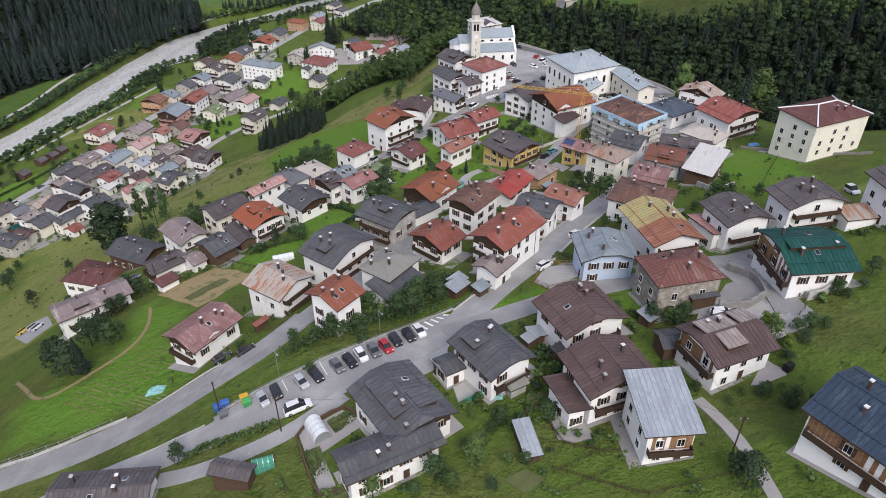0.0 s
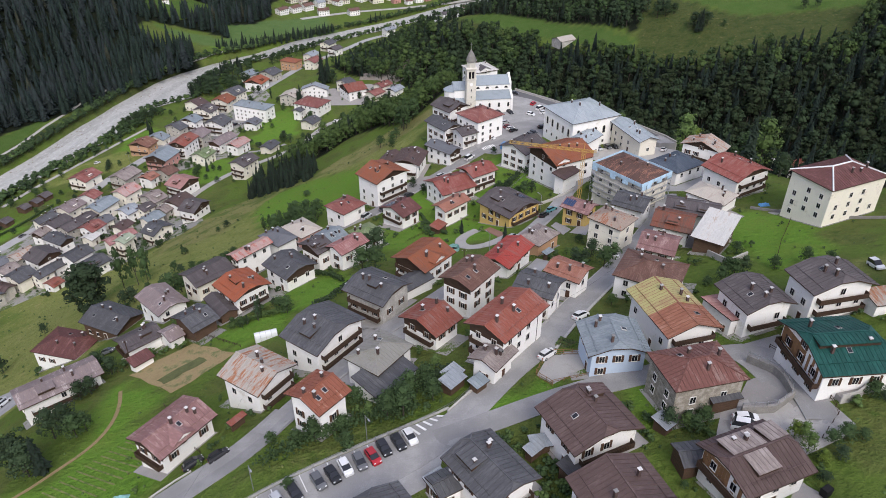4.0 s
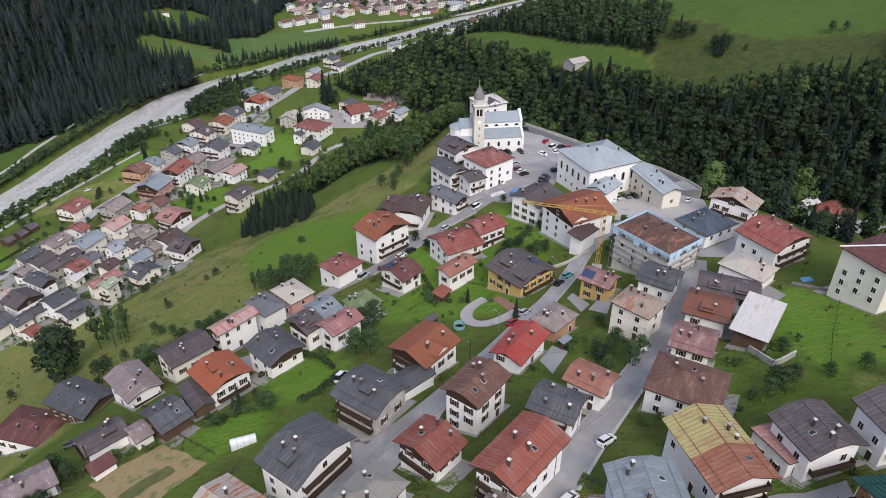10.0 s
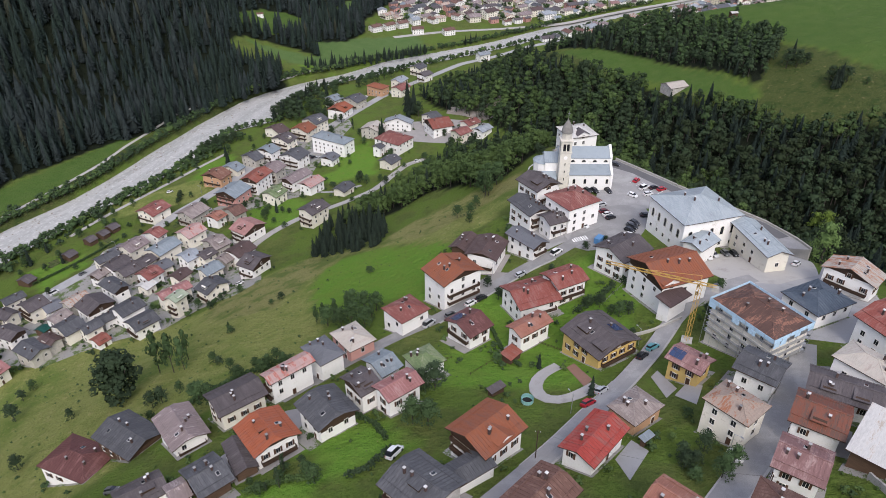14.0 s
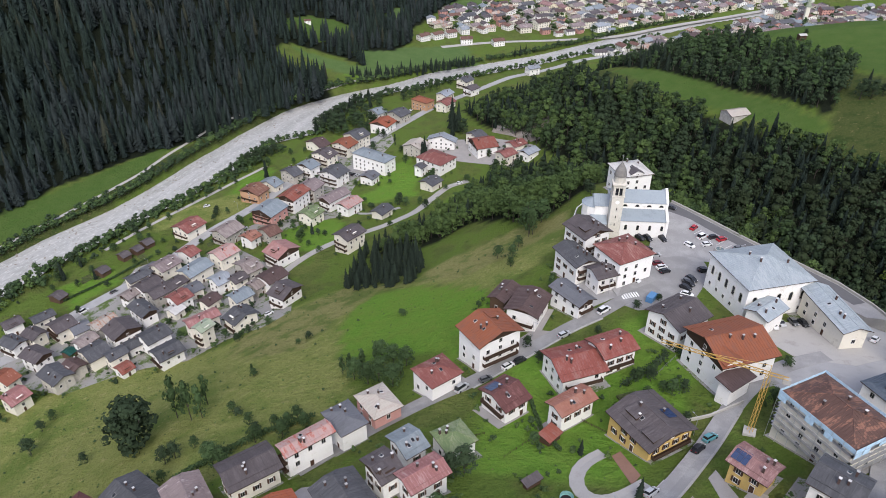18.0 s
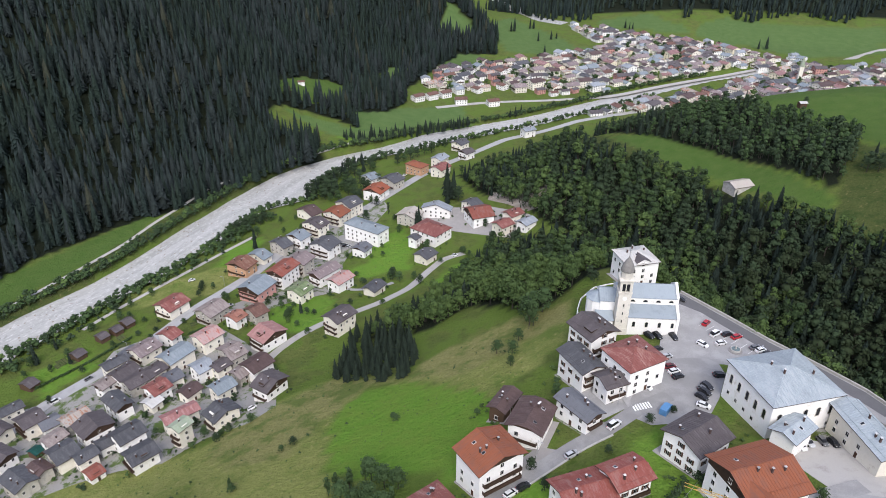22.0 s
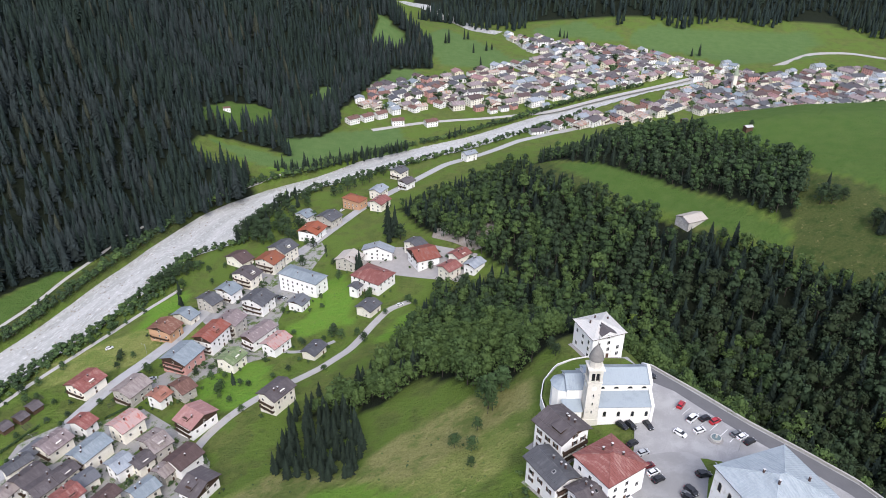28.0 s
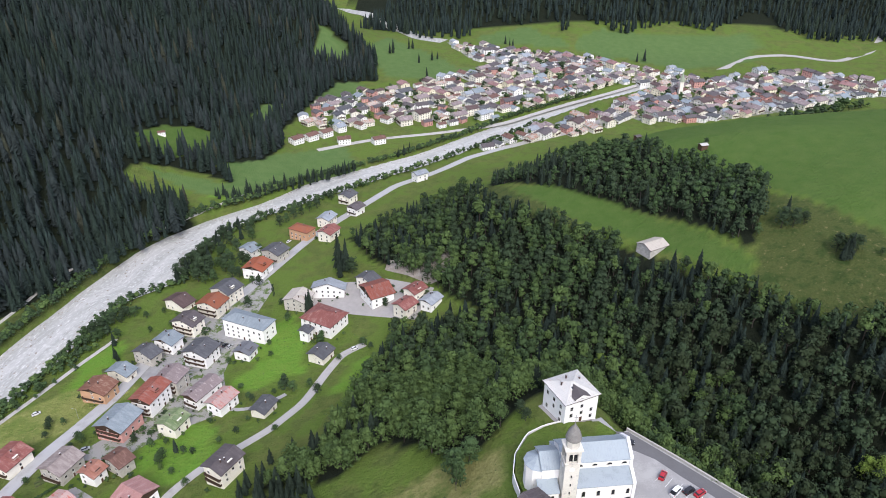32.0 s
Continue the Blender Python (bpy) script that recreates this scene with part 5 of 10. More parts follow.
house(3.0, 113.3, 48, 4.8, 3.3, 2.5, "zinc", "wood", "shed", balcony=0, windows=0)
house(-9.9, 117.0, 48, 11.2, 7.1, 3.2, "slate", "white", "shed", balcony=0, windows=0)
house(47.7, 101.9, 13, 5.7, 4.1, 3.2, "slate", "wood", "shed", balcony=0, windows=0)
house(37.1, 97.3, 37, 2.8, 3.3, 2.0, "zinc", "wood", "shed", balcony=0, windows=0)
house(87.1, 125.2, 10, 7.7, 4.9, 3.0, "rustwhite", "white", "shed", balcony=0, windows=0)
house(-6.1, 161.2, 43, 9.2, 6.2, 4.0, "slate", "white", balcony=0, windows=0)
house(7.7, 112.0, 44, 3.5, 2.7, 2.2, "bluegrey", "wood", "shed", balcony=0, windows=0)
house(0.3, 87.9, 38, 3.6, 3.7, 2.6, "zinc", "wood", "shed", balcony=0, windows=0)
house(96.7, 126.3, -83, 10.8, 14.1, 8, "slatebrown", "white", balcony=0)
house(-68.9, 158.1, 47, 4.6, 6.5, 3.4, "pinkgrey", "white", balcony=0, windows=0)
house(-73.7, 148.9, 49, 5.7, 3.8, 2.6, "maroon", "white", "shed", balcony=0, windows=0)
house(-38.2, 111.9, 54, 3.9, 1.4, 2.2, "redbrown", "wood", "shed", balcony=0, windows=0)
house(3.0, 115.8, 48, 4.1, 3.0, 2.4, "zinc", "wood", "shed", balcony=0, windows=0)
house(-2.7, 195.5, 47, 4.9, 2.3, 2.0, "slatebrown", "wood", "shed", balcony=0, windows=0)
house(44.4, 233.5, 46, 10.0, 5.4, 6.5, "brown", "white", "shed", balcony=0, windows=0)
house(29.6, 173.5, 45, 3.5, 1.8, 2.4, "bluegrey", "wood", "shed", balcony=0, windows=0)
house(0.3, 214.2, 56, 5.4, 3.9, 2.4, "redbrown", "wood", "shed", balcony=0, windows=0)
house(33.8, 269.7, 43, 8.3, 4.5, 3.0, "slatebrown", "white", "shed", balcony=0, windows=0)
house(172.5, 322.9, 27, 15.4, 5.7, 3.8, "redbrown", "white", balcony=0)
house(-238.8, 307.4, 60, 10.4, 7.3, 6.5, "slate", "cream", balcony=0, level=1, chimneys=1)
house(-213.7, 301.1, 58, 8.6, 9.0, 5.0, "slate2", "white", balcony=0, level=1, chimneys=1)
house(-196.2, 274.1, -20, 9.1, 7.9, 6.0, "brown", "plaster", balcony=0, dormers=1, level=1, chimneys=1)
house(-177.5, 291.2, 56, 10.1, 7.2, 5.0, "slate", "white", balcony=0, level=1, chimneys=1)
house(-204.4, 327.3, 72, 9.3, 7.9, 6.0, "taupe", "white", balcony=0, level=1, chimneys=1)
house(-175.5, 335.4, 59, 8.6, 9.0, 5.0, "slate2", "cream", balcony=0, level=1, chimneys=1)
house(-156.5, 345.1, 63, 8.9, 8.3, 6.0, "slatebrown", "cream", balcony=0, dormers=1, level=1, chimneys=1)
house(-161.6, 326.4, 69, 9.2, 8.3, 5.0, "brown", "cream", balcony=0, level=1, chimneys=1)
house(-210.4, 353.6, 73, 9.5, 8.1, 5.0, "slate2", "white", balcony=0, level=1, chimneys=1)
house(-143.1, 339.3, 66, 8.4, 8.7, 6.0, "taupe", "plaster", balcony=0, level=1, chimneys=1)
house(-251.5, 301.8, 61, 9.1, 8.1, 6.0, "slatebrown", "white", balcony=0, dormers=1, level=1, chimneys=1)
house(-203.1, 290.9, 72, 9.5, 8.1, 6.0, "taupe", "white", balcony=0, level=1, chimneys=1)
house(-232.9, 294.5, -16, 9.6, 8.0, 6.5, "slatebrown", "cream", balcony=0, level=1, chimneys=1)
house(-180.7, 281.5, 61, 8.9, 7.6, 6.5, "slate", "cream", balcony=0, level=1, chimneys=1)
house(-185.8, 337.2, 68, 10.1, 8.8, 6.5, "slatebrown", "cream", balcony=0, dormers=1, level=1, chimneys=1)

# ---- trees ----
_g = (1 + 5 ** 0.5) / 2
ICO = [tuple(q / math.hypot(1, _g) for q in p) for p in ((-1, _g, 0), (1, _g, 0), (-1, -_g, 0), (1, -_g, 0), (0, -1, _g), (0, 1, _g), (0, -1, -_g), (0, 1, -_g), (_g, 0, -1), (_g, 0, 1), (-_g, 0, -1), (-_g, 0, 1))]
ICO_FACES = ((0, 11, 5), (0, 5, 1), (0, 1, 7), (0, 7, 10), (0, 10, 11), (1, 5, 9), (5, 11, 4), (11, 10, 2), (10, 7, 6), (7, 1, 8), (3, 9, 4), (3, 4, 2), (3, 2, 6), (3, 6, 8), (3, 8, 9), (4, 9, 5), (2, 4, 11), (6, 2, 10), (8, 6, 7), (9, 8, 1))


def tree_template(kind, seed, n):
    """Vertices, faces and slots (0 bark, 1 leaves) of a tree one unit tall."""
    r = random.Random(seed)
    v, f, s = [], [], []

    def limb(a, b, ra, rb, k=5):
        o = len(v)
        d = (Vector(b) - Vector(a)).normalized()
        u = d.orthogonal().normalized()
        w = d.cross(u)
        for p, q in ((a, ra), (b, rb)):
            for i in range(k):
                t = i * math.tau / k
                v.append(tuple(Vector(p) + (u * math.cos(t) + w * math.sin(t)) * q))
        for i in range(k):
            f.append((o + i, o + (i + 1) % k, o + k + (i + 1) % k, o + k + i))
            s.append(0)

    def leaf(c, size, lean=None):
        o = len(v)
        d = Vector((r.gauss(0, 1), r.gauss(0, 1), r.gauss(0, 1) + 0.6)).normalized()
        if lean:
            d = (lean.normalized() + d * 0.45).normalized()
        u = d.orthogonal().normalized()
        w = d.cross(u)
        t = r.uniform(0, math.tau)
        u, w = u * math.cos(t) + w * math.sin(t), w * math.cos(t) - u * math.sin(t)
        for a, b in ((-1, -0.3), (0.3, -1), (1, 0.35), (-0.25, 0.9)):
            v.append(tuple(Vector(c) + (u * a + w * b) * size * r.uniform(0.7, 1.1) + d * r.uniform(-0.25, 0.25) * size))
        f.append((o, o + 1, o + 2, o + 3))
        s.append(1)
    if kind == "spruce":
        # an uneven dark core, and many thin boughs that stand out of it, drooping or level
        m = 6
        fat = r.uniform(0.85, 1.15)
        low = [(0.1 * fat * r.uniform(0.8, 1.15) * math.cos(k * math.tau / m), 0.1 * fat * r.uniform(0.8, 1.15) * math.sin(k * math.tau / m), 0.05) for k in range(m)]
        mid = [(0.075 * fat * r.uniform(0.75, 1.2) * math.cos((k + .5) * math.tau / m), 0.075 * fat * r.uniform(0.75, 1.2) * math.sin((k + .5) * math.tau / m), 0.45 + r.uniform(-0.05, 0.05)) for k in range(m)]
        o = len(v)
        v += low + mid + [(0, 0, 1.0)]
        for k in range(m):
            e = (k + 1) % m
            f += [(o + k, o + e, o + m + k), (o + m + k, o + e, o + m + e), (o + m + k, o + m + e, o + 2 * m)]
            s += [1, 1, 1]
        if n > 5:
            limb((0, 0, 0), (0, 0, 0.2), 0.014, 0.01, 4)
        for k in range(n * 9):
            q = (k + r.random()) / (n * 9)
            q = 1 - (1 - q) ** 0.8
            z0 = 0.07 + 0.88 * q
            g = (0.165 * (1 - q) ** 0.75 + 0.014) * fat * r.uniform(0.72, 1.2)
            t = k * 2.4 + r.uniform(-0.5, 0.5)
            c, d = math.cos(t), math.sin(t)
            w = g * r.uniform(0.28, 0.5)
            up = r.uniform(0.02, 0.075) * (1 - q * 0.6)
            o = len(v)
            v += [(c * g * 0.3 - d * w, d * g * 0.3 + c * w, z0 + up), (c * g, d * g, z0 - r.uniform(-0.01, 0.05)), (c * g * 0.3 + d * w, d * g * 0.3 - c * w, z0 + up)]
            f.append((o, o + 2, o + 1))
            s.append(1)
    else:
        wide = 0.27 if kind == "broad" else 0.14
        limb((0, 0, 0), (0.01, 0, 0.45), 0.018, 0.012, 5)
        for i in range(3 if n > 20 else 0):
            t = i * 2.4 + r.uniform(-0.4, 0.4)
            limb((0, 0, r.uniform(0.22, 0.45)), (wide * 0.7 * math.cos(t), wide * 0.7 * math.sin(t), r.uniform(0.5, 0.8)), 0.012, 0.004, 4)
        # a crown of uneven clumps, with loose sprays of leaves round them
        count = 1 if n < 8 else 4 if n < 50 else 9 if n < 100 else 10 if n < 250 else 20 if n < 500 else 48
        core = 1.0
        heads = [(Vector((0, 0, 0.56)), 0.7 * core), (Vector((0.02, 0.01, 0.82)), 0.42 * core)]
        for i in range(count):
            t = i * 2.4 + r.uniform(-0.3, 0.3)
            z = r.uniform(0.18, 0.88)
            g = wide * r.uniform(0.5, 0.95) * math.sqrt(max(0.1, 1 - ((z - 0.5) / 0.48) ** 2))
            heads.append((Vector((g * math.cos(t), g * math.sin(t), z)), r.uniform(0.2, 0.44) * (1.25 if n < 100 else 1.0 if n < 250 else 0.85 if n < 500 else 0.6)))
        for c, q in heads[:2] if n > 100 else heads:
            o = len(v)
            for x, y, z in ICO:
                g = wide * q * (r.uniform(0.68, 0.9) if n > 100 else r.uniform(0.55, 1.25))
                v.append((c.x + x * g, c.y + y * g, min(1.0, max(0.12, c.z + z * g * (0.95 if kind == "broad" else 1.7)))))
            for q2 in ICO_FACES:
                f.append(tuple(o + i for i in q2))
                s.append(1)
        for i in range(n):
            c, q = heads[i % len(heads)] if n < 100 or i % 3 else heads[i // 3 % 2]
            d = Vector((r.gauss(0, 1), r.gauss(0, 1), r.gauss(0, 1) + 0.3)).normalized() * (wide * q * r.uniform(0.8, 1.2))
            p = c + Vector((d.x, d.y, d.z * (1.0 if kind == "broad" else 1.7)))
            p.z = max(0.08, min(1.0, p.z))
            leaf(p, r.uniform(0.016, 0.034) * (1.5 if n < 100 else 1.5 if n < 250 else 1.15 if n < 500 else 0.85), d)
    return np.array(v, float), f, np.array(s)


def spread(poly, gap, seed, keep=None):
    """Scattered places in an outline, about gap apart."""
    rng = np.random.default_rng(seed)
    p = np.array(poly, float)
    x0, y0 = p.min(0)
    x1, y1 = p.max(0)
    X, Y = np.meshgrid(np.arange(x0, x1, gap), np.arange(y0, y1, gap))
    X = X + rng.uniform(-0.62, 0.62, X.shape) * gap
    Y = Y + rng.uniform(-0.62, 0.62, Y.shape) * gap
    ok = inside(X, Y, poly)
    if keep is not None:
        ok &= keep(X, Y)
    return np.stack([X[ok], Y[ok]], 1)


def wood(name, places, templates, heights, mats, seed, label, choose=None, category="forest", broad=(0.85, 1.2)):
    """Many trees as one object. mats: bark and then a leaf material for each template."""
    rng = np.random.default_rng(seed)
    V, F, S, o = [], [], [], 0
    n = len(places)
    pick = rng.integers(0, len(templates), n) if choose is None else choose
    gz = ground_z(places[:, 0], places[:, 1])
    for k in range(n):
        tv, tf, ts = templates[pick[k]]
        h = rng.uniform(*heights) * (0.8 + 0.4 * rng.random() ** 2)
        w = h * rng.uniform(*broad)
        a = rng.uniform(0, math.tau)
        c, s = math.cos(a), math.sin(a)
        V.append(np.stack([places[k, 0] + (tv[:, 0] * c - tv[:, 1] * s) * w, places[k, 1] + (tv[:, 0] * s + tv[:, 1] * c) * w, gz[k] - 0.3 + tv[:, 2] * h], 1))
        F.append((tf, o))
        S.append(np.where(ts == 0, 0, 1 + pick[k]))
        o += len(tv)
    V = np.concatenate(V)
    loops = [np.concatenate([np.array(q) for q in tf]) + b for tf, b in F]
    sizes = np.concatenate([np.array([len(q) for q in tf]) for tf, _ in F])
    loops = np.concatenate(loops)
    me = bpy.data.meshes.new(name)
    me.vertices.add(len(V))
    me.vertices.foreach_set("co", V.reshape(-1).astype(np.float32))
    me.loops.add(len(loops))
    me.loops.foreach_set("vertex_index", loops.astype(np.int32))
    me.polygons.add(len(sizes))
    me.polygons.foreach_set("loop_start", np.concatenate([[0], np.cumsum(sizes)[:-1]]).astype(np.int32))
    for m in mats:
        me.materials.append(MATS[m])
    me.polygons.foreach_set("material_index", np.concatenate(S).astype(np.int32))
    me.update(calc_edges=True)
    return tagged(new(name, me), label, category, kind="stuff")


SPRUCE = [tree_template("spruce", 10 + i, 11) for i in range(3)]
SPRUCE_FAR = [tree_template("spruce", 20 + i, 7) for i in range(4)]
SPRUCE_TINY = [tree_template("spruce", 50 + i, 4) for i in range(3)]
BROAD = [tree_template("broad", 30 + i, 190) for i in range(5)]
FINE = [tree_template("broad", 230 + i, 420) for i in range(5)]
for _t in BROAD + FINE:
    # forest crowns: narrower towards the top
    _t[0][:, :2] *= (1.12 - 0.5 * np.clip(_t[0][:, 2:] - 0.45, 0, 1))

RAVINE = [(-97, 372), (-73, 390), (-62, 446), (-53, 489), (-22, 497), (-4, 497), (-26, 522), (-72, 571), (-92, 608), (-72, 622), (-45, 640), (-15, 640), (-2, 610), (16, 583), (41, 558), (73, 526), (99, 496), (127, 470), (146, 450), (160, 436), (180, 430), (200, 428), (219, 417), (231, 413), (243, 424), (257, 448), (300, 470), (380, 400), (330, 205), (150, 205), (128, 232), (125, 262), (104, 284), (90, 302), (66, 324), (45, 346), (36, 372), (14, 374), (-4, 352), (-18, 352), (-45, 376), (-62, 362)]
ROUGH.extend([[(127, 470), (131, 478), (136, 492), (150, 540), (172, 516), (193, 480), (330, 430), (420, 390), (380, 330), (300, 470), (257, 448), (243, 424), (231, 413), (219, 417), (180, 430), (160, 436)], [(16, 583), (41, 558), (60, 545), (40, 575), (20, 605), (8, 632), (-15, 640)], [(-338, 330), (-318, 395), (-300, 450), (-290, 505), (-262, 585), (-235, 632), (-222, 640), (-246, 600), (-262, 556), (-276, 505), (-288, 440), (-302, 395), (-325, 330)]])
COPSE = [(8, 632), (8, 660), (38, 676), (76, 664), (104, 628), (118, 604), (134, 592), (146, 566), (157, 548), (149, 520), (134, 496), (112, 528), (80, 564), (54, 590)]

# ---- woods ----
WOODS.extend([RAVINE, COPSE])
STRAW.append([(-128, 298), (-112, 318), (-97, 334), (-62, 320), (-50, 336), (-22, 350), (-3, 345), (-1, 331), (-18, 324), (-38, 310), (-58, 316), (-76, 320), (-85, 296), (-90, 272), (-112, 270), (-130, 284)])
SHRUB = []
for _k in range(5):
    _t = tree_template("broad", 130 + _k, 44)
    _t[0][:, :2] *= 1.45
    SHRUB.append(_t)
YARD = [(132, 262), (140, 290), (152, 318), (160, 333), (172, 335), (190, 312), (194, 296), (176, 268), (158, 246), (140, 244)]
CLEARINGS.append(YARD)
_p = spread(RAVINE, 5.0, 1, lambda X, Y: ~inside(X, Y, YARD) & ((X - 89) ** 2 + (Y - 512) ** 2 > 15 ** 2) & ((X - 20) ** 2 + (Y - 361) ** 2 > 15 ** 2))
_k = np.random.default_rng(3).random(len(_p))
_con = ((lumps(_p[:, 0], _p[:, 1], 26, 1.0) > 0.54) & (_p[:, 1] > 380)) | (_p[:, 0] > 110) | ((_p[:, 0] < -30) & (_p[:, 1] > 560) & (_k < 0.5))
_pale = (_p[:, 0] < 45) & (_p[:, 1] < 450)
_choose = np.where(_con & (_k < 0.45), 5 + (_k * 1000).astype(int) % 3, np.where(_pale, (_k * 977).astype(int) % 3 * 2, (_k * 977).astype(int) % 5))
_choose = np.where(~_con & ~_pale & (_choose == 4) & (_k < 0.6), 1, _choose)
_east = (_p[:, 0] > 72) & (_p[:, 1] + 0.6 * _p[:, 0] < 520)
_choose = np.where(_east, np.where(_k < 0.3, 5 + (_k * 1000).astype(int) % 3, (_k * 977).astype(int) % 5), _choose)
_fine = (_p[:, 1] < 425) & (_p[:, 0] < 105)
_mats = ["leaves_mid", "leaves_dark", "leaves_fresh", "leaves_dark", "leaves_light", "needles_deep", "needles_deep", "needles_deep"]
_label = "dense mixed wood of beech and spruce in the ravine"
wood("ravine_wood", _p[~_fine & ~_east], BROAD + SPRUCE, (10, 15), ["bark"] + _mats, 2, _label, _choose[~_fine & ~_east])
# this slope's shade is put into its darker leaf colours
wood("ravine_wood_east", _p[_east], BROAD + SPRUCE, (10, 16), ["bark", "leaves_shaded", "leaves_dark", "leaves_shaded", "leaves_dark", "leaves_shaded"] + ["needles_deep"] * 3, 3, "dark shaded wood of spruce and beech on the steep slope", _choose[_east])
wood("ravine_wood_edge", _p[_fine], FINE + SPRUCE, (9.5, 14.5), ["bark", "leaves_fresh", "leaves_mid", "leaves_light", "leaves_mid", "leaves_light", "needles", "needles", "needles"], 2, _label + " below the church", _choose[_fine])
_p = spread(COPSE, 4.6, 4)
_k = np.random.default_rng(5).random(len(_p))
_choose = np.where(((_p[:, 0] < 60) & (_k < 0.6)) | (_k < 0.12), 5 + (_k * 1000).astype(int) % 3, (_k * 977).astype(int) % 5)
wood("hill_copse", _p, BROAD + SPRUCE, (6.5, 13.5), ["bark", "leaves_mid", "leaves_dark", "leaves_dark", "leaves_mid", "leaves_dark", "needles", "needles", "needles"], 6, "dark bushes and spruces on the green hill", _choose)

# the west side: its wood's lower edge, and the clearings in it
WEST_EDGE = [(-440, -200), (-395, 100), (-362, 300), (-345, 400), (-335, 450), (-312, 495), (-290, 519), (-266, 559), (-240, 605), (-216, 644), (-224, 667), (-250, 686), (-262, 672), (-284, 690), (-279, 712), (-256, 724), (-232, 722), (-204, 712), (-212, 726), (-226, 742), (-190, 765), (-182, 800), (-192, 838), (-184, 885), (-178, 950), (-164, 1015), (-118, 1030), (-126, 1110), (-152, 1158), (-186, 1180), (-240, 1330), (-330, 1500)]
WEST_CLEARINGS = [[(-300, 742), (-286, 782), (-266, 808), (-246, 800), (-240, 766), (-252, 752), (-262, 738), (-284, 732)], [(-230, 850), (-205, 862), (-200, 920), (-226, 900)], [(-200, 1060), (-160, 1075), (-165, 1130), (-205, 1140)]]

CLEARINGS.extend(WEST_CLEARINGS)
LUSH.extend(WEST_CLEARINGS[:1])
BRIGHT.extend(WEST_CLEARINGS[1:])


def west_side(X, Y):
    ok = inside(X, Y, WEST_EDGE + [(-1700, 1500), (-1700, -200)])
    for c in WEST_CLEARINGS:
        ok &= ~inside(X, Y, c)
    return ok & (X > np.interp(Y, (150, 600, 1000, 1560), (-520, -560, -640, -800)))


_p = spread([(-800, 150), (-110, 150), (-110, 1560), (-800, 1560)], 6.3, 7, west_side)
_k = np.random.default_rng(14).random(len(_p))
_n = lumps(_p[:, 0], _p[:, 1], 60, 1.0) + lumps(_p[:, 0], _p[:, 1], 17, 1.0)
_choose = np.where(_k < 0.03, 3, np.where(_k + (_n - 1.0) * 0.9 < 0.3, 0, np.where(_k + (_n - 1.0) * 0.9 < 0.75, 1, 2)))
_tall = lumps(_p[:, 0], _p[:, 1], 34, 1.0) > 0.52
for _sel, _h, _s in ((_tall, (18, 29), 8), (~_tall, (14, 23), 9)):
    wood("spruce_forest_west", _p[_sel], SPRUCE_FAR, _h, ["bark", "needles_deep", "needles_hazed", "needles_blue", "needles_brown"], _s, "dense dark spruce forest on the steep valley side", _choose[_sel], broad=(0.85, 1.2))


def north_side(X, Y):
    edge = 1302 + 30 * np.sin(X / 60) + 22 * np.sin(X / 23 + 1) + np.where(X > 480, -60, 0)
    # tongues of wood between the far meadows
    edge = edge - 75 * np.exp(-((X - 142) / 11) ** 2) - 60 * np.exp(-((X + 10) / 22) ** 2)
    return (Y > edge) & (X > -150 + (Y - 1400) * 0.3)


_p = spread([(-250, 1200), (1250, 1200), (1250, 2050), (-250, 2050)], 10.0, 9, north_side)
wood("spruce_forest_north", _p, SPRUCE_TINY, (17, 27), ["bark", "needles_hazed", "needles_hazed", "needles"], 10, "dark spruce forest on the far mountainside")
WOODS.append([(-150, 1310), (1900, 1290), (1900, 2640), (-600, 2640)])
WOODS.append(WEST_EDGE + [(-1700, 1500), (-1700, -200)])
_p = spread([(-97, 332), (-56, 313), (-64, 345), (-76, 376), (-103, 378)], 3.8, 11)
wood("spruce_row", _p, SPRUCE, (9, 13), ["bark", "needles", "needles", "needles"], 12, "dark spruces in a close row above the lower village")


def bank_places(bank, lo, hi, seed, gap, off):
    rng = np.random.default_rng(seed)
    ys = np.arange(lo, hi, gap)
    ys = ys[rng.random(len(ys)) < 0.88]
    return np.stack([np.interp(ys, BANK_Y, bank) + off * rng.uniform(0.4, 1.6, len(ys)), ys], 1)


_p = np.concatenate([bank_places(BANK_W, 290, 1000, s, 1.7, -o) for s, o in ((20, 2.5), (25, 5), (26, 8))] + [bank_places(BANK_E, 290, 900, s, 1.8, o) for s, o in ((21, 5), (27, 7))] + [bank_places(BANK_E, 300, 760, 22, 1.6, 9.5), bank_places(BANK_E, 300, 540, 28, 4, 14)])
wood("riverside_bushes", _p, SHRUB, (3.0, 6.4), ["bark", "leaves_mid", "leaves_dark", "leaves_mid", "leaves_dark", "leaves_light"], 23, "low willow bushes along the river banks", category="bushes")
_p = spread([(-214, 690), (-190, 700), (-160, 724), (-110, 766), (-100, 762), (-155, 712), (-200, 678)], 4.6, 24)
wood("riverside_spruces", _p, SPRUCE_FAR, (7, 13), ["bark", "needles", "needles", "needles"], 25, "small spruces beside the river meadow")

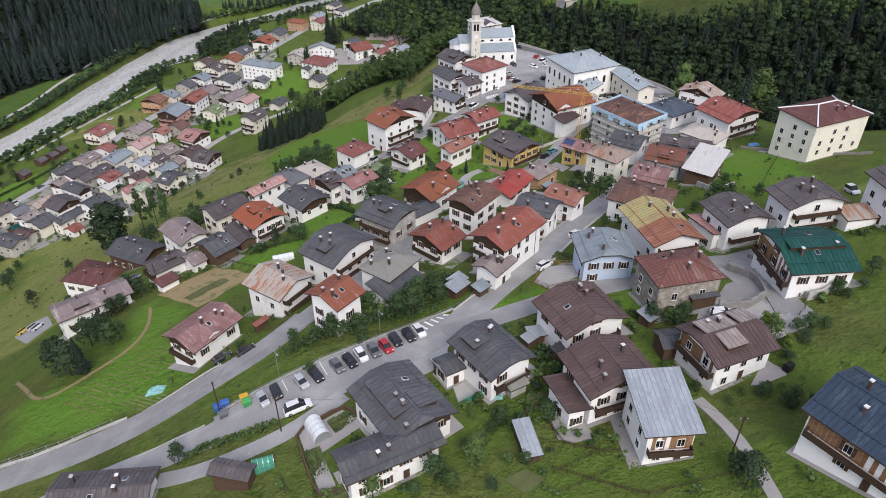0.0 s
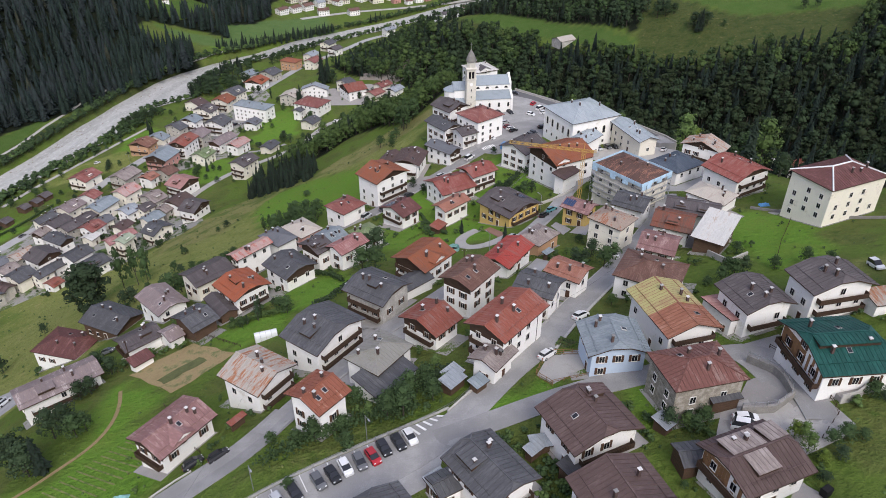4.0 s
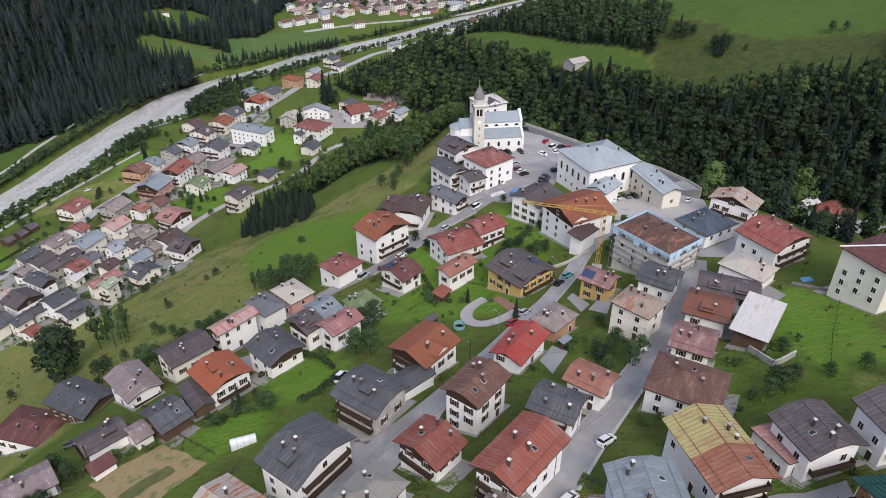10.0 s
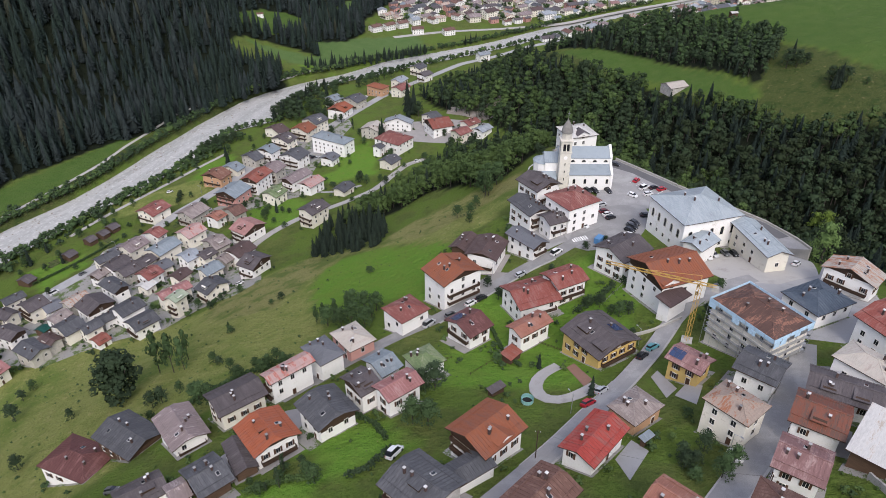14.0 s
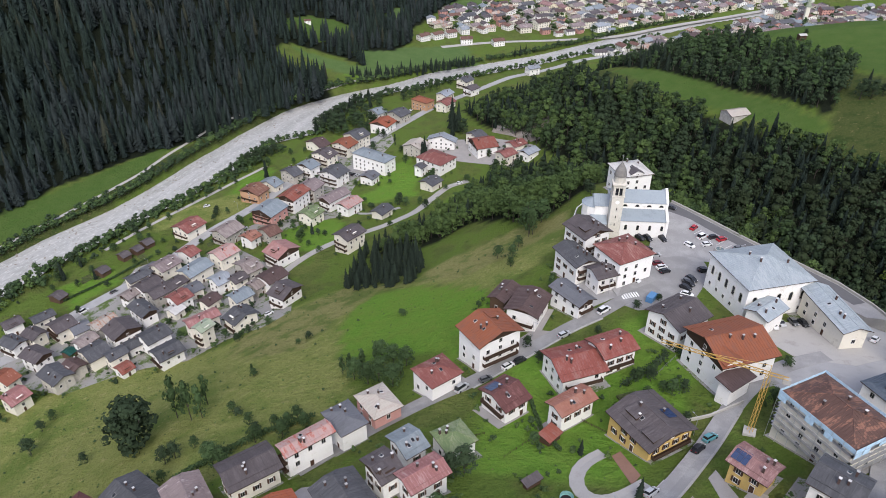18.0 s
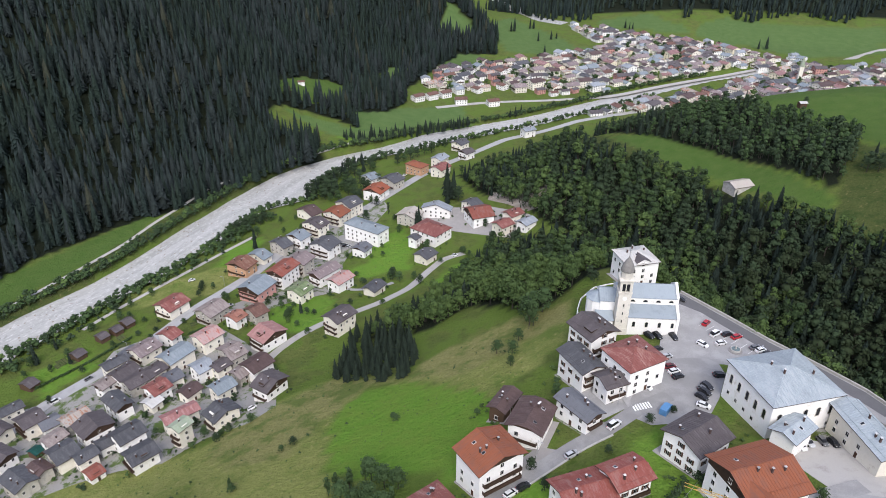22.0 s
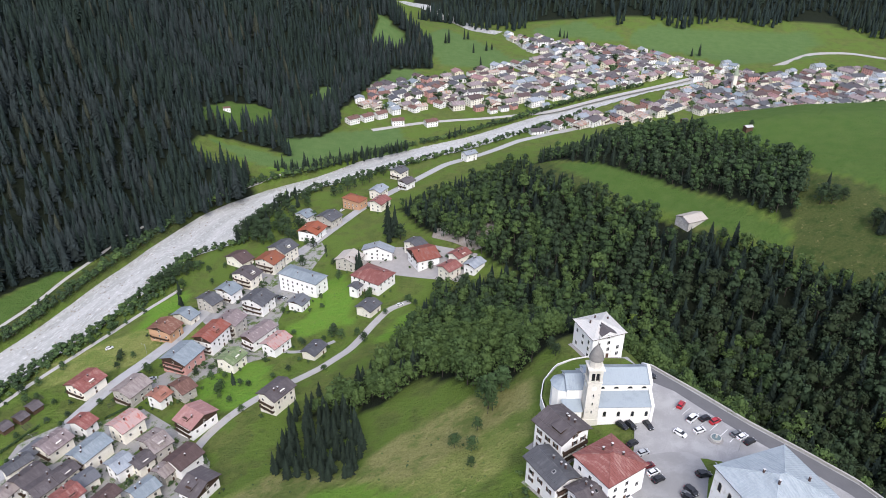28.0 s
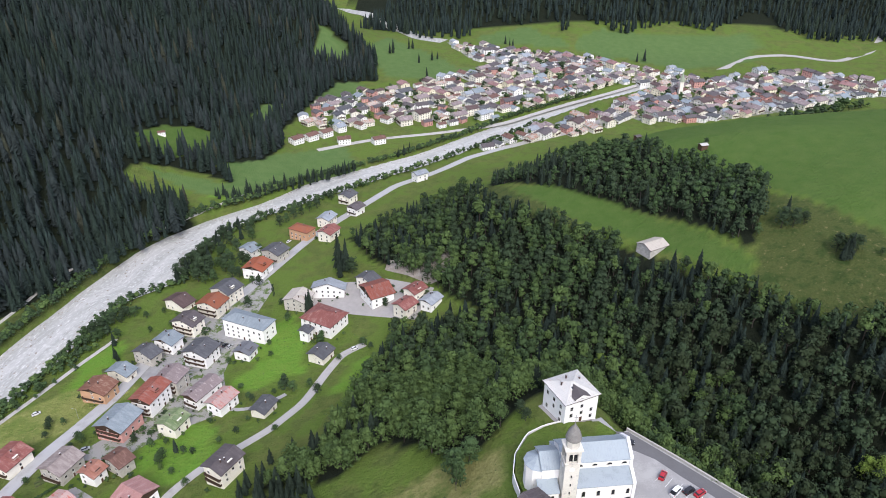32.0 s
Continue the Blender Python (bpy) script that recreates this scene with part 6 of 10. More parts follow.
# ---- river ----
def river_material():
    """Grey-white water: streaks along the flow, foam where it breaks, calmer green-grey pools."""
    m = bpy.data.materials.new("river_flow")
    m.use_nodes = True
    MATS["river_flow"] = m
    N, link = m.node_tree.nodes, m.node_tree.links.new
    bsdf = N["Principled BSDF"]
    bsdf.inputs["Roughness"].default_value = 0.5
    at = N.new("ShaderNodeAttribute")
    at.attribute_name = "flow"

    def grain(stretch, scale, detail):
        mp = N.new("ShaderNodeMapping")
        mp.inputs["Scale"].default_value = stretch
        t = N.new("ShaderNodeTexNoise")
        t.inputs["Scale"].default_value, t.inputs["Detail"].default_value, t.inputs["Roughness"].default_value, t.inputs["Distortion"].default_value = scale, detail, 0.65, 0.6
        link(at.outputs["Vector"], mp.inputs[0])
        link(mp.outputs[0], t.inputs["Vector"])
        return t.outputs["Fac"]

    def mix(fac, lo, hi, a, b):
        r = N.new("ShaderNodeMapRange")
        r.inputs[1].default_value, r.inputs[2].default_value = lo, hi
        link(fac, r.inputs[0])
        q = N.new("ShaderNodeMixRGB")
        link(r.outputs[0], q.inputs[0])
        for k, c in ((1, a), (2, b)):
            if isinstance(c, tuple):
                q.inputs[k].default_value = (*c, 1)
            else:
                link(c, q.inputs[k])
        return q.outputs[0]
    fine = grain((1, 0.35, 1), 0.9, 5)
    out = mix(grain((1, 0.12, 1), 0.12, 4), 0.4, 0.62, (0.32, 0.32, 0.295), (0.43, 0.425, 0.4))
    out = mix(fine, 0.52, 0.68, out, (0.62, 0.615, 0.59))
    out = mix(grain((1, 0.5, 1), 0.35, 5), 0.6, 0.7, out, (0.25, 0.245, 0.22))
    link(out, bsdf.inputs["Base Color"])
    b = N.new("ShaderNodeBump")
    b.inputs["Strength"].default_value, b.inputs["Distance"].default_value = 0.7, 0.3
    link(fine, b.inputs["Height"])
    link(b.outputs[0], bsdf.inputs["Normal"])


river_material()


def build_river():
    ys = np.arange(204, 1040, 5.0)
    w, e = np.interp(ys, BANK_Y, BANK_W), np.interp(ys, BANK_Y, BANK_E)
    n = 9
    mid = np.stack([(w + e) / 2, ys], 1)
    along = np.concatenate([[0], np.cumsum(np.hypot(*np.diff(mid, axis=0).T))])
    t = np.gradient(mid, axis=0)
    t /= np.linalg.norm(t, axis=1)[:, None]
    verts, flow = [], []
    for k in range(len(ys)):
        for j in range(n):
            x = w[k] - 3 + (e[k] - w[k] + 6) * j / (n - 1)
            verts.append((x, ys[k], -56.6 + 0.25 * math.sin(ys[k] * 0.11 + j * 2.1) * (0 < j < n - 1)))
            d = x - mid[k, 0]
            flow.append((d * t[k, 1], along[k] + d * t[k, 0], 0))
    faces = [(k * n + j, k * n + j + 1, (k + 1) * n + j + 1, (k + 1) * n + j) for k in range(len(ys) - 1) for j in range(n - 1)]
    ob = mesh_object("river", verts, faces, ["river_flow"], smooth=True)
    ob.data.attributes.new("flow", "FLOAT_VECTOR", "POINT").data.foreach_set("vector", np.array(flow, np.float32).reshape(-1))
    # boulders and shingle in the shallows
    rng = np.random.default_rng(61)
    v, f = [], []
    for _ in range(800):
        y = rng.uniform(290, 900)
        a, b = np.interp(y, BANK_Y, BANK_W), np.interp(y, BANK_Y, BANK_E)
        side = rng.random()
        u = rng.beta(1.0, 5.0) if side < 0.4 else 1 - rng.beta(1.0, 5.0) if side < 0.8 else rng.uniform(0.1, 0.9)
        x, q = a + (b - a) * u, rng.uniform(0.22, 0.75)
        o = len(v)
        for px, py, pz in ICO:
            g = q * rng.uniform(0.7, 1.2)
            v.append((x + px * g, y + py * g, -56.5 + pz * g * 0.6))
        f += [tuple(o + i for i in t3) for t3 in ICO_FACES]
    tagged(mesh_object("river_boulders", v, f, ["debris"]), "pale boulders and shingle in the shallow river", "boulders", kind="stuff")
    return tagged(ob, "pale milky mountain river with white water", "river", kind="structure")


build_river()

# ---- roads ----
strip("road", [(-190, 10), (-150, 46), (-125, 64), (-105, 74), (-94, 79), (-82, 81.8), (-71.3, 83.2), (-65, 85.1), (-59.1, 87.1), (-50.4, 91.6), (-45, 95.4), (-40, 98.4), (-35.7, 101), (-31.5, 106.5), (-28.5, 113)], 6.2, "asphalt")
strip("road", [(-31.5, 106.5), (-28.5, 113), (-24, 121), (-18, 130), (-12, 142), (-5, 149), (1, 157), (6, 164), (12, 173), (19, 185), (28, 199), (37, 215), (44, 229), (52, 241), (60, 248), (72, 254)], 4.8, "asphalt", lift=0.15)
strip("road", [(-150, 20), (-125, 42), (-100, 58), (-80, 68), (-61, 75), (-51, 77.6), (-45, 78.5), (-39, 80.2), (-31, 82.2), (-21, 86), (-12, 91), (-3, 96), (3, 102), (8, 109), (14, 117), (21, 124), (29, 137), (40, 154), (52, 172), (63, 191), (70, 204), (74, 216)], 6.0, "asphalt")
strip("road", [(0, 99), (3, 100), (8, 102), (12, 103.5), (18, 106), (28, 109.5), (38, 112), (48, 114.5), (56, 118), (62, 116), (63, 106), (62, 96)], 5.0, "asphalt")
strip("road", [(-17, 84.5), (-21, 80.5), (-26, 76), (-31.5, 74.2), (-36, 72.4), (-43, 71.8), (-47, 72.5)], 3.2, "asphalt")
strip("road", [(-60, 196), (-48, 212), (-39, 222), (-31, 230), (-24, 235), (-14, 246), (-5, 255), (3, 263), (11, 269), (20, 279), (29, 286)], 4.8, "asphalt")
strip("road", [(-262, 250), (-235, 290), (-231, 317), (-219, 342), (-212, 357), (-207, 382), (-202, 406), (-196, 421), (-188, 445), (-182, 480), (-172, 503), (-160, 520), (-149, 542), (-138, 568), (-124, 608), (-106, 647), (-89, 682), (-69, 718), (-42, 744), (-7, 786), (32, 816)], 7.0, "asphalt_pale", lift=0.3)
strip("road", [(-140, 345), (-138, 363), (-132, 378), (-123, 391), (-111, 401), (-100, 413), (-90, 432), (-84, 454), (-77, 474), (-66, 482)], 4.5, "gravel_lot")
plate("car_park", [(57, 262), (62, 272), (76, 270), (88, 290), (98, 284), (92, 258), (78, 250), (64, 252)], "gravel_lot", tag="pale gravel yard beside the school", category="yard")
plate("yard", [(52, 243), (64, 252.5), (78, 250.5), (92, 258), (99, 272), (106, 262), (103, 240), (93, 224), (84, 216), (73, 219), (71, 232), (58, 236)], "asphalt_pale", lift=0.08, tag="pale worn paving round the building site", category="yard")

# ---- church ----
def part(name, v, f, mat, parent, label="", smooth=False):
    ob = mesh_object(name, v, f, [mat], parent=parent, smooth=smooth)
    return tagged(ob, label) if label else ob


def prism(v, f, ring, z0, z1, r1=None):
    """A prism or frustum over a ring of (x, y)."""
    n, k = len(ring), len(v)
    cx, cy = sum(p[0] for p in ring) / n, sum(p[1] for p in ring) / n
    q = 1.0 if r1 is None else r1
    v += [(x, y, z0) for x, y in ring] + [(cx + (x - cx) * q, cy + (y - cy) * q, z1) for x, y in ring]
    f += [(k + i, k + (i + 1) % n, k + n + (i + 1) % n, k + n + i) for i in range(n)]
    f += [tuple(range(k + n - 1, k - 1, -1)), tuple(range(k + n, k + 2 * n))]


def ring(cx, cy, r, n, turn=0.0):
    return [(cx + r * math.cos(turn + i * math.tau / n), cy + r * math.sin(turn + i * math.tau / n)) for i in range(n)]


def arch_window(w, h):
    """A sunk round-headed window that faces -y, in one piece."""
    key = ("arch", w, h)
    if key not in SHARED:
        pts = [(-w / 2, 0), (w / 2, 0)] + [(w / 2 * math.cos(t), h - w / 2 + w / 2 * math.sin(t)) for t in np.linspace(0, math.pi, 9)]
        big = [(x * 1.25, (z - h / 2) * 1.12 + h / 2) for x, z in pts]
        n = len(pts)
        v = [(x, -0.14, z) for x, z in big] + [(x, -0.14, z) for x, z in pts] + [(x, -0.03, z) for x, z in pts] + [(x, 0.05, z) for x, z in big]
        f = [(k * n + i, k * n + (i + 1) % n, (k + 1) * n + (i + 1) % n, (k + 1) * n + i) for k in (0, 1) for i in range(n)]
        f += [tuple(2 * n + i for i in range(n))] + [(i, 3 * n + i, 3 * n + (i + 1) % n, (i + 1) % n) for i in range(n)]
        me = bpy.data.meshes.new("arched_window")
        me.from_pydata(v, [], f)
        me.materials.append(MATS["stone_pale"])
        me.materials.append(MATS["window_glass"])
        me.polygons[2 * n].material_index = 1
        SHARED[key] = me
    return SHARED[key]


def gable_block(name, root, x0, x1, y0, y1, z0, eave, peak, wall, roof, over=0.35, label=""):
    ym = (y0 + y1) / 2
    v = [(x0, y0, z0), (x1, y0, z0), (x1, y1, z0), (x0, y1, z0), (x0, y0, eave), (x1, y0, eave), (x1, y1, eave), (x0, y1, eave), (x0, ym, peak), (x1, ym, peak)]
    f = [(0, 3, 2, 1), (0, 1, 5, 4), (2, 3, 7, 6), (1, 2, 6, 9, 5), (3, 0, 4, 8, 7), (4, 5, 9, 8), (6, 7, 8, 9)]
    w = part(name, v, f, wall, root, label)
    s = (peak - eave) / (ym - y0)
    for sgn, ye in ((-1, y0 - over), (1, y1 + over)):
        q = [(x0 - over, ye, eave - over * s + .2), (x1 + over * 0, ye, eave - over * s + .2), (x1, ym, peak + .2), (x0 - over, ym, peak + .2)]
        sv, sf = slab(q if sgn < 0 else q[::-1], 0.18)
        r = part("roof_slope", sv, sf, roof, w)
        v2, f2 = [], []
        for xx in np.arange(x0, x1, 0.8):
            a, b = (xx, ye, eave - over * s + .2), (xx, ym, peak + .2)
            k = len(v2)
            v2 += [(xx - .03, ye, a[2]), (xx + .03, ye, a[2]), (xx + .03, ye, a[2] + .06), (xx - .03, ye, a[2] + .06), (xx - .03, ym, b[2]), (xx + .03, ym, b[2]), (xx + .03, ym, b[2] + .06), (xx - .03, ym, b[2] + .06)]
            f2 += [(k + 3, k + 2, k + 6, k + 7), (k, k + 3, k + 7, k + 4), (k + 1, k + 5, k + 6, k + 2), (k, k + 1, k + 2, k + 3)]
        tagged(part("standing_seam", v2, f2, roof, r), kind="stuff")
    return w


LOT = 32.2


def church(x, y, turn):
    root = tagged(new("church"), "white village church with pale blue roofs and stone belfry", "church")
    root.location, root.rotation_euler = (x, y, LOT), (0, 0, radians(turn))
    nave = gable_block("nave", root, -10, 10, -4.6, 4.6, -3, 11.6, 14.3, "wall_white", "churchroof")
    for s in (-1, 1):
        x0 = -6.4 if s < 0 else -10
        ya, yb = s * 9.0, s * 4.6
        v = [(x0, ya, -3), (10, ya, -3), (10, yb, -3), (x0, yb, -3), (x0, ya, 6.5), (10, ya, 6.5), (10, yb, 8.8), (x0, yb, 8.8)]
        f = [(0, 3, 2, 1), (4, 5, 6, 7), (0, 1, 5, 4), (1, 2, 6, 5), (2, 3, 7, 6), (3, 0, 4, 7)]
        aisle = part("aisle", v, f if s < 0 else [q[::-1] for q in f], "wall_white", root)
        q = [(x0 - .2, ya + s * .4, 6.5), (10, ya + s * .4, 6.5), (10, yb, 9.0), (x0 - .2, yb, 9.0)]
        sv, sf = slab(q if s < 0 else q[::-1], 0.16)
        part("aisle_roof", sv, sf, "churchroof", aisle)
        for i in range(4):
            piece("arched_window", arch_window(0.9, 2.0), aisle, -4.4 + i * 4.3, ya, 2.6, 0 if s < 0 else math.pi)
            piece("lunette", arch_window(1.5, 0.9), nave, -4.8 + i * 4.3, s * 4.6, 9.8, 0 if s < 0 else math.pi)
    # facade, a little proud, with raised gable
    v = [(9.6, -9.4, -3), (9.6, 9.4, -3), (9.6, 9.4, 7.0), (9.6, 4.9, 9.6), (9.6, 4.9, 12.2), (9.6, 0, 15.4), (9.6, -4.9, 12.2), (9.6, -4.9, 9.6), (9.6, -9.4, 7.0)]
    n = len(v)
    v += [(10.5, p[1], p[2]) for p in v]
    f = [tuple(range(n - 1, -1, -1)), tuple(range(n, 2 * n))] + [(i, (i + 1) % n, n + (i + 1) % n, n + i) for i in range(n)]
    fac = part("facade", v, f, "wall_white", root)
    v, f = [], []
    box(v, f, 10.45, 10.6, -1.1, 1.1, 0, 3.4)
    part("church_door", v, f, "shutter_wood", fac)
    # presbytery and apse
    gable_block("presbytery", root, -15.5, -10.02, -4.4, 4.4, -3, 9.6, 12.0, "wall_white", "churchroof")
    v, f = [], []
    prism(v, f, ring(-15.6, 0, 4.0, 10, math.pi / 10), -3, 8.6)
    apse = part("apse", v, f, "wall_white", root)
    v, f = [], []
    prism(v, f, ring(-15.6, 0, 4.4, 10, math.pi / 10), 8.6, 10.8, 0.05)
    part("apse_roof", v, f, "churchroof", apse)
    v, f = [], []
    box(v, f, -16.8, -11.2, -8.2, -4.4, -3, 4.2)
    sac = part("sacristy", v, f, "wall_white", root)
    sv, sf = slab([(-17.1, -8.6, 4.2), (-11, -8.6, 4.2), (-11, -4.4, 5.8), (-17.1, -4.4, 5.8)], .16)
    part("sacristy_roof", sv, sf, "churchroof", sac)
    for i in range(2):
        piece("arched_window", arch_window(0.8, 1.6), sac, -15.4 + i * 2.4, -8.2, 1.4)
    # bell tower
    tw = piece("bell_tower", None, root, -8.6, -6.9, 0)
    v, f = [], []
    prism(v, f, [(-2.3, -2.3), (2.3, -2.3), (2.3, 2.3), (-2.3, 2.3)], -3, 1.5)
    part("plinth", v, f, "stone_pale", tw)
    v, f = [], []
    prism(v, f, [(-2.1, -2.1), (2.1, -2.1), (2.1, 2.1), (-2.1, 2.1)], 1.5, 15.6)
    part("shaft", v, f, "stone_pale", tw)
    for z, r in ((15.6, 2.35), (20.4, 2.5)):
        v, f = [], []
        prism(v, f, [(-r, -r), (r, -r), (r, r), (-r, r)], z, z + .4)
        part("cornice", v, f, "stone_pale", tw)
    v, f = [], []
    prism(v, f, [(-1.3, -1.3), (1.3, -1.3), (1.3, 1.3), (-1.3, 1.3)], 16.0, 20.4)
    part("bell_chamber", v, f, "window_glass", tw)
    for sx in (-1, 1):
        for sy in (-1, 1):
            v, f = [], []
            box(v, f, min(sx * 1.25, sx * 2.1), max(sx * 1.25, sx * 2.1), min(sy * 1.25, sy * 2.1), max(sy * 1.25, sy * 2.1), 16.0, 20.4)
            part("corner_pier", v, f, "stone_pale", tw)
    for r in range(4):
        v, f = [], []
        box(v, f, -1.25, 1.25, -2.05, -1.6, 19.2, 20.4)
        o = part("lintel", v, f, "stone_pale", tw)
        o.rotation_euler = (0, 0, r * math.pi / 2)
        v, f = [], []
        prism(v, f, ring(0, -1.85, .17, 8), 16.0, 19.2)
        o = part("colonnette", v, f, "stone_pale", tw)
        o.rotation_euler = (0, 0, r * math.pi / 2)
        v, f = [], []
        prism(v, f, ring(0, 0, .75, 16), 0, .05)
        o = part("clock_face", [(p[0], -2.1 - p[2], p[1] + 13.6) for p in v], [q[::-1] for q in f], "wall_white", tw)
        o.rotation_euler = (0, 0, r * math.pi / 2)
    v, f = [], []
    prism(v, f, ring(0, 0, 1.95, 8, math.pi / 8), 20.8, 23.4)
    part("drum", v, f, "stone_pale", tw)
    v, f, prof = [], [], [(2.2, 23.4), (2.25, 23.7), (2.05, 24.6), (1.75, 25.6), (1.3, 26.6), (0.75, 27.5), (0.3, 28.2), (0.12, 28.8), (0.06, 29.6)]
    for r, z in prof:
        v += [(px, py, z) for px, py in ring(0, 0, r, 16)]
    f = [(k * 16 + i, k * 16 + (i + 1) % 16, (k + 1) * 16 + (i + 1) % 16, (k + 1) * 16 + i) for k in range(len(prof) - 1) for i in range(16)]
    part("dome", v, f, "retaining_stone", tw, "weathered grey dome", smooth=True)
    v, f = [], []
    box(v, f, -.06, .06, -.06, .06, 29.4, 31.6)
    cross = part("finial", v, f, "steel", tw)
    v, f = [], []
    box(v, f, -.45, .45, -.05, .05, 30.7, 30.82)
    part("cross_arm", v, f, "steel", cross)
    for i in range(3):
        piece("slit_window", arch_window(0.35, 1.1), tw, 0, -2.1, 4 + i * 3.2)
    return root


church(22.5, 327.2, 7.4)


def wall_along(name, points, height, thick, mat, label, top=None, base=None, category="wall", kind="structure", cap=None, sink=1.5):
    """A wall along points of the plan; its top is level where top is given, or follows the ground."""
    p = np.array(points, float)
    d = np.concatenate([[0], np.cumsum(np.hypot(*np.diff(p, axis=0).T))])
    s = np.linspace(0, d[-1], max(2, int(d[-1] / 2.5) + 1))
    q = np.stack([np.interp(s, d, p[:, 0]), np.interp(s, d, p[:, 1])], 1)
    t = np.gradient(q, axis=0)
    t /= np.linalg.norm(t, axis=1)[:, None]
    n = np.stack([-t[:, 1], t[:, 0]], 1) * thick / 2
    v = []
    for k in range(len(q)):
        g = float(ground_z(*q[k]))
        zt = (g if top is None else top) + height
        zb = min(g - sink, zt - height - 0.3) if base is None else base
        for a, z in ((q[k] - n[k], zb), (q[k] - n[k], zt), (q[k] + n[k], zt), (q[k] + n[k], zb)):
            v.append((a[0], a[1], z))
    f = [(4 * k + j, 4 * k + j + 1, 4 * k + 4 + j + 1, 4 * k + 4 + j) for k in range(len(q) - 1) for j in range(3)]
    f += [(0, 3, 2, 1), (len(v) - 4, len(v) - 3, len(v) - 2, len(v) - 1)]
    return tagged(mesh_object(name, v, f, [mat]), label, category, kind=kind)


def fence(points, height=1.0, gap=2.2, mat="timber", rails=2, label="low wooden garden fence on thin posts", category="fence"):
    p = np.array(points, float)
    d = np.concatenate([[0], np.cumsum(np.hypot(*np.diff(p, axis=0).T))])
    s = np.linspace(0, d[-1], max(2, int(d[-1] / gap) + 1))
    q = np.stack([np.interp(s, d, p[:, 0]), np.interp(s, d, p[:, 1])], 1)
    z = ground_z(q[:, 0], q[:, 1])
    root = tagged(new("fence"), label, category)
    root.location = (q[0, 0], q[0, 1], z[0])
    v, f = [], []
    box(v, f, -.05, .05, -.05, .05, -.4, height)
    key = ("post", height, mat)
    if key not in SHARED:
        me = bpy.data.meshes.new("post")
        me.from_pydata(v, [], f)
        me.materials.append(MATS[mat])
        SHARED[key] = me
    for k in range(len(q)):
        piece("post", SHARED[key], root, q[k, 0] - q[0, 0], q[k, 1] - q[0, 1], z[k] - z[0])
    for r in range(rails):
        h = height * (0.92 - 0.42 * r)
        v = []
        for k in range(len(q)):
            a = (q[k, 0] - q[0, 0], q[k, 1] - q[0, 1], z[k] - z[0] + h)
            v += [(a[0] - .02, a[1] - .02, a[2] - .05), (a[0] + .02, a[1] + .02, a[2] - .05), (a[0] + .02, a[1] + .02, a[2] + .05), (a[0] - .02, a[1] - .02, a[2] + .05)]
        f = [(4 * k + j, 4 * k + (j + 1) % 4, 4 * k + 4 + (j + 1) % 4, 4 * k + 4 + j) for k in range(len(q) - 1) for j in range(4)]
        mesh_object("rail", v, f, [mat], parent=root)
    return root


wall_along("retaining_wall", [(38, 347.5), (52, 334.5), (64, 322.5), (77, 311.5), (88, 301.5), (96, 290.5), (99, 284)], 0.9, 0.5, "concrete_wall", "long grey retaining wall with parapet round the car park", top=LOT, base=20.0)
wall_along("churchyard_wall", [(18, 352), (12, 350), (6, 346), (1.5, 337), (0.5, 329), (2, 322)], 0.8, 0.3, "wall_white", "low white churchyard wall", top=30.5, base=20)
plate("churchyard", [(17, 351), (12, 349), (6.5, 345), (2, 337), (1, 329), (3, 322), (8, 318), (14, 317), (34, 320), (36, 346), (30, 352)], "meadow", tag="grass churchyard round the apse", category="churchyard", flat=31.4, lift=0.0, depth=9)

# tall arched windows of the school, over a row of small ones
for _s, _half, _out, _t in ((-1, 11.0, 10.13, 0.0), (1, 11.0, 10.13, math.pi), (-1, 10.1, 10.88, -math.pi / 2), (1, 10.1, 10.88, math.pi / 2)):
    for _k in range(5):
        _u = (_k - 2) * _half * 0.37
        for _w, _z in ((arch_window(1.2, 3.0), 6.2), (window_mesh(0.9, 1.1, "plain"), 2.2)):
            if (_k + (_z > 5)) % 5 == 0 and _z < 5:
                continue
            _x, _y = (-math.sin(_t) * -_out if abs(math.sin(_t)) > .5 else _u), (-math.cos(_t) * _out if abs(math.cos(_t)) > .5 else _u)
            piece("arched_window" if _z > 5 else "window", _w, school, _x, _y, _z, _t)
strip("road", [(41, 340), (36, 348), (30, 356)], 5.0, "asphalt_pale", lift=0.2, tag="asphalt lane from the car park to the parsonage")

# ---- cars ----
def loft(sections):
    """A skin over cross sections with the same number of points, closed at both ends."""
    n = len(sections[0])
    v = [p for s in sections for p in s]
    f = [(k * n + i, k * n + (i + 1) % n, (k + 1) * n + (i + 1) % n, (k + 1) * n + i) for k in range(len(sections) - 1) for i in range(n)]
    f += [tuple(range(n - 1, -1, -1)), tuple(range((len(sections) - 1) * n, len(sections) * n))]
    return v, f


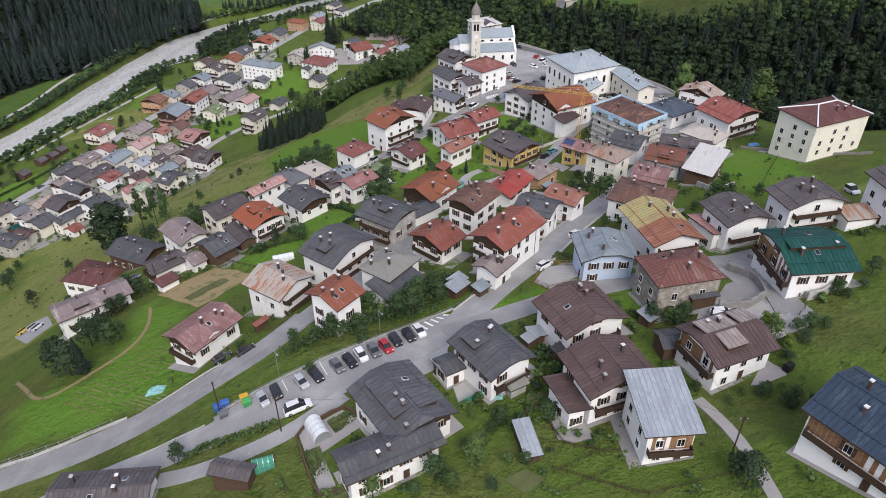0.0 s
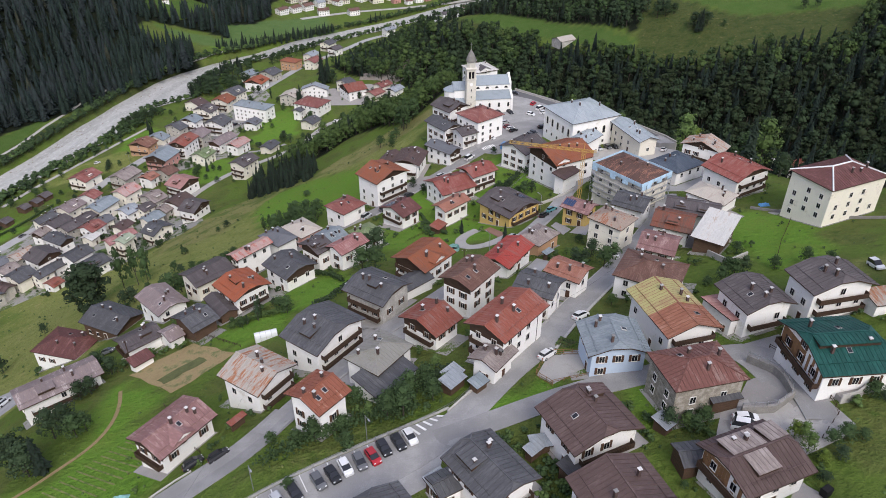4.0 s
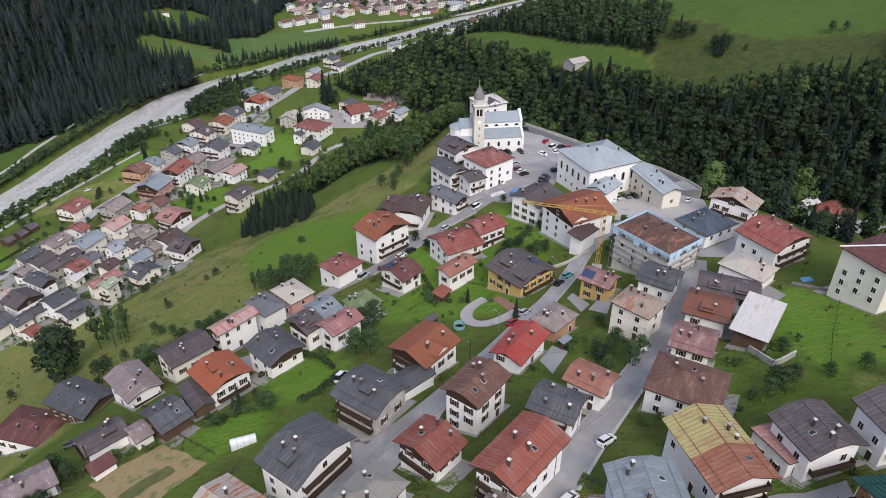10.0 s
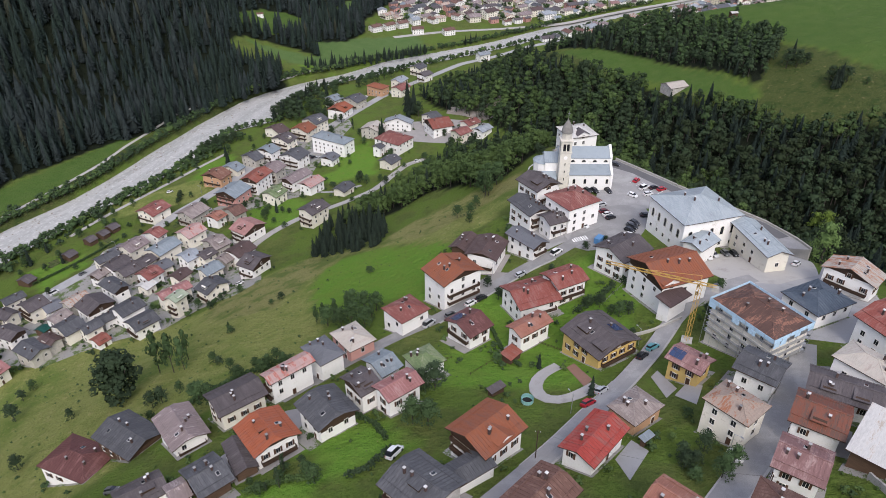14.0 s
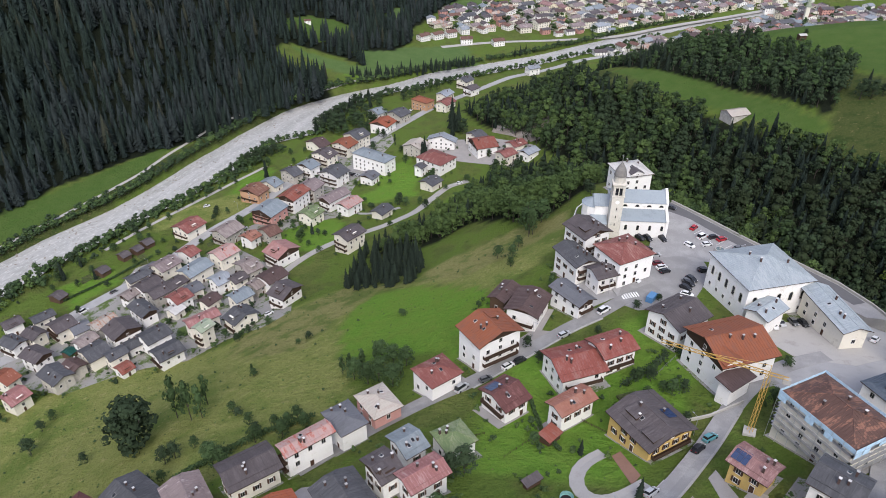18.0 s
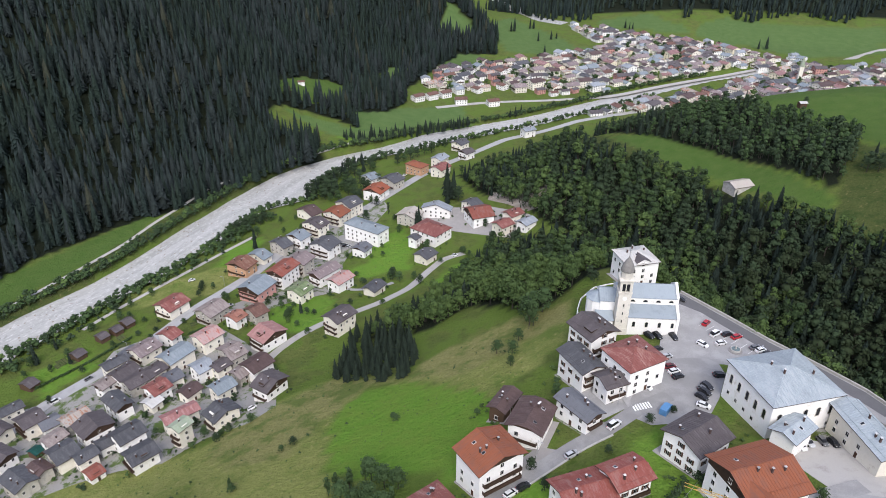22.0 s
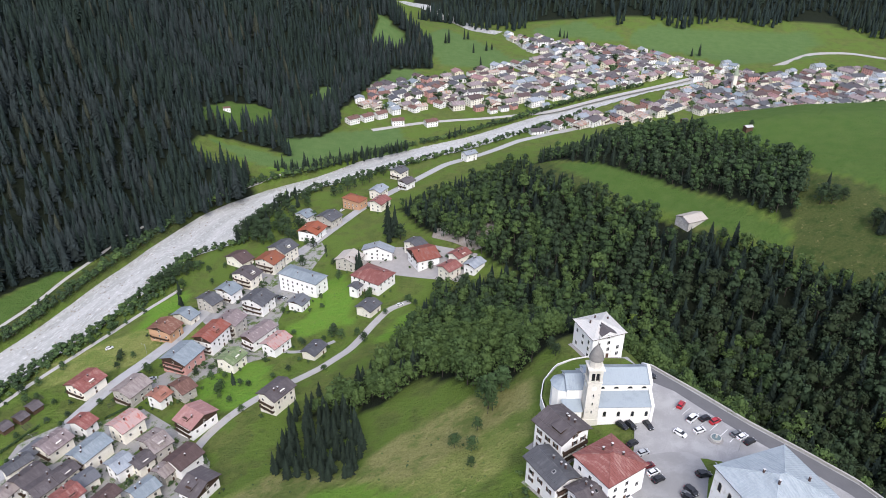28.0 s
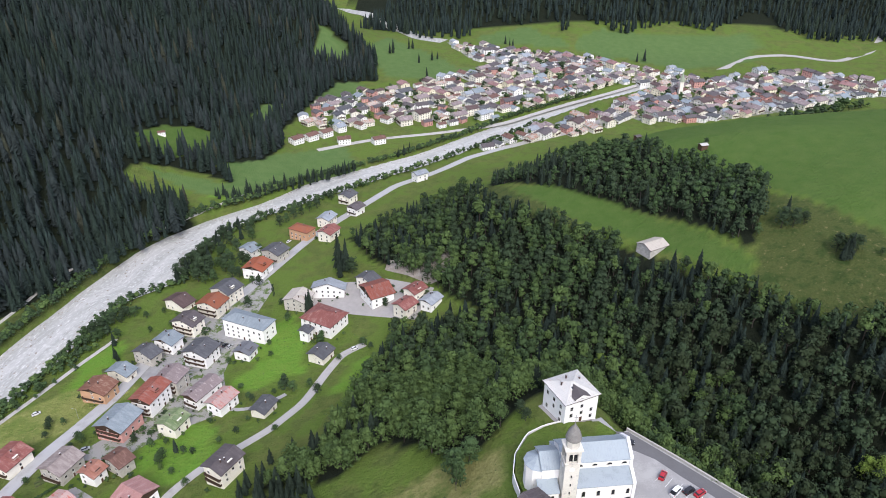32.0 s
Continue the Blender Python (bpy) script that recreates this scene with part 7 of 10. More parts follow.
def car_bodies(kind):
    L, W, H = (4.1, 1.74, 1.48) if kind == "car" else (4.9, 1.9, 1.9)

    def body():
        s = []
        for x, zt, w in ((-L / 2, .62, .84), (-L / 2 + .1, .9, .95), (-L * .3, .98, 1), (0, .96, 1), (L * .27, .93, 1), (L * .42, .82, .96), (L / 2, .58, .8)):
            h = W / 2 * w
            s.append([(x, -h, .22), (x, h, .22), (x, h * 1.0, zt * .7), (x, h * .92, zt), (x, -h * .92, zt), (x, -h, zt * .7)])
        v, f = loft(s)
        return v, f, ("car_white",), [0] * len(f)

    def glass():
        s = []
        rear = -L * (.46 if kind == "van" else .4)
        for x, z0, z1, w in ((rear, .9, 1.0, .86), (rear + .35, .9, H - .06, .8), (0, .92, H - .04, .82), (L * .12, .92, H - .1, .82), (L * .29, .9, .98, .86)):
            h = W / 2 * w
            s.append([(x, -h, z0), (x, h, z0), (x, h * .88, z1), (x, -h * .88, z1)])
        v, f = loft(s)
        return v, f, ("car_glass",), [0] * len(f)

    def top():
        v, f = [], []
        h = W / 2 * .7
        q = [(-L * .33, -h, H - .06), (L * .1, -h, H - .08), (L * .1, h, H - .08), (-L * .33, h, H - .06)]
        a, b = slab([(x, y, z + .05) for x, y, z in q], .1)
        return a, b, ("car_white",), [0] * len(b)

    def wheel():
        v, f = [], []
        prism(v, f, ring(0, 0, .32, 12), -.1, .1)
        v = [(p[0], p[2], p[1]) for p in v]
        return v, f, ("rubber",), [0] * len(f)

    def rim():
        v, f = [], []
        prism(v, f, ring(0, 0, .19, 8), -.115, .115)
        return [(p[0], p[2], p[1]) for p in v], f, ("steel",), [0] * len(f)

    def light():
        v, f = [], []
        box(v, f, -.06, .06, -.16, .16, -.07, .07)
        return v, f, ("white_plastic",), [0] * len(f)

    def tail():
        v, f = [], []
        box(v, f, -.05, .05, -.13, .13, -.1, .1)
        return v, f, ("car_red",), [0] * len(f)
    return L, W, {k: shared((kind + "_" + k,), m) for k, m in dict(body=body, glass=glass, top=top, wheel=wheel, rim=rim, light=light, tail=tail).items()}


CARS = {}


def car(x, y, turn, colour, kind="car", z=None):
    """Parked, with its nose towards turn."""
    L, W, me = CARS.setdefault(kind, car_bodies(kind))
    root = new("parked_van" if kind == "van" else "parked_car")
    a = radians(turn)
    u = Vector((math.cos(a), math.sin(a)))
    g = (lambda p, q: float(ground_z(p, q)) + 0.16) if z is None else (lambda p, q: z)
    f, b = g(x + u.x * 1.3, y + u.y * 1.3), g(x - u.x * 1.3, y - u.y * 1.3)
    l, r = g(x - u.y * .8, y + u.x * .8), g(x + u.y * .8, y - u.x * .8)
    root.location = (x, y, (f + b) / 2)
    root.rotation_euler = (math.atan2(l - r, 1.6), -math.atan2(f - b, 2.6), a)
    tagged(root, f"{colour} parked {'van' if kind == 'van' else 'hatchback car'} with dark windows", "van" if kind == "van" else "car", group="parked cars")
    for name, key in (("body", "body"), ("cabin", "glass"), ("roof_panel", "top")):
        o = piece(name, me[key], root)
        if key != "glass":
            o.material_slots[0].link = "OBJECT"
            o.material_slots[0].material = MATS["car_" + colour]
    near = y < 130
    for sx in (-1, 1):
        for sy in (-1, 1):
            w = piece("wheel", me["wheel"], root, sx * L * .31, sy * (W / 2 - .09), .32)
            if near:
                piece("rim", me["rim"], w)
        piece("headlight", me["light"], root, L / 2 - .1, sx * W * .3, .66)
        piece("tail_light", me["tail"], root, -L / 2 + .06, sx * W * .34, .74)
    return root


def quad_line(name, a, b, width, mat, z=None, lift=0.02, label="", parent=None):
    """A painted line from a to b on the road."""
    a, b = np.array(a, float), np.array(b, float)
    n = max(1, int(np.linalg.norm(b - a) / 2))
    d = (b - a) / np.linalg.norm(b - a)
    s = np.array([-d[1], d[0]]) * width / 2
    v = []
    for k in range(n + 1):
        p = a + (b - a) * k / n
        for q in (p - s, p + s):
            v.append((q[0], q[1], (float(ground_z(*q)) + 0.16 if z is None else z) + lift))
    f = [(2 * k, 2 * k + 1, 2 * k + 3, 2 * k + 2)[::-1] for k in range(n)]
    return mesh_object(name, v, f, [mat], parent=parent)

# ---- the town down the valley ----
TOWN_ROOFS = ("slate", "zinc", "slatebrown", "pinkgrey", "brown2", "dustpink", "pinkgrey", "slatebrown", "bluegrey", "rustwhite", "slatebrown", "brown")
TOWN_WALLS = ("white", "white", "white", "cream", "white", "cream2", "cream", "salmonwall", "white", "cream", "white", "cream")


def town_meshes(k):
    r = random.Random(k)
    L, W, h = r.uniform(11, 18), r.uniform(9, 13.5), r.uniform(4.6, 8)
    rise = W / 2 * 0.42
    v, f = gable_roof(L + 1.4, W + 1.4, h, rise)
    box(v, f, L * .2, L * .2 + .8, W * .12, W * .12 + .8, h + rise * .5, h + rise + .9)
    roof = shared(("town_roof", k), lambda: (v, f, ("roof_" + TOWN_ROOFS[k],), [0] * len(f)))
    p, q = L / 2, W / 2
    wv = [(-p, -q, -3), (p, -q, -3), (p, q, -3), (-p, q, -3), (-p, -q, h), (p, -q, h), (p, q, h), (-p, q, h), (-p, 0, h + rise - .3), (p, 0, h + rise - .3)]
    wf = [(0, 1, 5, 4), (2, 3, 7, 6), (1, 2, 6, 9, 5), (3, 0, 4, 8, 7), (4, 5, 9, 8), (6, 7, 8, 9)]
    walls = len(wf)
    for st in range(2 if h < 6 else 3):
        zz = 0.9 + st * (h - 0.6) / (2 if h < 6 else 3)
        for s in (-1, 1):
            for c in range(4):
                u = (c - 1.5) * L / 4.4
                box(wv, wf, u - .4, u + .4, s * q - .05, s * q + .05, zz, zz + 1.3)
            for c in range(3):
                u = (c - 1) * W / 3.4
                box(wv, wf, s * p - .05, s * p + .05, u - .4, u + .4, zz, zz + 1.2)
    panes = len(wf)
    # timber balcony under the gable
    if k % 3 == 0:
        for s in (-1, 1):
            box(wv, wf, min(s * p, s * (p + 1.1)), max(s * p, s * (p + 1.1)), -q * .85, q * .85, h * .5, h * .5 + 1.0)
    wall = shared(("town_wall", k), lambda: (wv, wf, ("wall_" + TOWN_WALLS[k], "window_glass", "timber"), [0] * walls + [1] * (panes - walls) + [2] * (len(wf) - panes)))
    return L, W, h, wall, roof


TOWN = [town_meshes(k) for k in range(12)]


def town_house(x, y, turn, k, scale):
    L, W, h, wall, roof = TOWN[k]
    root = new("town_house", wall)
    root.location, root.rotation_euler, root.scale = (x, y, float(ground_z(x, y))), (0, 0, radians(turn)), (scale,) * 3
    tagged(root, f"distant {WALL_WORD[TOWN_WALLS[k]]} town house with {COLOUR_WORD[TOWN_ROOFS[k]]} gabled roof", "house", group="houses of the far town")
    piece("roof", roof, root)
    return root


TOWN_AREAS = [
    ([(-183, 855), (-170, 943), (-125, 986), (-80, 1012), (-26, 1063), (33, 1106), (98, 1152), (169, 1116), (196, 1050), (150, 1012), (77, 955), (24, 905), (-41, 872), (-88, 884), (-136, 850)], 18.6, 40),
    ([(-36, 1234), (29, 1204), (100, 1181), (176, 1158), (196, 1100), (48, 1110), (-4, 1151)], 18.2, 30),
    ([(150, 945), (195, 1000), (250, 1064), (294, 1058), (420, 1110), (500, 1045), (560, 1000), (440, 985), (360, 925), (250, 890), (180, 890)], 18.2, 30),
    ([(10, 812), (45, 850), (100, 905), (145, 928), (170, 895), (80, 842)], 16.5, 42),
]


def far_town():
    rng = random.Random(8)
    for n, (poly, gap, turn) in enumerate(TOWN_AREAS):
        c, s = math.cos(radians(turn)), math.sin(radians(turn))
        for i in range(-40, 80):
            for j in range(-40, 80):
                u, w = i * gap * 0.95 + rng.uniform(-4.5, 4.5), j * gap * 0.9 + rng.uniform(-4.5, 4.5)
                x, y = poly[0][0] + u * c - w * s, poly[0][1] + u * s + w * c
                if not inside(np.array(x), np.array(y), poly) or rng.random() < 0.1:
                    continue
                if np.interp(y, BANK_Y, BANK_W) - 9 < x < np.interp(y, BANK_Y, BANK_E) + 9 and y < 1040:
                    continue
                town_house(x, y, turn + rng.choice((0, 90)) + rng.uniform(-16, 16), rng.randrange(12), rng.uniform(0.62, 1.12))


far_town()


def town_infill():
    """The crowd of smaller houses between the others, too many to count, in one mesh."""
    rng = random.Random(18)
    taken = [(o.location.x, o.location.y) for o in bpy.data.objects if o.name.startswith("town_house")]
    names, slot, V, F, M = [], {}, [], [], []
    areas = [a[0] for a in TOWN_AREAS] + [[(165, 1020), (172, 1080), (205, 1128), (238, 1102), (270, 1112), (290, 1062), (203, 1003)]]
    for poly in areas:
        p = np.array(poly, float)
        (x0, y0), (x1, y1) = p.min(0), p.max(0)
        for _ in range(int((x1 - x0) * (y1 - y0) / 28)):
            x, y = rng.uniform(x0, x1), rng.uniform(y0, y1)
            if not inside(np.array(x), np.array(y), poly) or min(math.hypot(x - a, y - b) for a, b in taken) < 12.5:
                continue
            if y < 1040 and np.interp(y, BANK_Y, BANK_W) - 9 < x < np.interp(y, BANK_Y, BANK_E) + 9:
                continue
            taken.append((x, y))
            L, W, h, wall, roof = TOWN[rng.randrange(12)]
            k, a, z = rng.uniform(0.6, 0.85), radians(rng.choice((35, 125)) + rng.uniform(-18, 18)), float(ground_z(x, y))
            for me in (wall, roof):
                o = len(V)
                for q in me.vertices:
                    V.append((x + k * (q.co.x * math.cos(a) - q.co.y * math.sin(a)), y + k * (q.co.x * math.sin(a) + q.co.y * math.cos(a)), z + k * q.co.z))
                for g in me.polygons:
                    m = me.materials[g.material_index].name
                    if m not in slot:
                        slot[m] = len(names)
                        names.append(m)
                    F.append(tuple(o + i for i in g.vertices))
                    M.append(slot[m])
    tagged(mesh_object("town_houses_far", V, F, names, M), "crowded small houses of the far town with grey and brown roofs", "houses", kind="stuff")


town_infill()
for _q in TOWN_AREAS[1:3]:
    plate("yard", _q[0], "village_paving", lift=0.1, tag="grey paved lanes and yards among the far houses", category="yard")
for _x, _y, _t in ((-172, 812, 50), (-160, 824, 50), (-148, 836, 48), (-128, 822, 20), (-95, 828, 30)):
    town_house(_x, _y, _t, 4, 0.95)
# pale green church spire of the far town
_v, _f = [], []
_sp = tagged(new("town_church"), "distant pale church tower with green spire in the far town", "church")
_sp.location = (245, 1000, float(ground_z(245, 1000)))
prism(_v, _f, ring(0, 0, 3.0, 4, math.pi / 4), -2, 17)
part("tower", _v, _f, "wall_cream", _sp)
_v, _f = [], []
prism(_v, _f, ring(0, 0, 3.2, 8), 17, 29, 0.03)
part("spire", _v, _f, "roof_palegreen", _sp)
strip("road", [(32, 816), (75, 850), (130, 895), (172, 940), (192, 985), (230, 1040), (261, 1069), (313, 1096), (393, 1179), (449, 1183), (496, 1147), (570, 1200), (654, 1327)], 9, "gravel_lot", step=10)
strip("road", [(-150, 800), (-100, 838), (-40, 858), (30, 890), (90, 945), (160, 1003), (215, 1050)], 6, "gravel_lot", step=10)
strip("far_river", [(-260, 1480), (-176, 1422), (-131, 1349), (-79, 1262), (-40, 1240)], 22, "river_water", step=10, tag="pale river far up the valley")

_p = np.concatenate([spread(q[0], 19.0, 70 + n) for n, q in enumerate(TOWN_AREAS)] + [spread([(215, 838), (260, 850), (330, 900), (420, 950), (440, 940), (350, 880), (270, 825)], 7.0, 77)])
wood("town_trees", _p, SHRUB, (5, 11), ["bark", "leaves_mid", "leaves_dark", "leaves_mid", "leaves_dark", "leaves_fresh"], 78, "green trees and bushes among the far houses", category="trees")

# ---- single trees ----
def tree_mesh(kind, seed):
    key = ("tree", kind, seed)
    if key not in SHARED:
        base = {"spruce": "spruce", "slim": "slim", "cypress": "slim", "sparse": "broad"}.get(kind, "broad")
        n = {"spruce": 12, "slim": 300, "cypress": 340, "sparse": 240, "oak": 2600}.get(kind, 800)
        v, f, s = tree_template(base, 60 + seed, n)
        if kind == "cypress":
            v[:, :2] *= 0.75
        if kind == "oak":
            # a full crown that hangs down close to the ground
            v[:, 2] = np.where(v[:, 2] > 0.12, 0.03 + (v[:, 2] - 0.12) * 1.1, v[:, 2])
        if kind == "sparse":
            v[:, :2] *= 0.55
        got = {}
        for slot, name in ((0, "trunk"), (1, "crown")):
            fs = [q for q, t in zip(f, s) if t == slot]
            used = sorted({i for q in fs for i in q})
            at = {i: n for n, i in enumerate(used)}
            me = bpy.data.meshes.new(name)
            me.from_pydata([tuple(v[i]) for i in used], [], [tuple(at[i] for i in q) for q in fs])
            leafs = {"spruce": "needles", "dark": "leaves_dark", "oak": "leaves_dark", "light": "leaves_light", "yellow": "leaves_yellow", "cypress": "leaves_dark", "slim": "leaves_mid"}.get(kind, "leaves_mid")
            me.materials.append(MATS["bark" if slot == 0 else leafs])
            got[name] = me
        SHARED[key] = got
    return SHARED[key]


TREE_WORD = dict(spruce="dark green spruce with drooping boughs", slim="slender leafy tree", cypress="narrow dark garden conifer", sparse="tall thin tree with sparse crown", broad="round leafy green tree", oak="large round dense green tree", dark="dense dark green tree", light="light green garden tree", yellow="tall yellow-green leafy tree")


def tree(x, y, h, kind):
    me = tree_mesh(kind, int(abs(x * 7 + y * 3)) % 3)
    bush = h < 4.6 and kind not in ("spruce", "cypress")
    root = tagged(new("bush" if bush else "tree"), ("low " if bush else "") + TREE_WORD[kind].replace("tree", "bush" if bush else "tree") + " on the grass", "bush" if bush else "tree", group="bushes" if bush else "trees")
    w = h * (1.25 if bush else 1.0) * (1.25 if kind in ("broad", "dark") else 1.0) * (1.45 if kind == "oak" else 1.0)
    root.location, root.rotation_euler, root.scale = (x, y, float(ground_z(x, y)) - (0.12 * h if bush else 0.1)), (0, 0, (x * 13 + y * 7) % 6.28), (w, w, h)
    piece("trunk", me["trunk"], root)
    piece("crown", me["crown"], root)
    return root

# ---- meadows, fields, yards ----
BRIGHT.extend([
    [(-73, 262), (-84, 293), (-77, 316), (-57, 314), (-27, 294), (-22, 285), (-26, 272), (-34, 255), (-59, 254)],
    [(-134, 497), (-111, 513), (-96, 488), (-118, 456)], [(-163, 412), (-150, 419), (-128, 417), (-121, 392), (-135, 380), (-155, 393)], [(-277, 709), (-232, 693), (-202, 683), (-166, 723), (-103, 760), (-126, 813), (-179, 783), (-223, 750), (-210, 711), (-244, 714)],
    [(-73, 135), (-56, 113), (-49, 100), (-57, 95), (-71, 89), (-83, 89), (-94, 106), (-77, 105), (-73, 112), (-72, 125)], [(78, 150), (74, 180), (86, 196), (102, 186), (98, 158)],
    [(8, 1261), (45, 1283), (92, 1297), (108, 1262), (136, 1238), (143, 1203), (114, 1203), (57, 1225), (20, 1226)], [(150, 1218), (163, 1248), (202, 1280), (241, 1266), (308, 1252), (431, 1271), (391, 1151), (272, 1108), (217, 1163), (186, 1160), (150, 1199)], [(-141, 1142), (-122, 1236), (-82, 1201), (-44, 1149), (-16, 1101), (20, 1100), (0, 1062), (-66, 1045), (-101, 1044), (-124, 1084)], [(-200, 892), (-181, 994), (-162, 1040), (-129, 1010), (-116, 953), (-152, 957)],
    [(17, 263), (25, 270), (26, 259), (33, 252), (38, 242), (34, 234), (25, 243), (23, 253)], [(-44, 180), (-34, 185), (-25, 178), (-18, 172), (-24, 170), (-31, 163), (-37, 162), (-44, 171)], [(5, 101), (9, 106), (13, 110), (18, 112), (26, 112), (19, 107), (13, 104)], [(-18, 250), (40, 250), (20, 200), (-18, 200)]])
LUSH.extend([
    [(-370, 300), (-350, 400), (-318, 480), (-297, 520), (-290, 480), (-318, 400), (-345, 320)],
    [(96, 655), (60, 668), (159, 680), (330, 680), (420, 560), (330, 430), (193, 480), (172, 518), (152, 551), (130, 584), (117, 602)],
    [(17, 612), (39, 606), (82, 562), (107, 530), (133, 490), (130, 478), (102, 505), (77, 532), (37, 574)],
    ])
DULL.extend([
    [(-240, 205), (-213, 254), (-186, 271), (-159, 281), (-133, 293), (-118, 317), (-99, 335), (-58, 318), (-22, 346), (-1, 341), (-2, 317), (-22, 290), (-57, 315), (-77, 317), (-84, 293), (-73, 261), (-57, 234), (-75, 205), (-120, 150), (-180, 150)],
    [(84, 148), (118, 150), (150, 120), (150, 90), (110, 120)], [(-172, 455), (-215, 455), (-250, 420), (-240, 400), (-200, 420)]])
plate("hay_field", [(-75.8, 145.4), (-74.4, 147.6), (-72, 149.7), (-68.8, 151.2), (-62.6, 155.4), (-60, 153.2), (-55.1, 150.5), (-52.6, 147.9), (-48.9, 145.8), (-51.4, 142.4), (-54.3, 139.6), (-56.6, 136.2), (-60.4, 133), (-63.6, 136.1), (-68.3, 139.4), (-71.6, 142.6)], "dry_hay", lift=0.08, depth=0.3, tag="mown field with drying tan hay", category="field")
plate("vegetable_plot", [(-66.4, 139.9), (-64.8, 141.8), (-62.7, 144), (-60.4, 145.5), (-58.4, 147.2), (-56.9, 146.4), (-55.6, 144.8), (-57.6, 142.8), (-60.2, 141.3), (-61.8, 139.2), (-63.9, 137.6), (-65, 139)], "dug_earth", lift=0.16, depth=0.3, tag="small dug vegetable plot in the hay field", category="garden bed")
for _o, _m, _t in (
        ([(18.8, 114.5), (21.9, 120.7), (28, 119.8), (28.9, 116.1), (21.4, 111.4)], "gravel_lot", "pale gravel forecourt beside the blue house"),
        ([(44, 93), (48, 101), (56, 104), (62, 98), (64, 92), (54, 88)], "gravel_lot", "pale gravel yard with parked pickup"),
        ([(50, 101), (55, 108), (62, 110), (62, 101), (56, 98)], "paving", "paved terrace inside the curved wall"),
        ([(-28, 140), (-22, 148), (-10, 142), (-4, 152), (4, 158), (0, 148), (-8, 134), (-16, 126)], "gravel_lot", "grey paved yard between houses"),
        ([(-22, 122), (-14, 132), (-4, 126), (-10, 116)], "paving", "grey paved yard beside the house"),
        ([(-134, 164), (-132, 170.5), (-125.5, 170.5), (-116, 158), (-122, 152.5)], "asphalt_pale", "small paved car terrace"),
        ([(60, 196), (64, 206), (84, 204), (88, 190), (76, 180)], "paving", "paved lane between red-roofed houses"),
        ([(-60, 160), (-50, 178), (-46, 192), (-56, 190), (-66, 172)], "paving", "grey lane between houses"),
        ([(-190, 470), (-178, 515), (-150, 520), (-120, 500), (-145, 480), (-160, 440)], "asphalt", "asphalt square in the lower village"),
        ([(-252, 291), (-248, 310), (-225, 322), (-223, 344), (-225, 361), (-212, 373), (-198, 373), (-177, 384), (-149, 367), (-129, 348), (-115, 314), (-122, 303), (-138, 297), (-149, 283), (-166, 279), (-180, 272), (-194, 262), (-213, 265), (-236, 274)], "village_paving", "grey paved lanes and yards among the lower houses"),
        ([(-190, 400), (-176, 418), (-169, 440), (-174, 468), (-181, 505), (-171, 536), (-139, 561), (-131, 545), (-137, 495), (-137, 461), (-125, 430), (-150, 415), (-165, 400)], "village_paving", "grey paved lanes and yards among the lower houses"),
        ([(-43, 82), (-36, 86), (-28, 90), (-19, 94), (-10, 98), (0, 103), (4, 105), (5, 100), (1, 95), (0, 90), (-5, 87), (-11, 85), (-18, 86), (-22, 83.5), (-30, 81.5), (-40, 79.5)], "asphalt", "worn asphalt forecourt beside the parking row"),
        ([(54, 118), (66, 121), (65, 115), (65, 100), (66, 94), (61, 93), (58, 101), (56, 112)], "asphalt", "asphalt lane between the green-roofed house and the wall"),
        ([(-22, 146), (-17, 151), (-10, 150), (-7, 141), (-13, 138), (-19, 142)], "gravel_lot", "pale paved yard before the grey house"),
        ([(-24, 130), (-20, 134), (-15, 130), (-13, 121), (-17, 119), (-21, 124)], "asphalt_pale", "pale concrete yard with parked cars"),
        ([(23, 168), (27, 175), (30, 171), (25, 161)], "asphalt_pale", "grey paved terrace behind the red roof"),
        ([(35, 202), (37, 205), (40, 196), (37, 192)], "paving", "narrow grey paved drive"),
        ([(39, 193), (43, 199), (46, 197), (43, 189)], "gravel_lot", "pale concrete yard beside the yellow house"),
        ([(15, 209), (17, 211), (21, 202), (19, 198)], "terrace_tiles", "red-brown tiled terrace"),
        ([(16, 276), (23, 272), (30.1, 273.5), (35.6, 279), (39.6, 278.3), (43.4, 287), (47.2, 300), (46, 306), (36, 312), (29, 304), (22, 292), (15, 285)], "asphalt", "asphalt forecourt of the school with parked cars"),
        ([(-31, 559), (-20, 558), (-17, 544), (-24, 531), (-33, 529), (-47, 543), (-62, 555), (-61, 566), (-43, 557)], "debris", "bare brown stony slip at the ravine mouth"),
        ([(163, 342), (171, 336), (180, 317), (179, 302), (172, 309), (166, 330)], "gravel_bar", "pale stony debris beside the wood"),
        ([(-118, 525), (-100, 548), (-60, 545), (-30, 525), (-40, 500), (-75, 512)], "paving", "grey gravel yard by the ravine mouth"),
        ([(-1, 280), (8, 296), (16, 292), (18, 280), (8, 272)], "asphalt", "asphalt forecourt of the houses below the church"),
        ([(-17, 252), (-8, 262), (0, 260), (-8, 250)], "paving", "paved forecourt")):
    plate("yard", _o, _m, lift=0.1, tag=_t, category="yard")
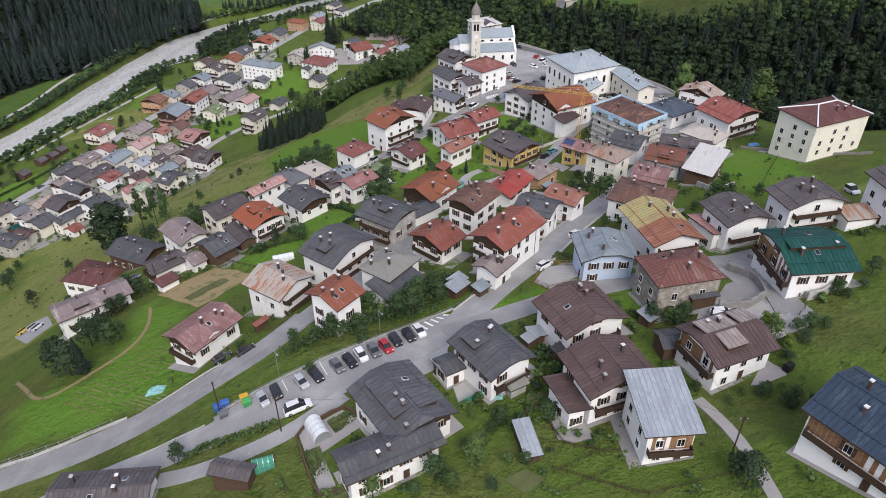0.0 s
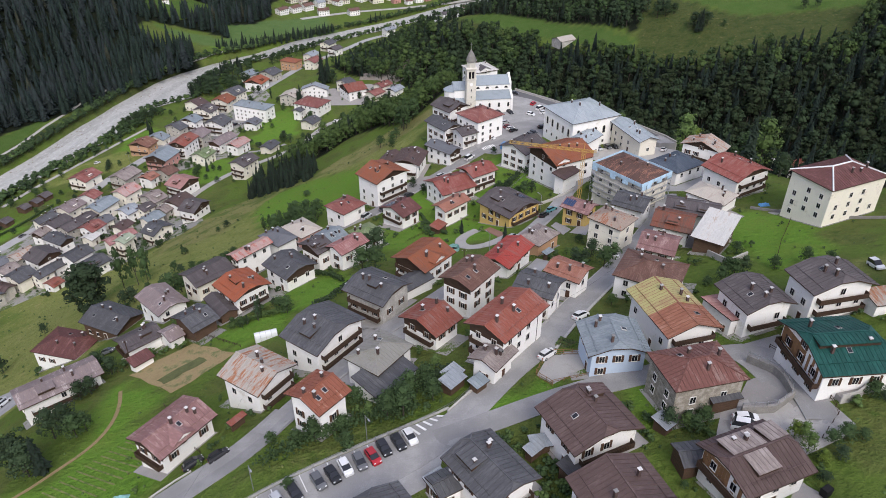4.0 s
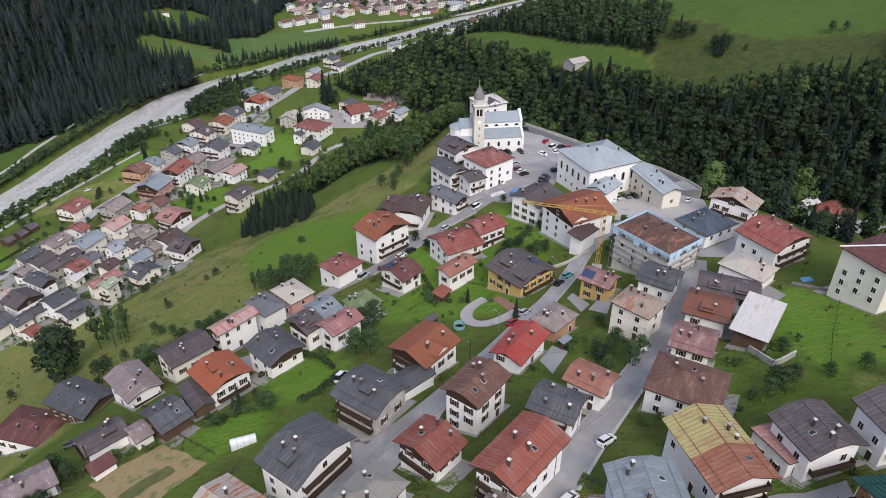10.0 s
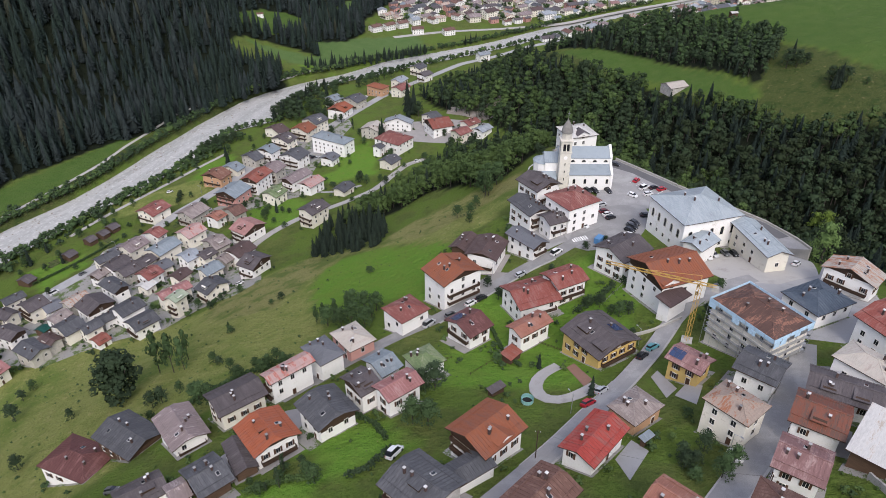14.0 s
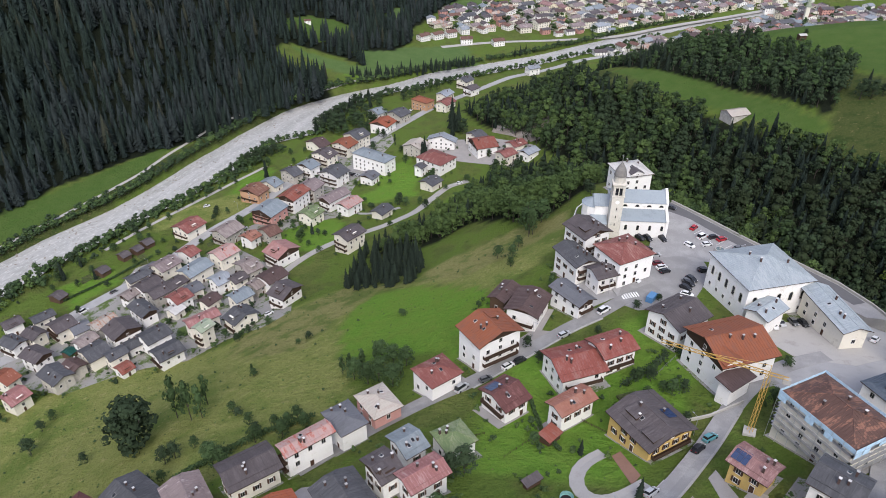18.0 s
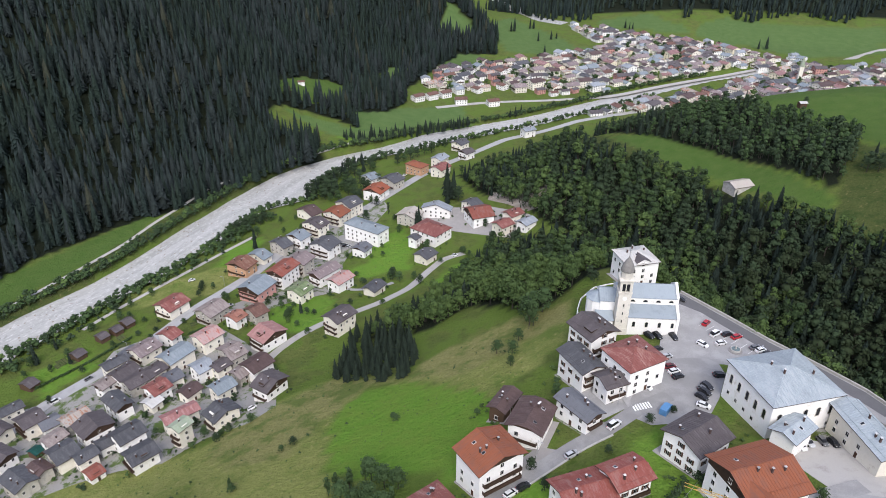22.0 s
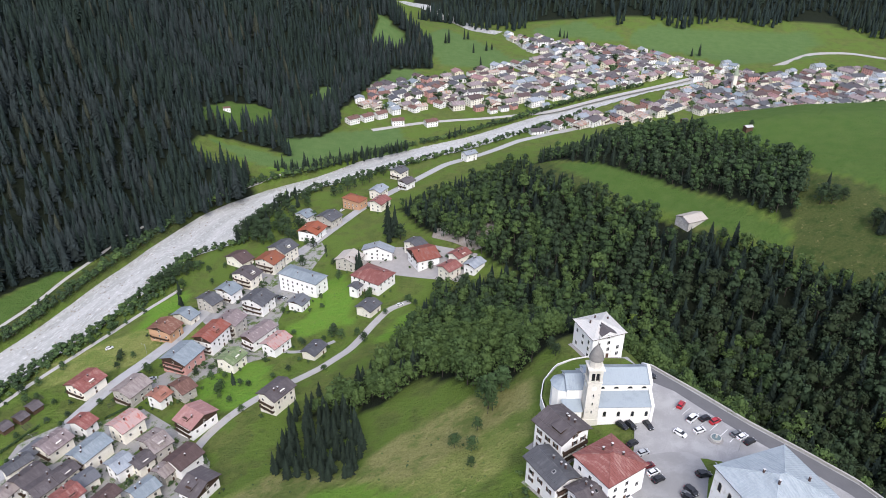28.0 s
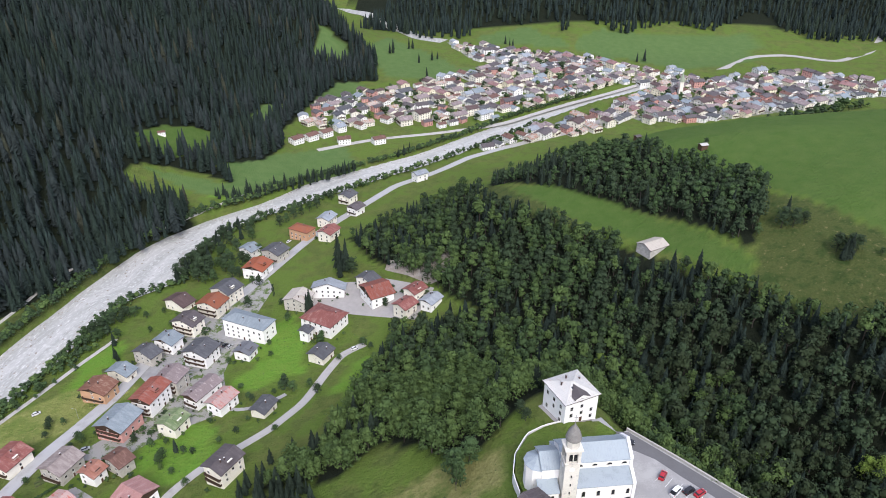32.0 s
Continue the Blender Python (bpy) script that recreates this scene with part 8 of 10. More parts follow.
# the parking row: painted bays, edge lines, railing
_a, _d, _s = np.array([-33.4, 88.1]), np.array([0.888, 0.46]), np.array([0.46, -0.888])
for _k in range(14):
    _p = _a + _d * 2.42 * _k
    quad_line("bay_line", _p, _p + _s * 5.0, 0.16, "line_paint", lift=0.03).name = "road_marking"
plate("parking_strip", [tuple(_a - _s * 0.2 - _d * 8), tuple(_a + _d * 38 - _s * 0.2), tuple(_a + _d * 38 + _s * 5.2), tuple(_a + _s * 5.4 - _d * 8)], "asphalt", lift=0.13, tag="asphalt parking strip along the road", category="parking")
for _k in range(5):
    _p = _a + _d * (32.2 + _k * 1.35)
    quad_line("road_marking", _p, _p + _s * (4.6 - _k * 0.9) + _d * 1.2, 0.45, "line_paint", lift=0.03)
fence([tuple(_a - _s * 0.35 - _d * 6), tuple(_a - _s * 0.35 + _d * 36), (3, 108.2), (9, 115.5)], 1.0, 2.2, "steel", 2, "grey steel guard rail along the parking row", "guard rail")
# car park lines and crossing
for _k in range(7):
    _p = np.array([45.0, 329.5]) + np.array([0.74, -0.67]) * 3.2 * _k
    quad_line("road_marking", _p, _p + np.array([-3.0, -3.3]), 0.12, "line_paint", z=LOT + 0.13)
for _k in range(7):
    _p = np.array([19.0, 277.5]) + np.array([0.8, 0.35]) * 0.95 * _k
    quad_line("road_marking", _p, _p + np.array([-1.0, 2.6]), 0.5, "line_paint", lift=0.06)
for _o in bpy.data.objects:
    if _o.name.startswith("road_marking"):
        tagged(_o, "white painted road marking", "road marking", kind="structure")
plate("car_park", [(18, 276), (14, 286), (26, 300), (29, 318), (34, 320), (36, 346), (38, 347), (52, 334), (64, 322), (77, 311), (88, 301), (96, 290), (99, 284), (92, 284), (74, 300), (52, 304), (44, 298), (40, 284), (30, 275)], "asphalt", flat=LOT, lift=0.1, depth=10, tag="large asphalt car park before the church", category="car park")
BRIGHT.extend([[(-43.5, 173.2), (-32.7, 182.5), (-25.3, 174.1), (-25.7, 166.2), (-35, 161)], [(-61, 157), (-48, 160.7), (-38.1, 162.2), (-38.8, 152.2), (-47.6, 147)], [(-80.1, 129.4), (-76, 141), (-69, 137), (-61, 131), (-68.6, 119.3)]])
BRIGHT.extend([[(33, 109.4), (36.5, 110.2), (39, 99.4), (36, 97.8)], [(6, 103.4), (12, 106), (21.3, 110.7), (19.5, 112.8), (11, 108.6)], [(-12, 241), (-1, 244), (11, 239), (23, 248), (18, 259), (23, 264), (34, 249), (36, 238), (36, 227), (10, 210), (-2, 215), (-7, 229)], [(-42, 295), (-41, 303), (-23, 279), (-23, 262), (-30, 245), (-34, 251)]])

material("asphalt_new", (0.13, 0.128, 0.13), 0.92, vary=0.12, size=5, fine=30)
plate("lane", [(33.5, 341), (34.5, 346.5), (38.3, 346.3), (52, 333.2), (64, 321.4), (77, 310.4), (88, 300.4), (94, 292), (90, 290), (84, 297), (73, 307), (60, 318.5), (50, 328.5), (44, 335), (39, 338)], "asphalt_new", flat=LOT, lift=0.115, depth=0.3, tag="dark new asphalt lane along the parapet", category="road")

# ---- building site: scaffold, netting, crane ----
def pole(name, a, b, r, mat, parent=None, n=6):
    """A round bar from a to b."""
    a, b = Vector(a), Vector(b)
    d = (b - a).normalized()
    u = d.orthogonal().normalized()
    w = d.cross(u)
    v = [tuple(p + (u * math.cos(i * math.tau / n) + w * math.sin(i * math.tau / n)) * r) for p in (a, b) for i in range(n)]
    f = [(i, (i + 1) % n, n + (i + 1) % n, n + i) for i in range(n)] + [tuple(range(n - 1, -1, -1)), tuple(range(n, 2 * n))]
    return mesh_object(name, v, f, [mat], parent=parent)


def scaffold(x, y, turn, L, W, height):
    z = float(ground_z(x, y))
    root = tagged(new("scaffold"), "steel scaffold with planks and pale blue sheeting round the building", "scaffold")
    root.location, root.rotation_euler = (x, y, z), (0, 0, radians(turn))
    corners = [(-L / 2, -W / 2), (L / 2, -W / 2), (L / 2, W / 2), (-L / 2, W / 2)]
    for k in range(4):
        (x0, y0), (x1, y1) = corners[k], corners[(k + 1) % 4]
        n = max(2, int(math.hypot(x1 - x0, y1 - y0) / 2.6))
        for i in range(n):
            px, py = x0 + (x1 - x0) * i / n, y0 + (y1 - y0) * i / n
            pole("standard", (px, py, -3), (px, py, height + 1.0), 0.06, "steel", root, 5)
        ox, oy = (y1 - y0) / math.hypot(x1 - x0, y1 - y0) * 0.7, -(x1 - x0) / math.hypot(x1 - x0, y1 - y0) * 0.7
        for zz in np.arange(1.8, height, 2.0):
            q = [(x0, y0, zz), (x1, y1, zz), (x1 - ox, y1 - oy, zz), (x0 - ox, y0 - oy, zz)]
            v, f = slab(q, 0.06)
            part("plank", v, f, "steel", root)
            pole("guard_rail", (x0, y0, zz + 1), (x1, y1, zz + 1), 0.035, "steel", root, 5)
        q = [(x0, y0, height - 0.2), (x1, y1, height - 0.2), (x1, y1, height + 1.0), (x0, y0, height + 1.0)]
        v = q + [(p[0] - ox * .06, p[1] - oy * .06, p[2]) for p in q]
        f = [(0, 1, 2, 3), (7, 6, 5, 4), (0, 4, 5, 1), (1, 5, 6, 2), (2, 6, 7, 3), (3, 7, 4, 0)]
        part("sheeting", v, f, "pale_blue_net", root, "pale blue sheeting")
        v, f = slab([(x0, y0, height - .1), (x1, y1, height - .1), (x1 - ox * 2.2, y1 - oy * 2.2, height + .2), (x0 - ox * 2.2, y0 - oy * 2.2, height + .2)], 0.05)
        part("eaves_sheet", v, f, "pale_blue_net", root)
        # torn lengths of sheeting that hang down from the top rail
        rng = random.Random(k + 5)
        m = max(3, int(math.hypot(x1 - x0, y1 - y0) / 2.3))
        for i in range(m):
            if rng.random() < 0.5:
                continue
            drop = rng.uniform(0.5, 1.9)
            cols = [(i + 0.06 + 0.88 * c / 4) / m for c in range(5)]
            v = []
            for g in (0.0, 0.05):
                for d in (0.0, 0.5, 1.0):
                    for c, w in enumerate(cols):
                        b = 0.1 + g + (0.12 if c % 2 else 0.0) * d
                        v.append((x0 + (x1 - x0) * w + ox * b, y0 + (y1 - y0) * w + oy * b, height - 0.1 - drop * d * (0.8 + 0.2 * rng.random() if g == 0 else 0.9)))
            f = [(r * 5 + c, r * 5 + c + 1, r * 5 + c + 6, r * 5 + c + 5) for r in (0, 1) for c in range(4)]
            f += [tuple(15 + j for j in q[::-1]) for q in f]
            f += [(0, 15, 19, 4), (10, 14, 29, 25), (0, 10, 25, 15), (4, 19, 29, 14)]
            part("hanging_sheet", v, f, "pale_blue_net", root)
    return root


def lattice(root, name, a, b, side, step, mat):
    """A lattice mast: chords and zigzag bars."""
    a, b = Vector(a), Vector(b)
    d = (b - a).normalized()
    u = d.orthogonal().normalized() * side / 2
    w = d.cross(u.normalized()) * side / 2
    ends = [u + w, u - w, -u - w, -u + w]
    for e in ends:
        pole(name + "_chord", a + e, b + e, 0.07, mat, root, 4)
    n = int((b - a).length / step)
    for i in range(n):
        for k in range(4):
            p, q = a + d * step * i + ends[k], a + d * step * (i + 1) + ends[(k + 1) % 4]
            pole(name + "_brace", p, q, 0.045, mat, root, 4)


def crane(x, y, height, turn, reach):
    root = tagged(new("tower_crane"), "small yellow tower crane beside the building site", "crane")
    root.location, root.rotation_euler = (x, y, float(ground_z(x, y))), (0, 0, radians(turn))
    v, f = [], []
    box(v, f, -1.4, 1.4, -1.4, 1.4, -1, 0.7)
    part("ballast", v, f, "concrete_wall", root)
    lattice(root, "mast", (0, 0, 0.7), (0, 0, height), 0.9, 2.0, "crane_yellow")
    lattice(root, "jib", (-4, 0, height), (reach, 0, height + 0.4), 0.7, 2.6, "crane_yellow")
    v, f = [], []
    box(v, f, -4.6, -3.0, -.5, .5, height - 1.4, height)
    part("counterweight", v, f, "concrete_wall", root)
    pole("tie_bar", (0, 0, height + 2.4), (reach * .6, 0, height + .6), .05, "crane_yellow", root, 4)
    pole("apex", (0, 0, height), (0, 0, height + 2.4), .1, "crane_yellow", root, 4)
    return root


scaffold(61.2, 215.2, -53, 19.6, 14.6, 11.2)
crane(46.5, 219.5, 19.0, 165, 24)


def utility_pole(x, y, h=8.5):
    root = tagged(new("utility_pole"), "thin wooden utility pole with crossarm", "utility pole", group="utility poles")
    root.location = (x, y, float(ground_z(x, y)))
    pole("mast", (0, 0, -1), (0, 0, h), 0.11, "timber", root, 8)
    pole("crossarm", (-.6, 0, h - .5), (.6, 0, h - .5), 0.05, "timber", root, 6)
    for s in (-1, 1):
        pole("insulator", (s * .5, 0, h - .5), (s * .5, 0, h - .25), 0.05, "white_plastic", root, 6)
    return root


def street_lamp(x, y, turn):
    root = tagged(new("street_lamp"), "slim grey steel street lamp with single arm", "street lamp", group="street lamps")
    root.location, root.rotation_euler = (x, y, float(ground_z(x, y))), (0, 0, radians(turn))
    pole("post", (0, 0, -.5), (0, 0, 6.2), .07, "steel", root, 8)
    pole("arm", (0, 0, 6.1), (1.3, 0, 6.4), .04, "steel", root, 6)
    v, f = [], []
    box(v, f, 1.2, 1.8, -.13, .13, 6.32, 6.46)
    part("lamp_head", v, f, "steel", root)


def cable(a, b, sag=1.2, r=0.02):
    """A hanging wire between two places (x, y, height over the ground)."""
    p, q = [Vector((x, y, float(ground_z(x, y)) + h)) for x, y, h in (a, b)]
    n, m = 14, 4
    pts = [p.lerp(q, k / n) - Vector((0, 0, sag * 4 * (k / n) * (1 - k / n))) for k in range(n + 1)]
    v = [tuple(c + Vector((0, math.cos(i * math.tau / m) * r, math.sin(i * math.tau / m) * r))) for c in pts for i in range(m)]
    f = [(k * m + i, k * m + (i + 1) % m, (k + 1) * m + (i + 1) % m, (k + 1) * m + i) for k in range(n) for i in range(m)]
    return tagged(mesh_object("overhead_cable", v, f, ["rubber"]), "thin dark overhead cable between poles", "cable")


for _x, _y in ((-39.2, 84.6), (-26.6, 77.4), (41, 65), (70, 82), (-77, 150), (20, 126), (47, 155), (7, 168)):
    utility_pole(_x, _y)
for _x, _y, _t in ((-30, 92, -60), (-12, 100.5, -60), (11, 121, -40), (26, 138, -40), (45, 170, -40), (15, 186, 130), (34, 218, 130), (-8, 258, -40), (14, 280, -40), (58, 310, 40), (48, 296, 120), (30, 322, -90), (-199, 430, 180), (-216, 360, 180)):
    street_lamp(_x, _y, _t)
cable((-39.2, 84.6, 8), (-26.6, 77.4, 8))
cable((-39.2, 84.6, 8), (-36, 122, 8))
cable((-26.6, 77.4, 8), (-7, 78, 7))
cable((41, 65, 8), (70, 82, 8))
cable((41, 65, 8), (26, 80, 8))
cable((41, 65, 8), (36, 112, 9), 1.6, 0.03)
cable((41, 65, 8), (60, 56, 8), 0.8, 0.03)
cable((47, 155, 8), (20, 126, 8), 2)
cable((47, 155, 8), (7, 168, 8), 2)


# ---- bins, shelters, greenhouses, small garden things ----
def bin_box(x, y, turn, mat, word):
    root = tagged(new("recycling_bin"), f"{word} plastic recycling bin with domed lid", "recycling bin", group="recycling bins")
    root.location, root.rotation_euler = (x, y, float(ground_z(x, y)) + .15), (0, 0, radians(turn))
    root.scale = (0.95, 0.95, 0.95)
    v, f = [], []
    prism(v, f, [(-.7, -.55), (.7, -.55), (.7, .55), (-.7, .55)], 0, 1.2, 1.08)
    part("body", v, f, mat, root)
    v, f = loft([[(x_, -.62, 1.2), (x_, .62, 1.2), (x_, .45, 1.5), (x_, -.45, 1.5)] for x_ in (-.78, .78)])
    part("lid", v, f, mat, root)


for _k, (_m, _w) in enumerate((("bin_blue", "blue"), ("bin_blue", "blue"), ("car_grey", "dark grey"), ("bin_yellow", "yellow"), ("bin_green", "green"))):
    bin_box(*((-40.2, 86.3), (-38.9, 86.8), (-38.4, 83.9), (-35.3, 86.9), (-34.5, 85.6))[_k], 27, _m, _w)


def greenhouse(x, y, turn, L, W, mat="white_plastic", word="small white plastic greenhouse tunnel in a garden"):
    root = tagged(new("greenhouse"), word, "greenhouse")
    root.location, root.rotation_euler = (x, y, float(ground_z(x, y))), (0, 0, radians(turn))
    arc = [(W / 2 * math.cos(t), 0.4 + 1.7 * math.sin(t)) for t in np.linspace(0, math.pi, 9)]
    prof = [(W / 2, -.4)] + arc + [(-W / 2, -.4)]
    v, f = loft([[(xx, a, b) for a, b in prof] for xx in (-L / 2, L / 2)])
    part("cover", v, f, mat, root)
    for xx in np.linspace(-L / 2, L / 2, 5):
        v, f = loft([[(xx + q, a * 1.01, b * 1.01 + .01) for a, b in prof] for q in (-.04, .04)])
        part("hoop", v, f, "steel", root)


greenhouse(-20.3, 76.4, -58, 4.4, 2.9)
plate("yard", [(-23.6, 76.5), (-18.2, 64.4), (-15.8, 65.2), (-19, 72), (-13, 77.2), (-16.9, 81)], "paving", lift=0.07, depth=0.3, tag="tan paved garden path between beds", category="yard")
greenhouse(-42, 150, 20, 5.4, 2.2)
greenhouse(-28.0, 70.4, 20, 3.2, 2.0, "green_canvas", "green canvas cover in a garden")


def garden_bed(x, y, turn, L, W, rows=4):
    """Rows of plants on a dug bed."""
    root = tagged(new("garden_bed"), "dug vegetable bed with rows of low plants", "garden bed")
    root.location, root.rotation_euler = (x, y, float(ground_z(x, y))), (0, 0, radians(turn))
    v, f = [], []
    box(v, f, -L / 2, L / 2, -W / 2, W / 2, -.6, .14)
    part("soil", v, f, "dug_earth", root)
    r = random.Random(int(x * 9 + y))
    for k in range(rows):
        yy = (k - (rows - 1) / 2) * W / rows
        v, f = [], []
        for xx in np.arange(-L / 2 + .3, L / 2, .42):
            h = r.uniform(.25, .6)
            for t in range(5):
                a = r.uniform(0, 6.28)
                o = len(v)
                v += [(xx, yy, .1), (xx + .3 * math.cos(a), yy + .3 * math.sin(a), h), (xx + .3 * math.cos(a + .9), yy + .3 * math.sin(a + .9), h * .8)]
                f.append((o, o + 1, o + 2))
        tagged(part("greenery", v, f, "leaves_light" if k % 2 else "leaves_mid", root), kind="stuff")


for _b in ((-19.4, 70, -63, 6, 2.6), (-16.4, 78.4, 35, 4.5, 3), (16, 80, 20, 4, 3), (5, 72, 30, 5, 3), (-14, 64, 27, 5, 4), (-6, 108, 40, 5, 3), (26, 124, -30, 4, 3), (-43, 140, 40, 6, 3), (-62, 180, 45, 4, 3), (-236, 392, -30, 7, 5), (-228, 372, -30, 6, 4), (-247, 350, -30, 6, 5), (20, 232, 30, 6, 4)):
    garden_bed(*_b)


def hedge(points, h, w, label="clipped green hedge along the garden", mat="leaves_mid"):
    p = np.array(points, float)
    d = np.concatenate([[0], np.cumsum(np.hypot(*np.diff(p, axis=0).T))])
    r = random.Random(int(p[0, 0] * 3 + p[0, 1]))
    v, f = [], []
    for s in np.arange(0, d[-1], 0.12):
        for _ in range(5):
            c = np.array([np.interp(s, d, p[:, 0]) + r.uniform(-w, w) / 2, np.interp(s, d, p[:, 1]) + r.uniform(-w, w) / 2])
            z = float(ground_z(*c)) + h * r.random() ** 0.6
            n = Vector((r.gauss(0, 1), r.gauss(0, 1), r.gauss(0.8, 1))).normalized()
            u = n.orthogonal().normalized() * r.uniform(.18, .34)
            k = n.cross(u)
            o = len(v)
            v.extend([(c[0] + q.x, c[1] + q.y, z + q.z) for q in (u, k, -u, -k)])
            f.append((o, o + 1, o + 2, o + 3))
    return tagged(mesh_object("hedge", v, f, [mat]), label, "hedge", kind="stuff")


hedge([(-43, 76), (-39.8, 77.4), (-36.5, 77.6), (-32, 78.2), (-28, 79.6)], 0.9, 1.4, "low green planting on the strip beside the road", "leaves_fresh")
for _x, _y in ((-32.4, 78.8), (-31.2, 79.2), (-36.2, 78.0)):
    tree(_x, _y, 1.5, "yellow")
hedge([(-45, 176), (-38, 186), (-30, 180), (-26, 174)], 1.5, 1.2)
hedge([(26, 263), (33, 252), (40, 240)], 2.4, 1.8, "tall dark hedge above the lane", "leaves_dark")
hedge([(18, 236), (26, 244), (30, 250)], 2.0, 2.0, "dark shrubs behind the red-roofed houses", "leaves_dark")
hedge([(-6, 230), (-2, 218), (3, 210)], 1.0, 0.9)
hedge([(-30, 98), (-16, 105), (-4, 108)], 2.2, 3.0, "rough shrubs on the bank below the parking row", "leaves_mid")
hedge([(-12, 108), (-4, 114), (2, 118)], 3.0, 4.0, "overgrown shrubs on the steep bank", "leaves_dark")
hedge([(-96, 196), (-80, 214), (-66, 222)], 1.8, 2.2, "shrubs along the meadow edge", "leaves_mid")

wall_along("retaining_wall", [(-40, 85.4), (-33.8, 88.6), (-20, 95.7), (-6, 103), (2.2, 107.4)], 0.28, 0.4, "concrete_wall", "low concrete kerb wall of the parking row")
wall_along("retaining_wall", [(57, 113.5), (60.5, 108.5), (60, 102), (55.5, 99), (50.5, 99.5)], 1.7, 0.5, "retaining_stone", "curved dry-stone retaining wall")
wall_along("retaining_wall", [(9, 117), (17, 124), (24, 134)], 0.6, 0.3, "concrete_wall", "low wall beside the street")
wall_along("retaining_wall", [(-15.5, 64.5), (-18.6, 63.7), (-24.2, 76.6), (-16.8, 81.7), (-12.4, 77.6)], 0.7, 0.3, "wall_wood", "low brown board wall round vegetable beds")
wall_along("retaining_wall", [(92, 196), (104, 186), (120, 176)], 0.8, 0.4, "retaining_stone", "rough stone wall below the old school")
wall_along("retaining_wall", [(76, 160), (70, 156), (68, 164)], 1.6, 0.4, "concrete_wall", "grey garden retaining wall")
fence([(62.5, 117), (66, 108), (65, 97), (60, 92)], 1.0, 2.0, "timber", 2, "dark railing round the curve of the lane", "railing")
fence([(16.2, 65.2), (22.8, 68.2), (26.1, 68.2)], 0.9, 1.8)
fence([(16.1, 61.3), (24.6, 65)], 0.9, 1.8)
fence([(16.2, 75.5), (18.5, 70.1), (23.3, 68.5)], 0.9, 1.8)
wall_along("path_edge", [(17.0, 79.7), (18.2, 70.9), (22.6, 71.5)], 0.25, 1.1, "paving", "narrow grey slab path along the house wall")
plate("yard", [(1.3, 86.2), (4.1, 86.7), (6.6, 83.1), (2.7, 80.2)], "gravel_lot", lift=0.08, depth=0.3, tag="pale concrete yard beside the house", category="yard")
wall_along("garden_net", [(2.9, 79.9), (7.4, 82.6)], 1.3, 0.08, "green_canvas", "dark green netting along the garden edge", category="netting", kind="structure")
house(12.4, 84.6, 15, 3.6, 2.8, 2.2, "whitemetal", "plaster", "shed", balcony=0, windows=0, chimneys=0, pitch=6, label="small grey garden shed with pale flat roof")
house(16.8, 95.0, 10, 3.6, 2.8, 2.2, "zinc", "wood", "shed", balcony=0, windows=0, chimneys=0, pitch=8, label="small timber shed with grey metal lean-to roof")
fence([(13.0, 79.5), (13.2, 77.5), (13.9, 75.0)], 0.8, 1.2, "timber", 3, "short dark wooden fence between the gardens")
plate("yard", [(48.7, 78.7), (52.9, 84.2), (54.8, 81.6), (54.8, 80.1), (50.1, 78.4)], "paving", lift=0.1, depth=0.6, tag="paved yard at the end of the house", category="yard")
plate("yard", [(47.1, 98.5), (54.6, 96.6), (59.6, 92.6), (62.0, 96.0), (61.4, 98.0), (56, 98.8), (50, 99.6)], "gravel_lot", lift=0.1, depth=0.5, tag="pale gravel drive beside the curved wall", category="drive")
plate("terrace", [(65.4, 105.6), (71.4, 105.6), (70.0, 100.0), (66.3, 99.4)], "paving", lift=1.1, depth=3.0, tag="paved terrace over the garage", category="terrace")
wall_along("terrace_wall", [(66.1, 99.2), (70.2, 99.8), (71.6, 105.6)], 2.0, 0.25, "concrete_wall", "low pale wall round the terrace")
for _x, _y, _h, _k in ((9.1, 75.4, 2.4, "dark"), (12.1, 75.9, 2, "broad"), (13.7, 79.2, 1.6, "light"), (7.1, 63.3, 2.6, "dark"), (0.3, 65.8, 3, "light"), (22.2, 69.6, 1.8, "broad"), (44.2, 75.3, 2.4, "light"), (46.6, 76.7, 2.2, "light"), (50.2, 77.1, 2.6, "dark"), (52.3, 73.1, 2.4, "dark"), (57.3, 92.7, 4, "light"), (57.6, 87, 3.4, "yellow"), (60.5, 87.6, 3, "dark"), (60.8, 90.9, 3, "broad"), (56.2, 83.6, 2.6, "dark"), (42, 96.4, 4, "broad"), (37, 85.1, 1.8, "broad"), (72.6, 98.6, 2.2, "dark"), (76.4, 100.7, 2.6, "broad")):
    tree(_x, _y, _h, _k)
bin_box(55.2, 81.1, 30, "rubber", "black")
plate("earth_bed", [(8.8, 64.7), (12.2, 66.4), (14.8, 64.2), (11.8, 62)], "dug_earth", tag="bare earth bed in a garden", category="bed")
for _x, _y, _h, _k in ((5.2, 69, 2.6, "broad"), (3.2, 71.5, 2.2, "light"), (7.6, 74, 2.4, "broad"), (-0.3, 66, 2.4, "dark"), (-4, 63.5, 3, "broad"), (4.7, 77.2, 2, "light"), (8.8, 77.4, 2.2, "broad"), (15.6, 82.4, 2.4, "dark"), (16.6, 78.5, 2.2, "broad"), (41.7, 98.8, 2.8, "dark"), (45, 101.1, 2.6, "broad"), (54.8, 89.7, 2.6, "dark"), (57.6, 87.6, 2.4, "broad"), (65.3, 90.7, 2.8, "broad"), (48.9, 76.4, 2, "dark"), (52.5, 77, 2.2, "light"), (40.3, 79.1, 2.4, "broad")):
    tree(_x, _y, _h, _k)
fence([(16, 66), (28, 60), (40, 62)], 1.0, 2.2)
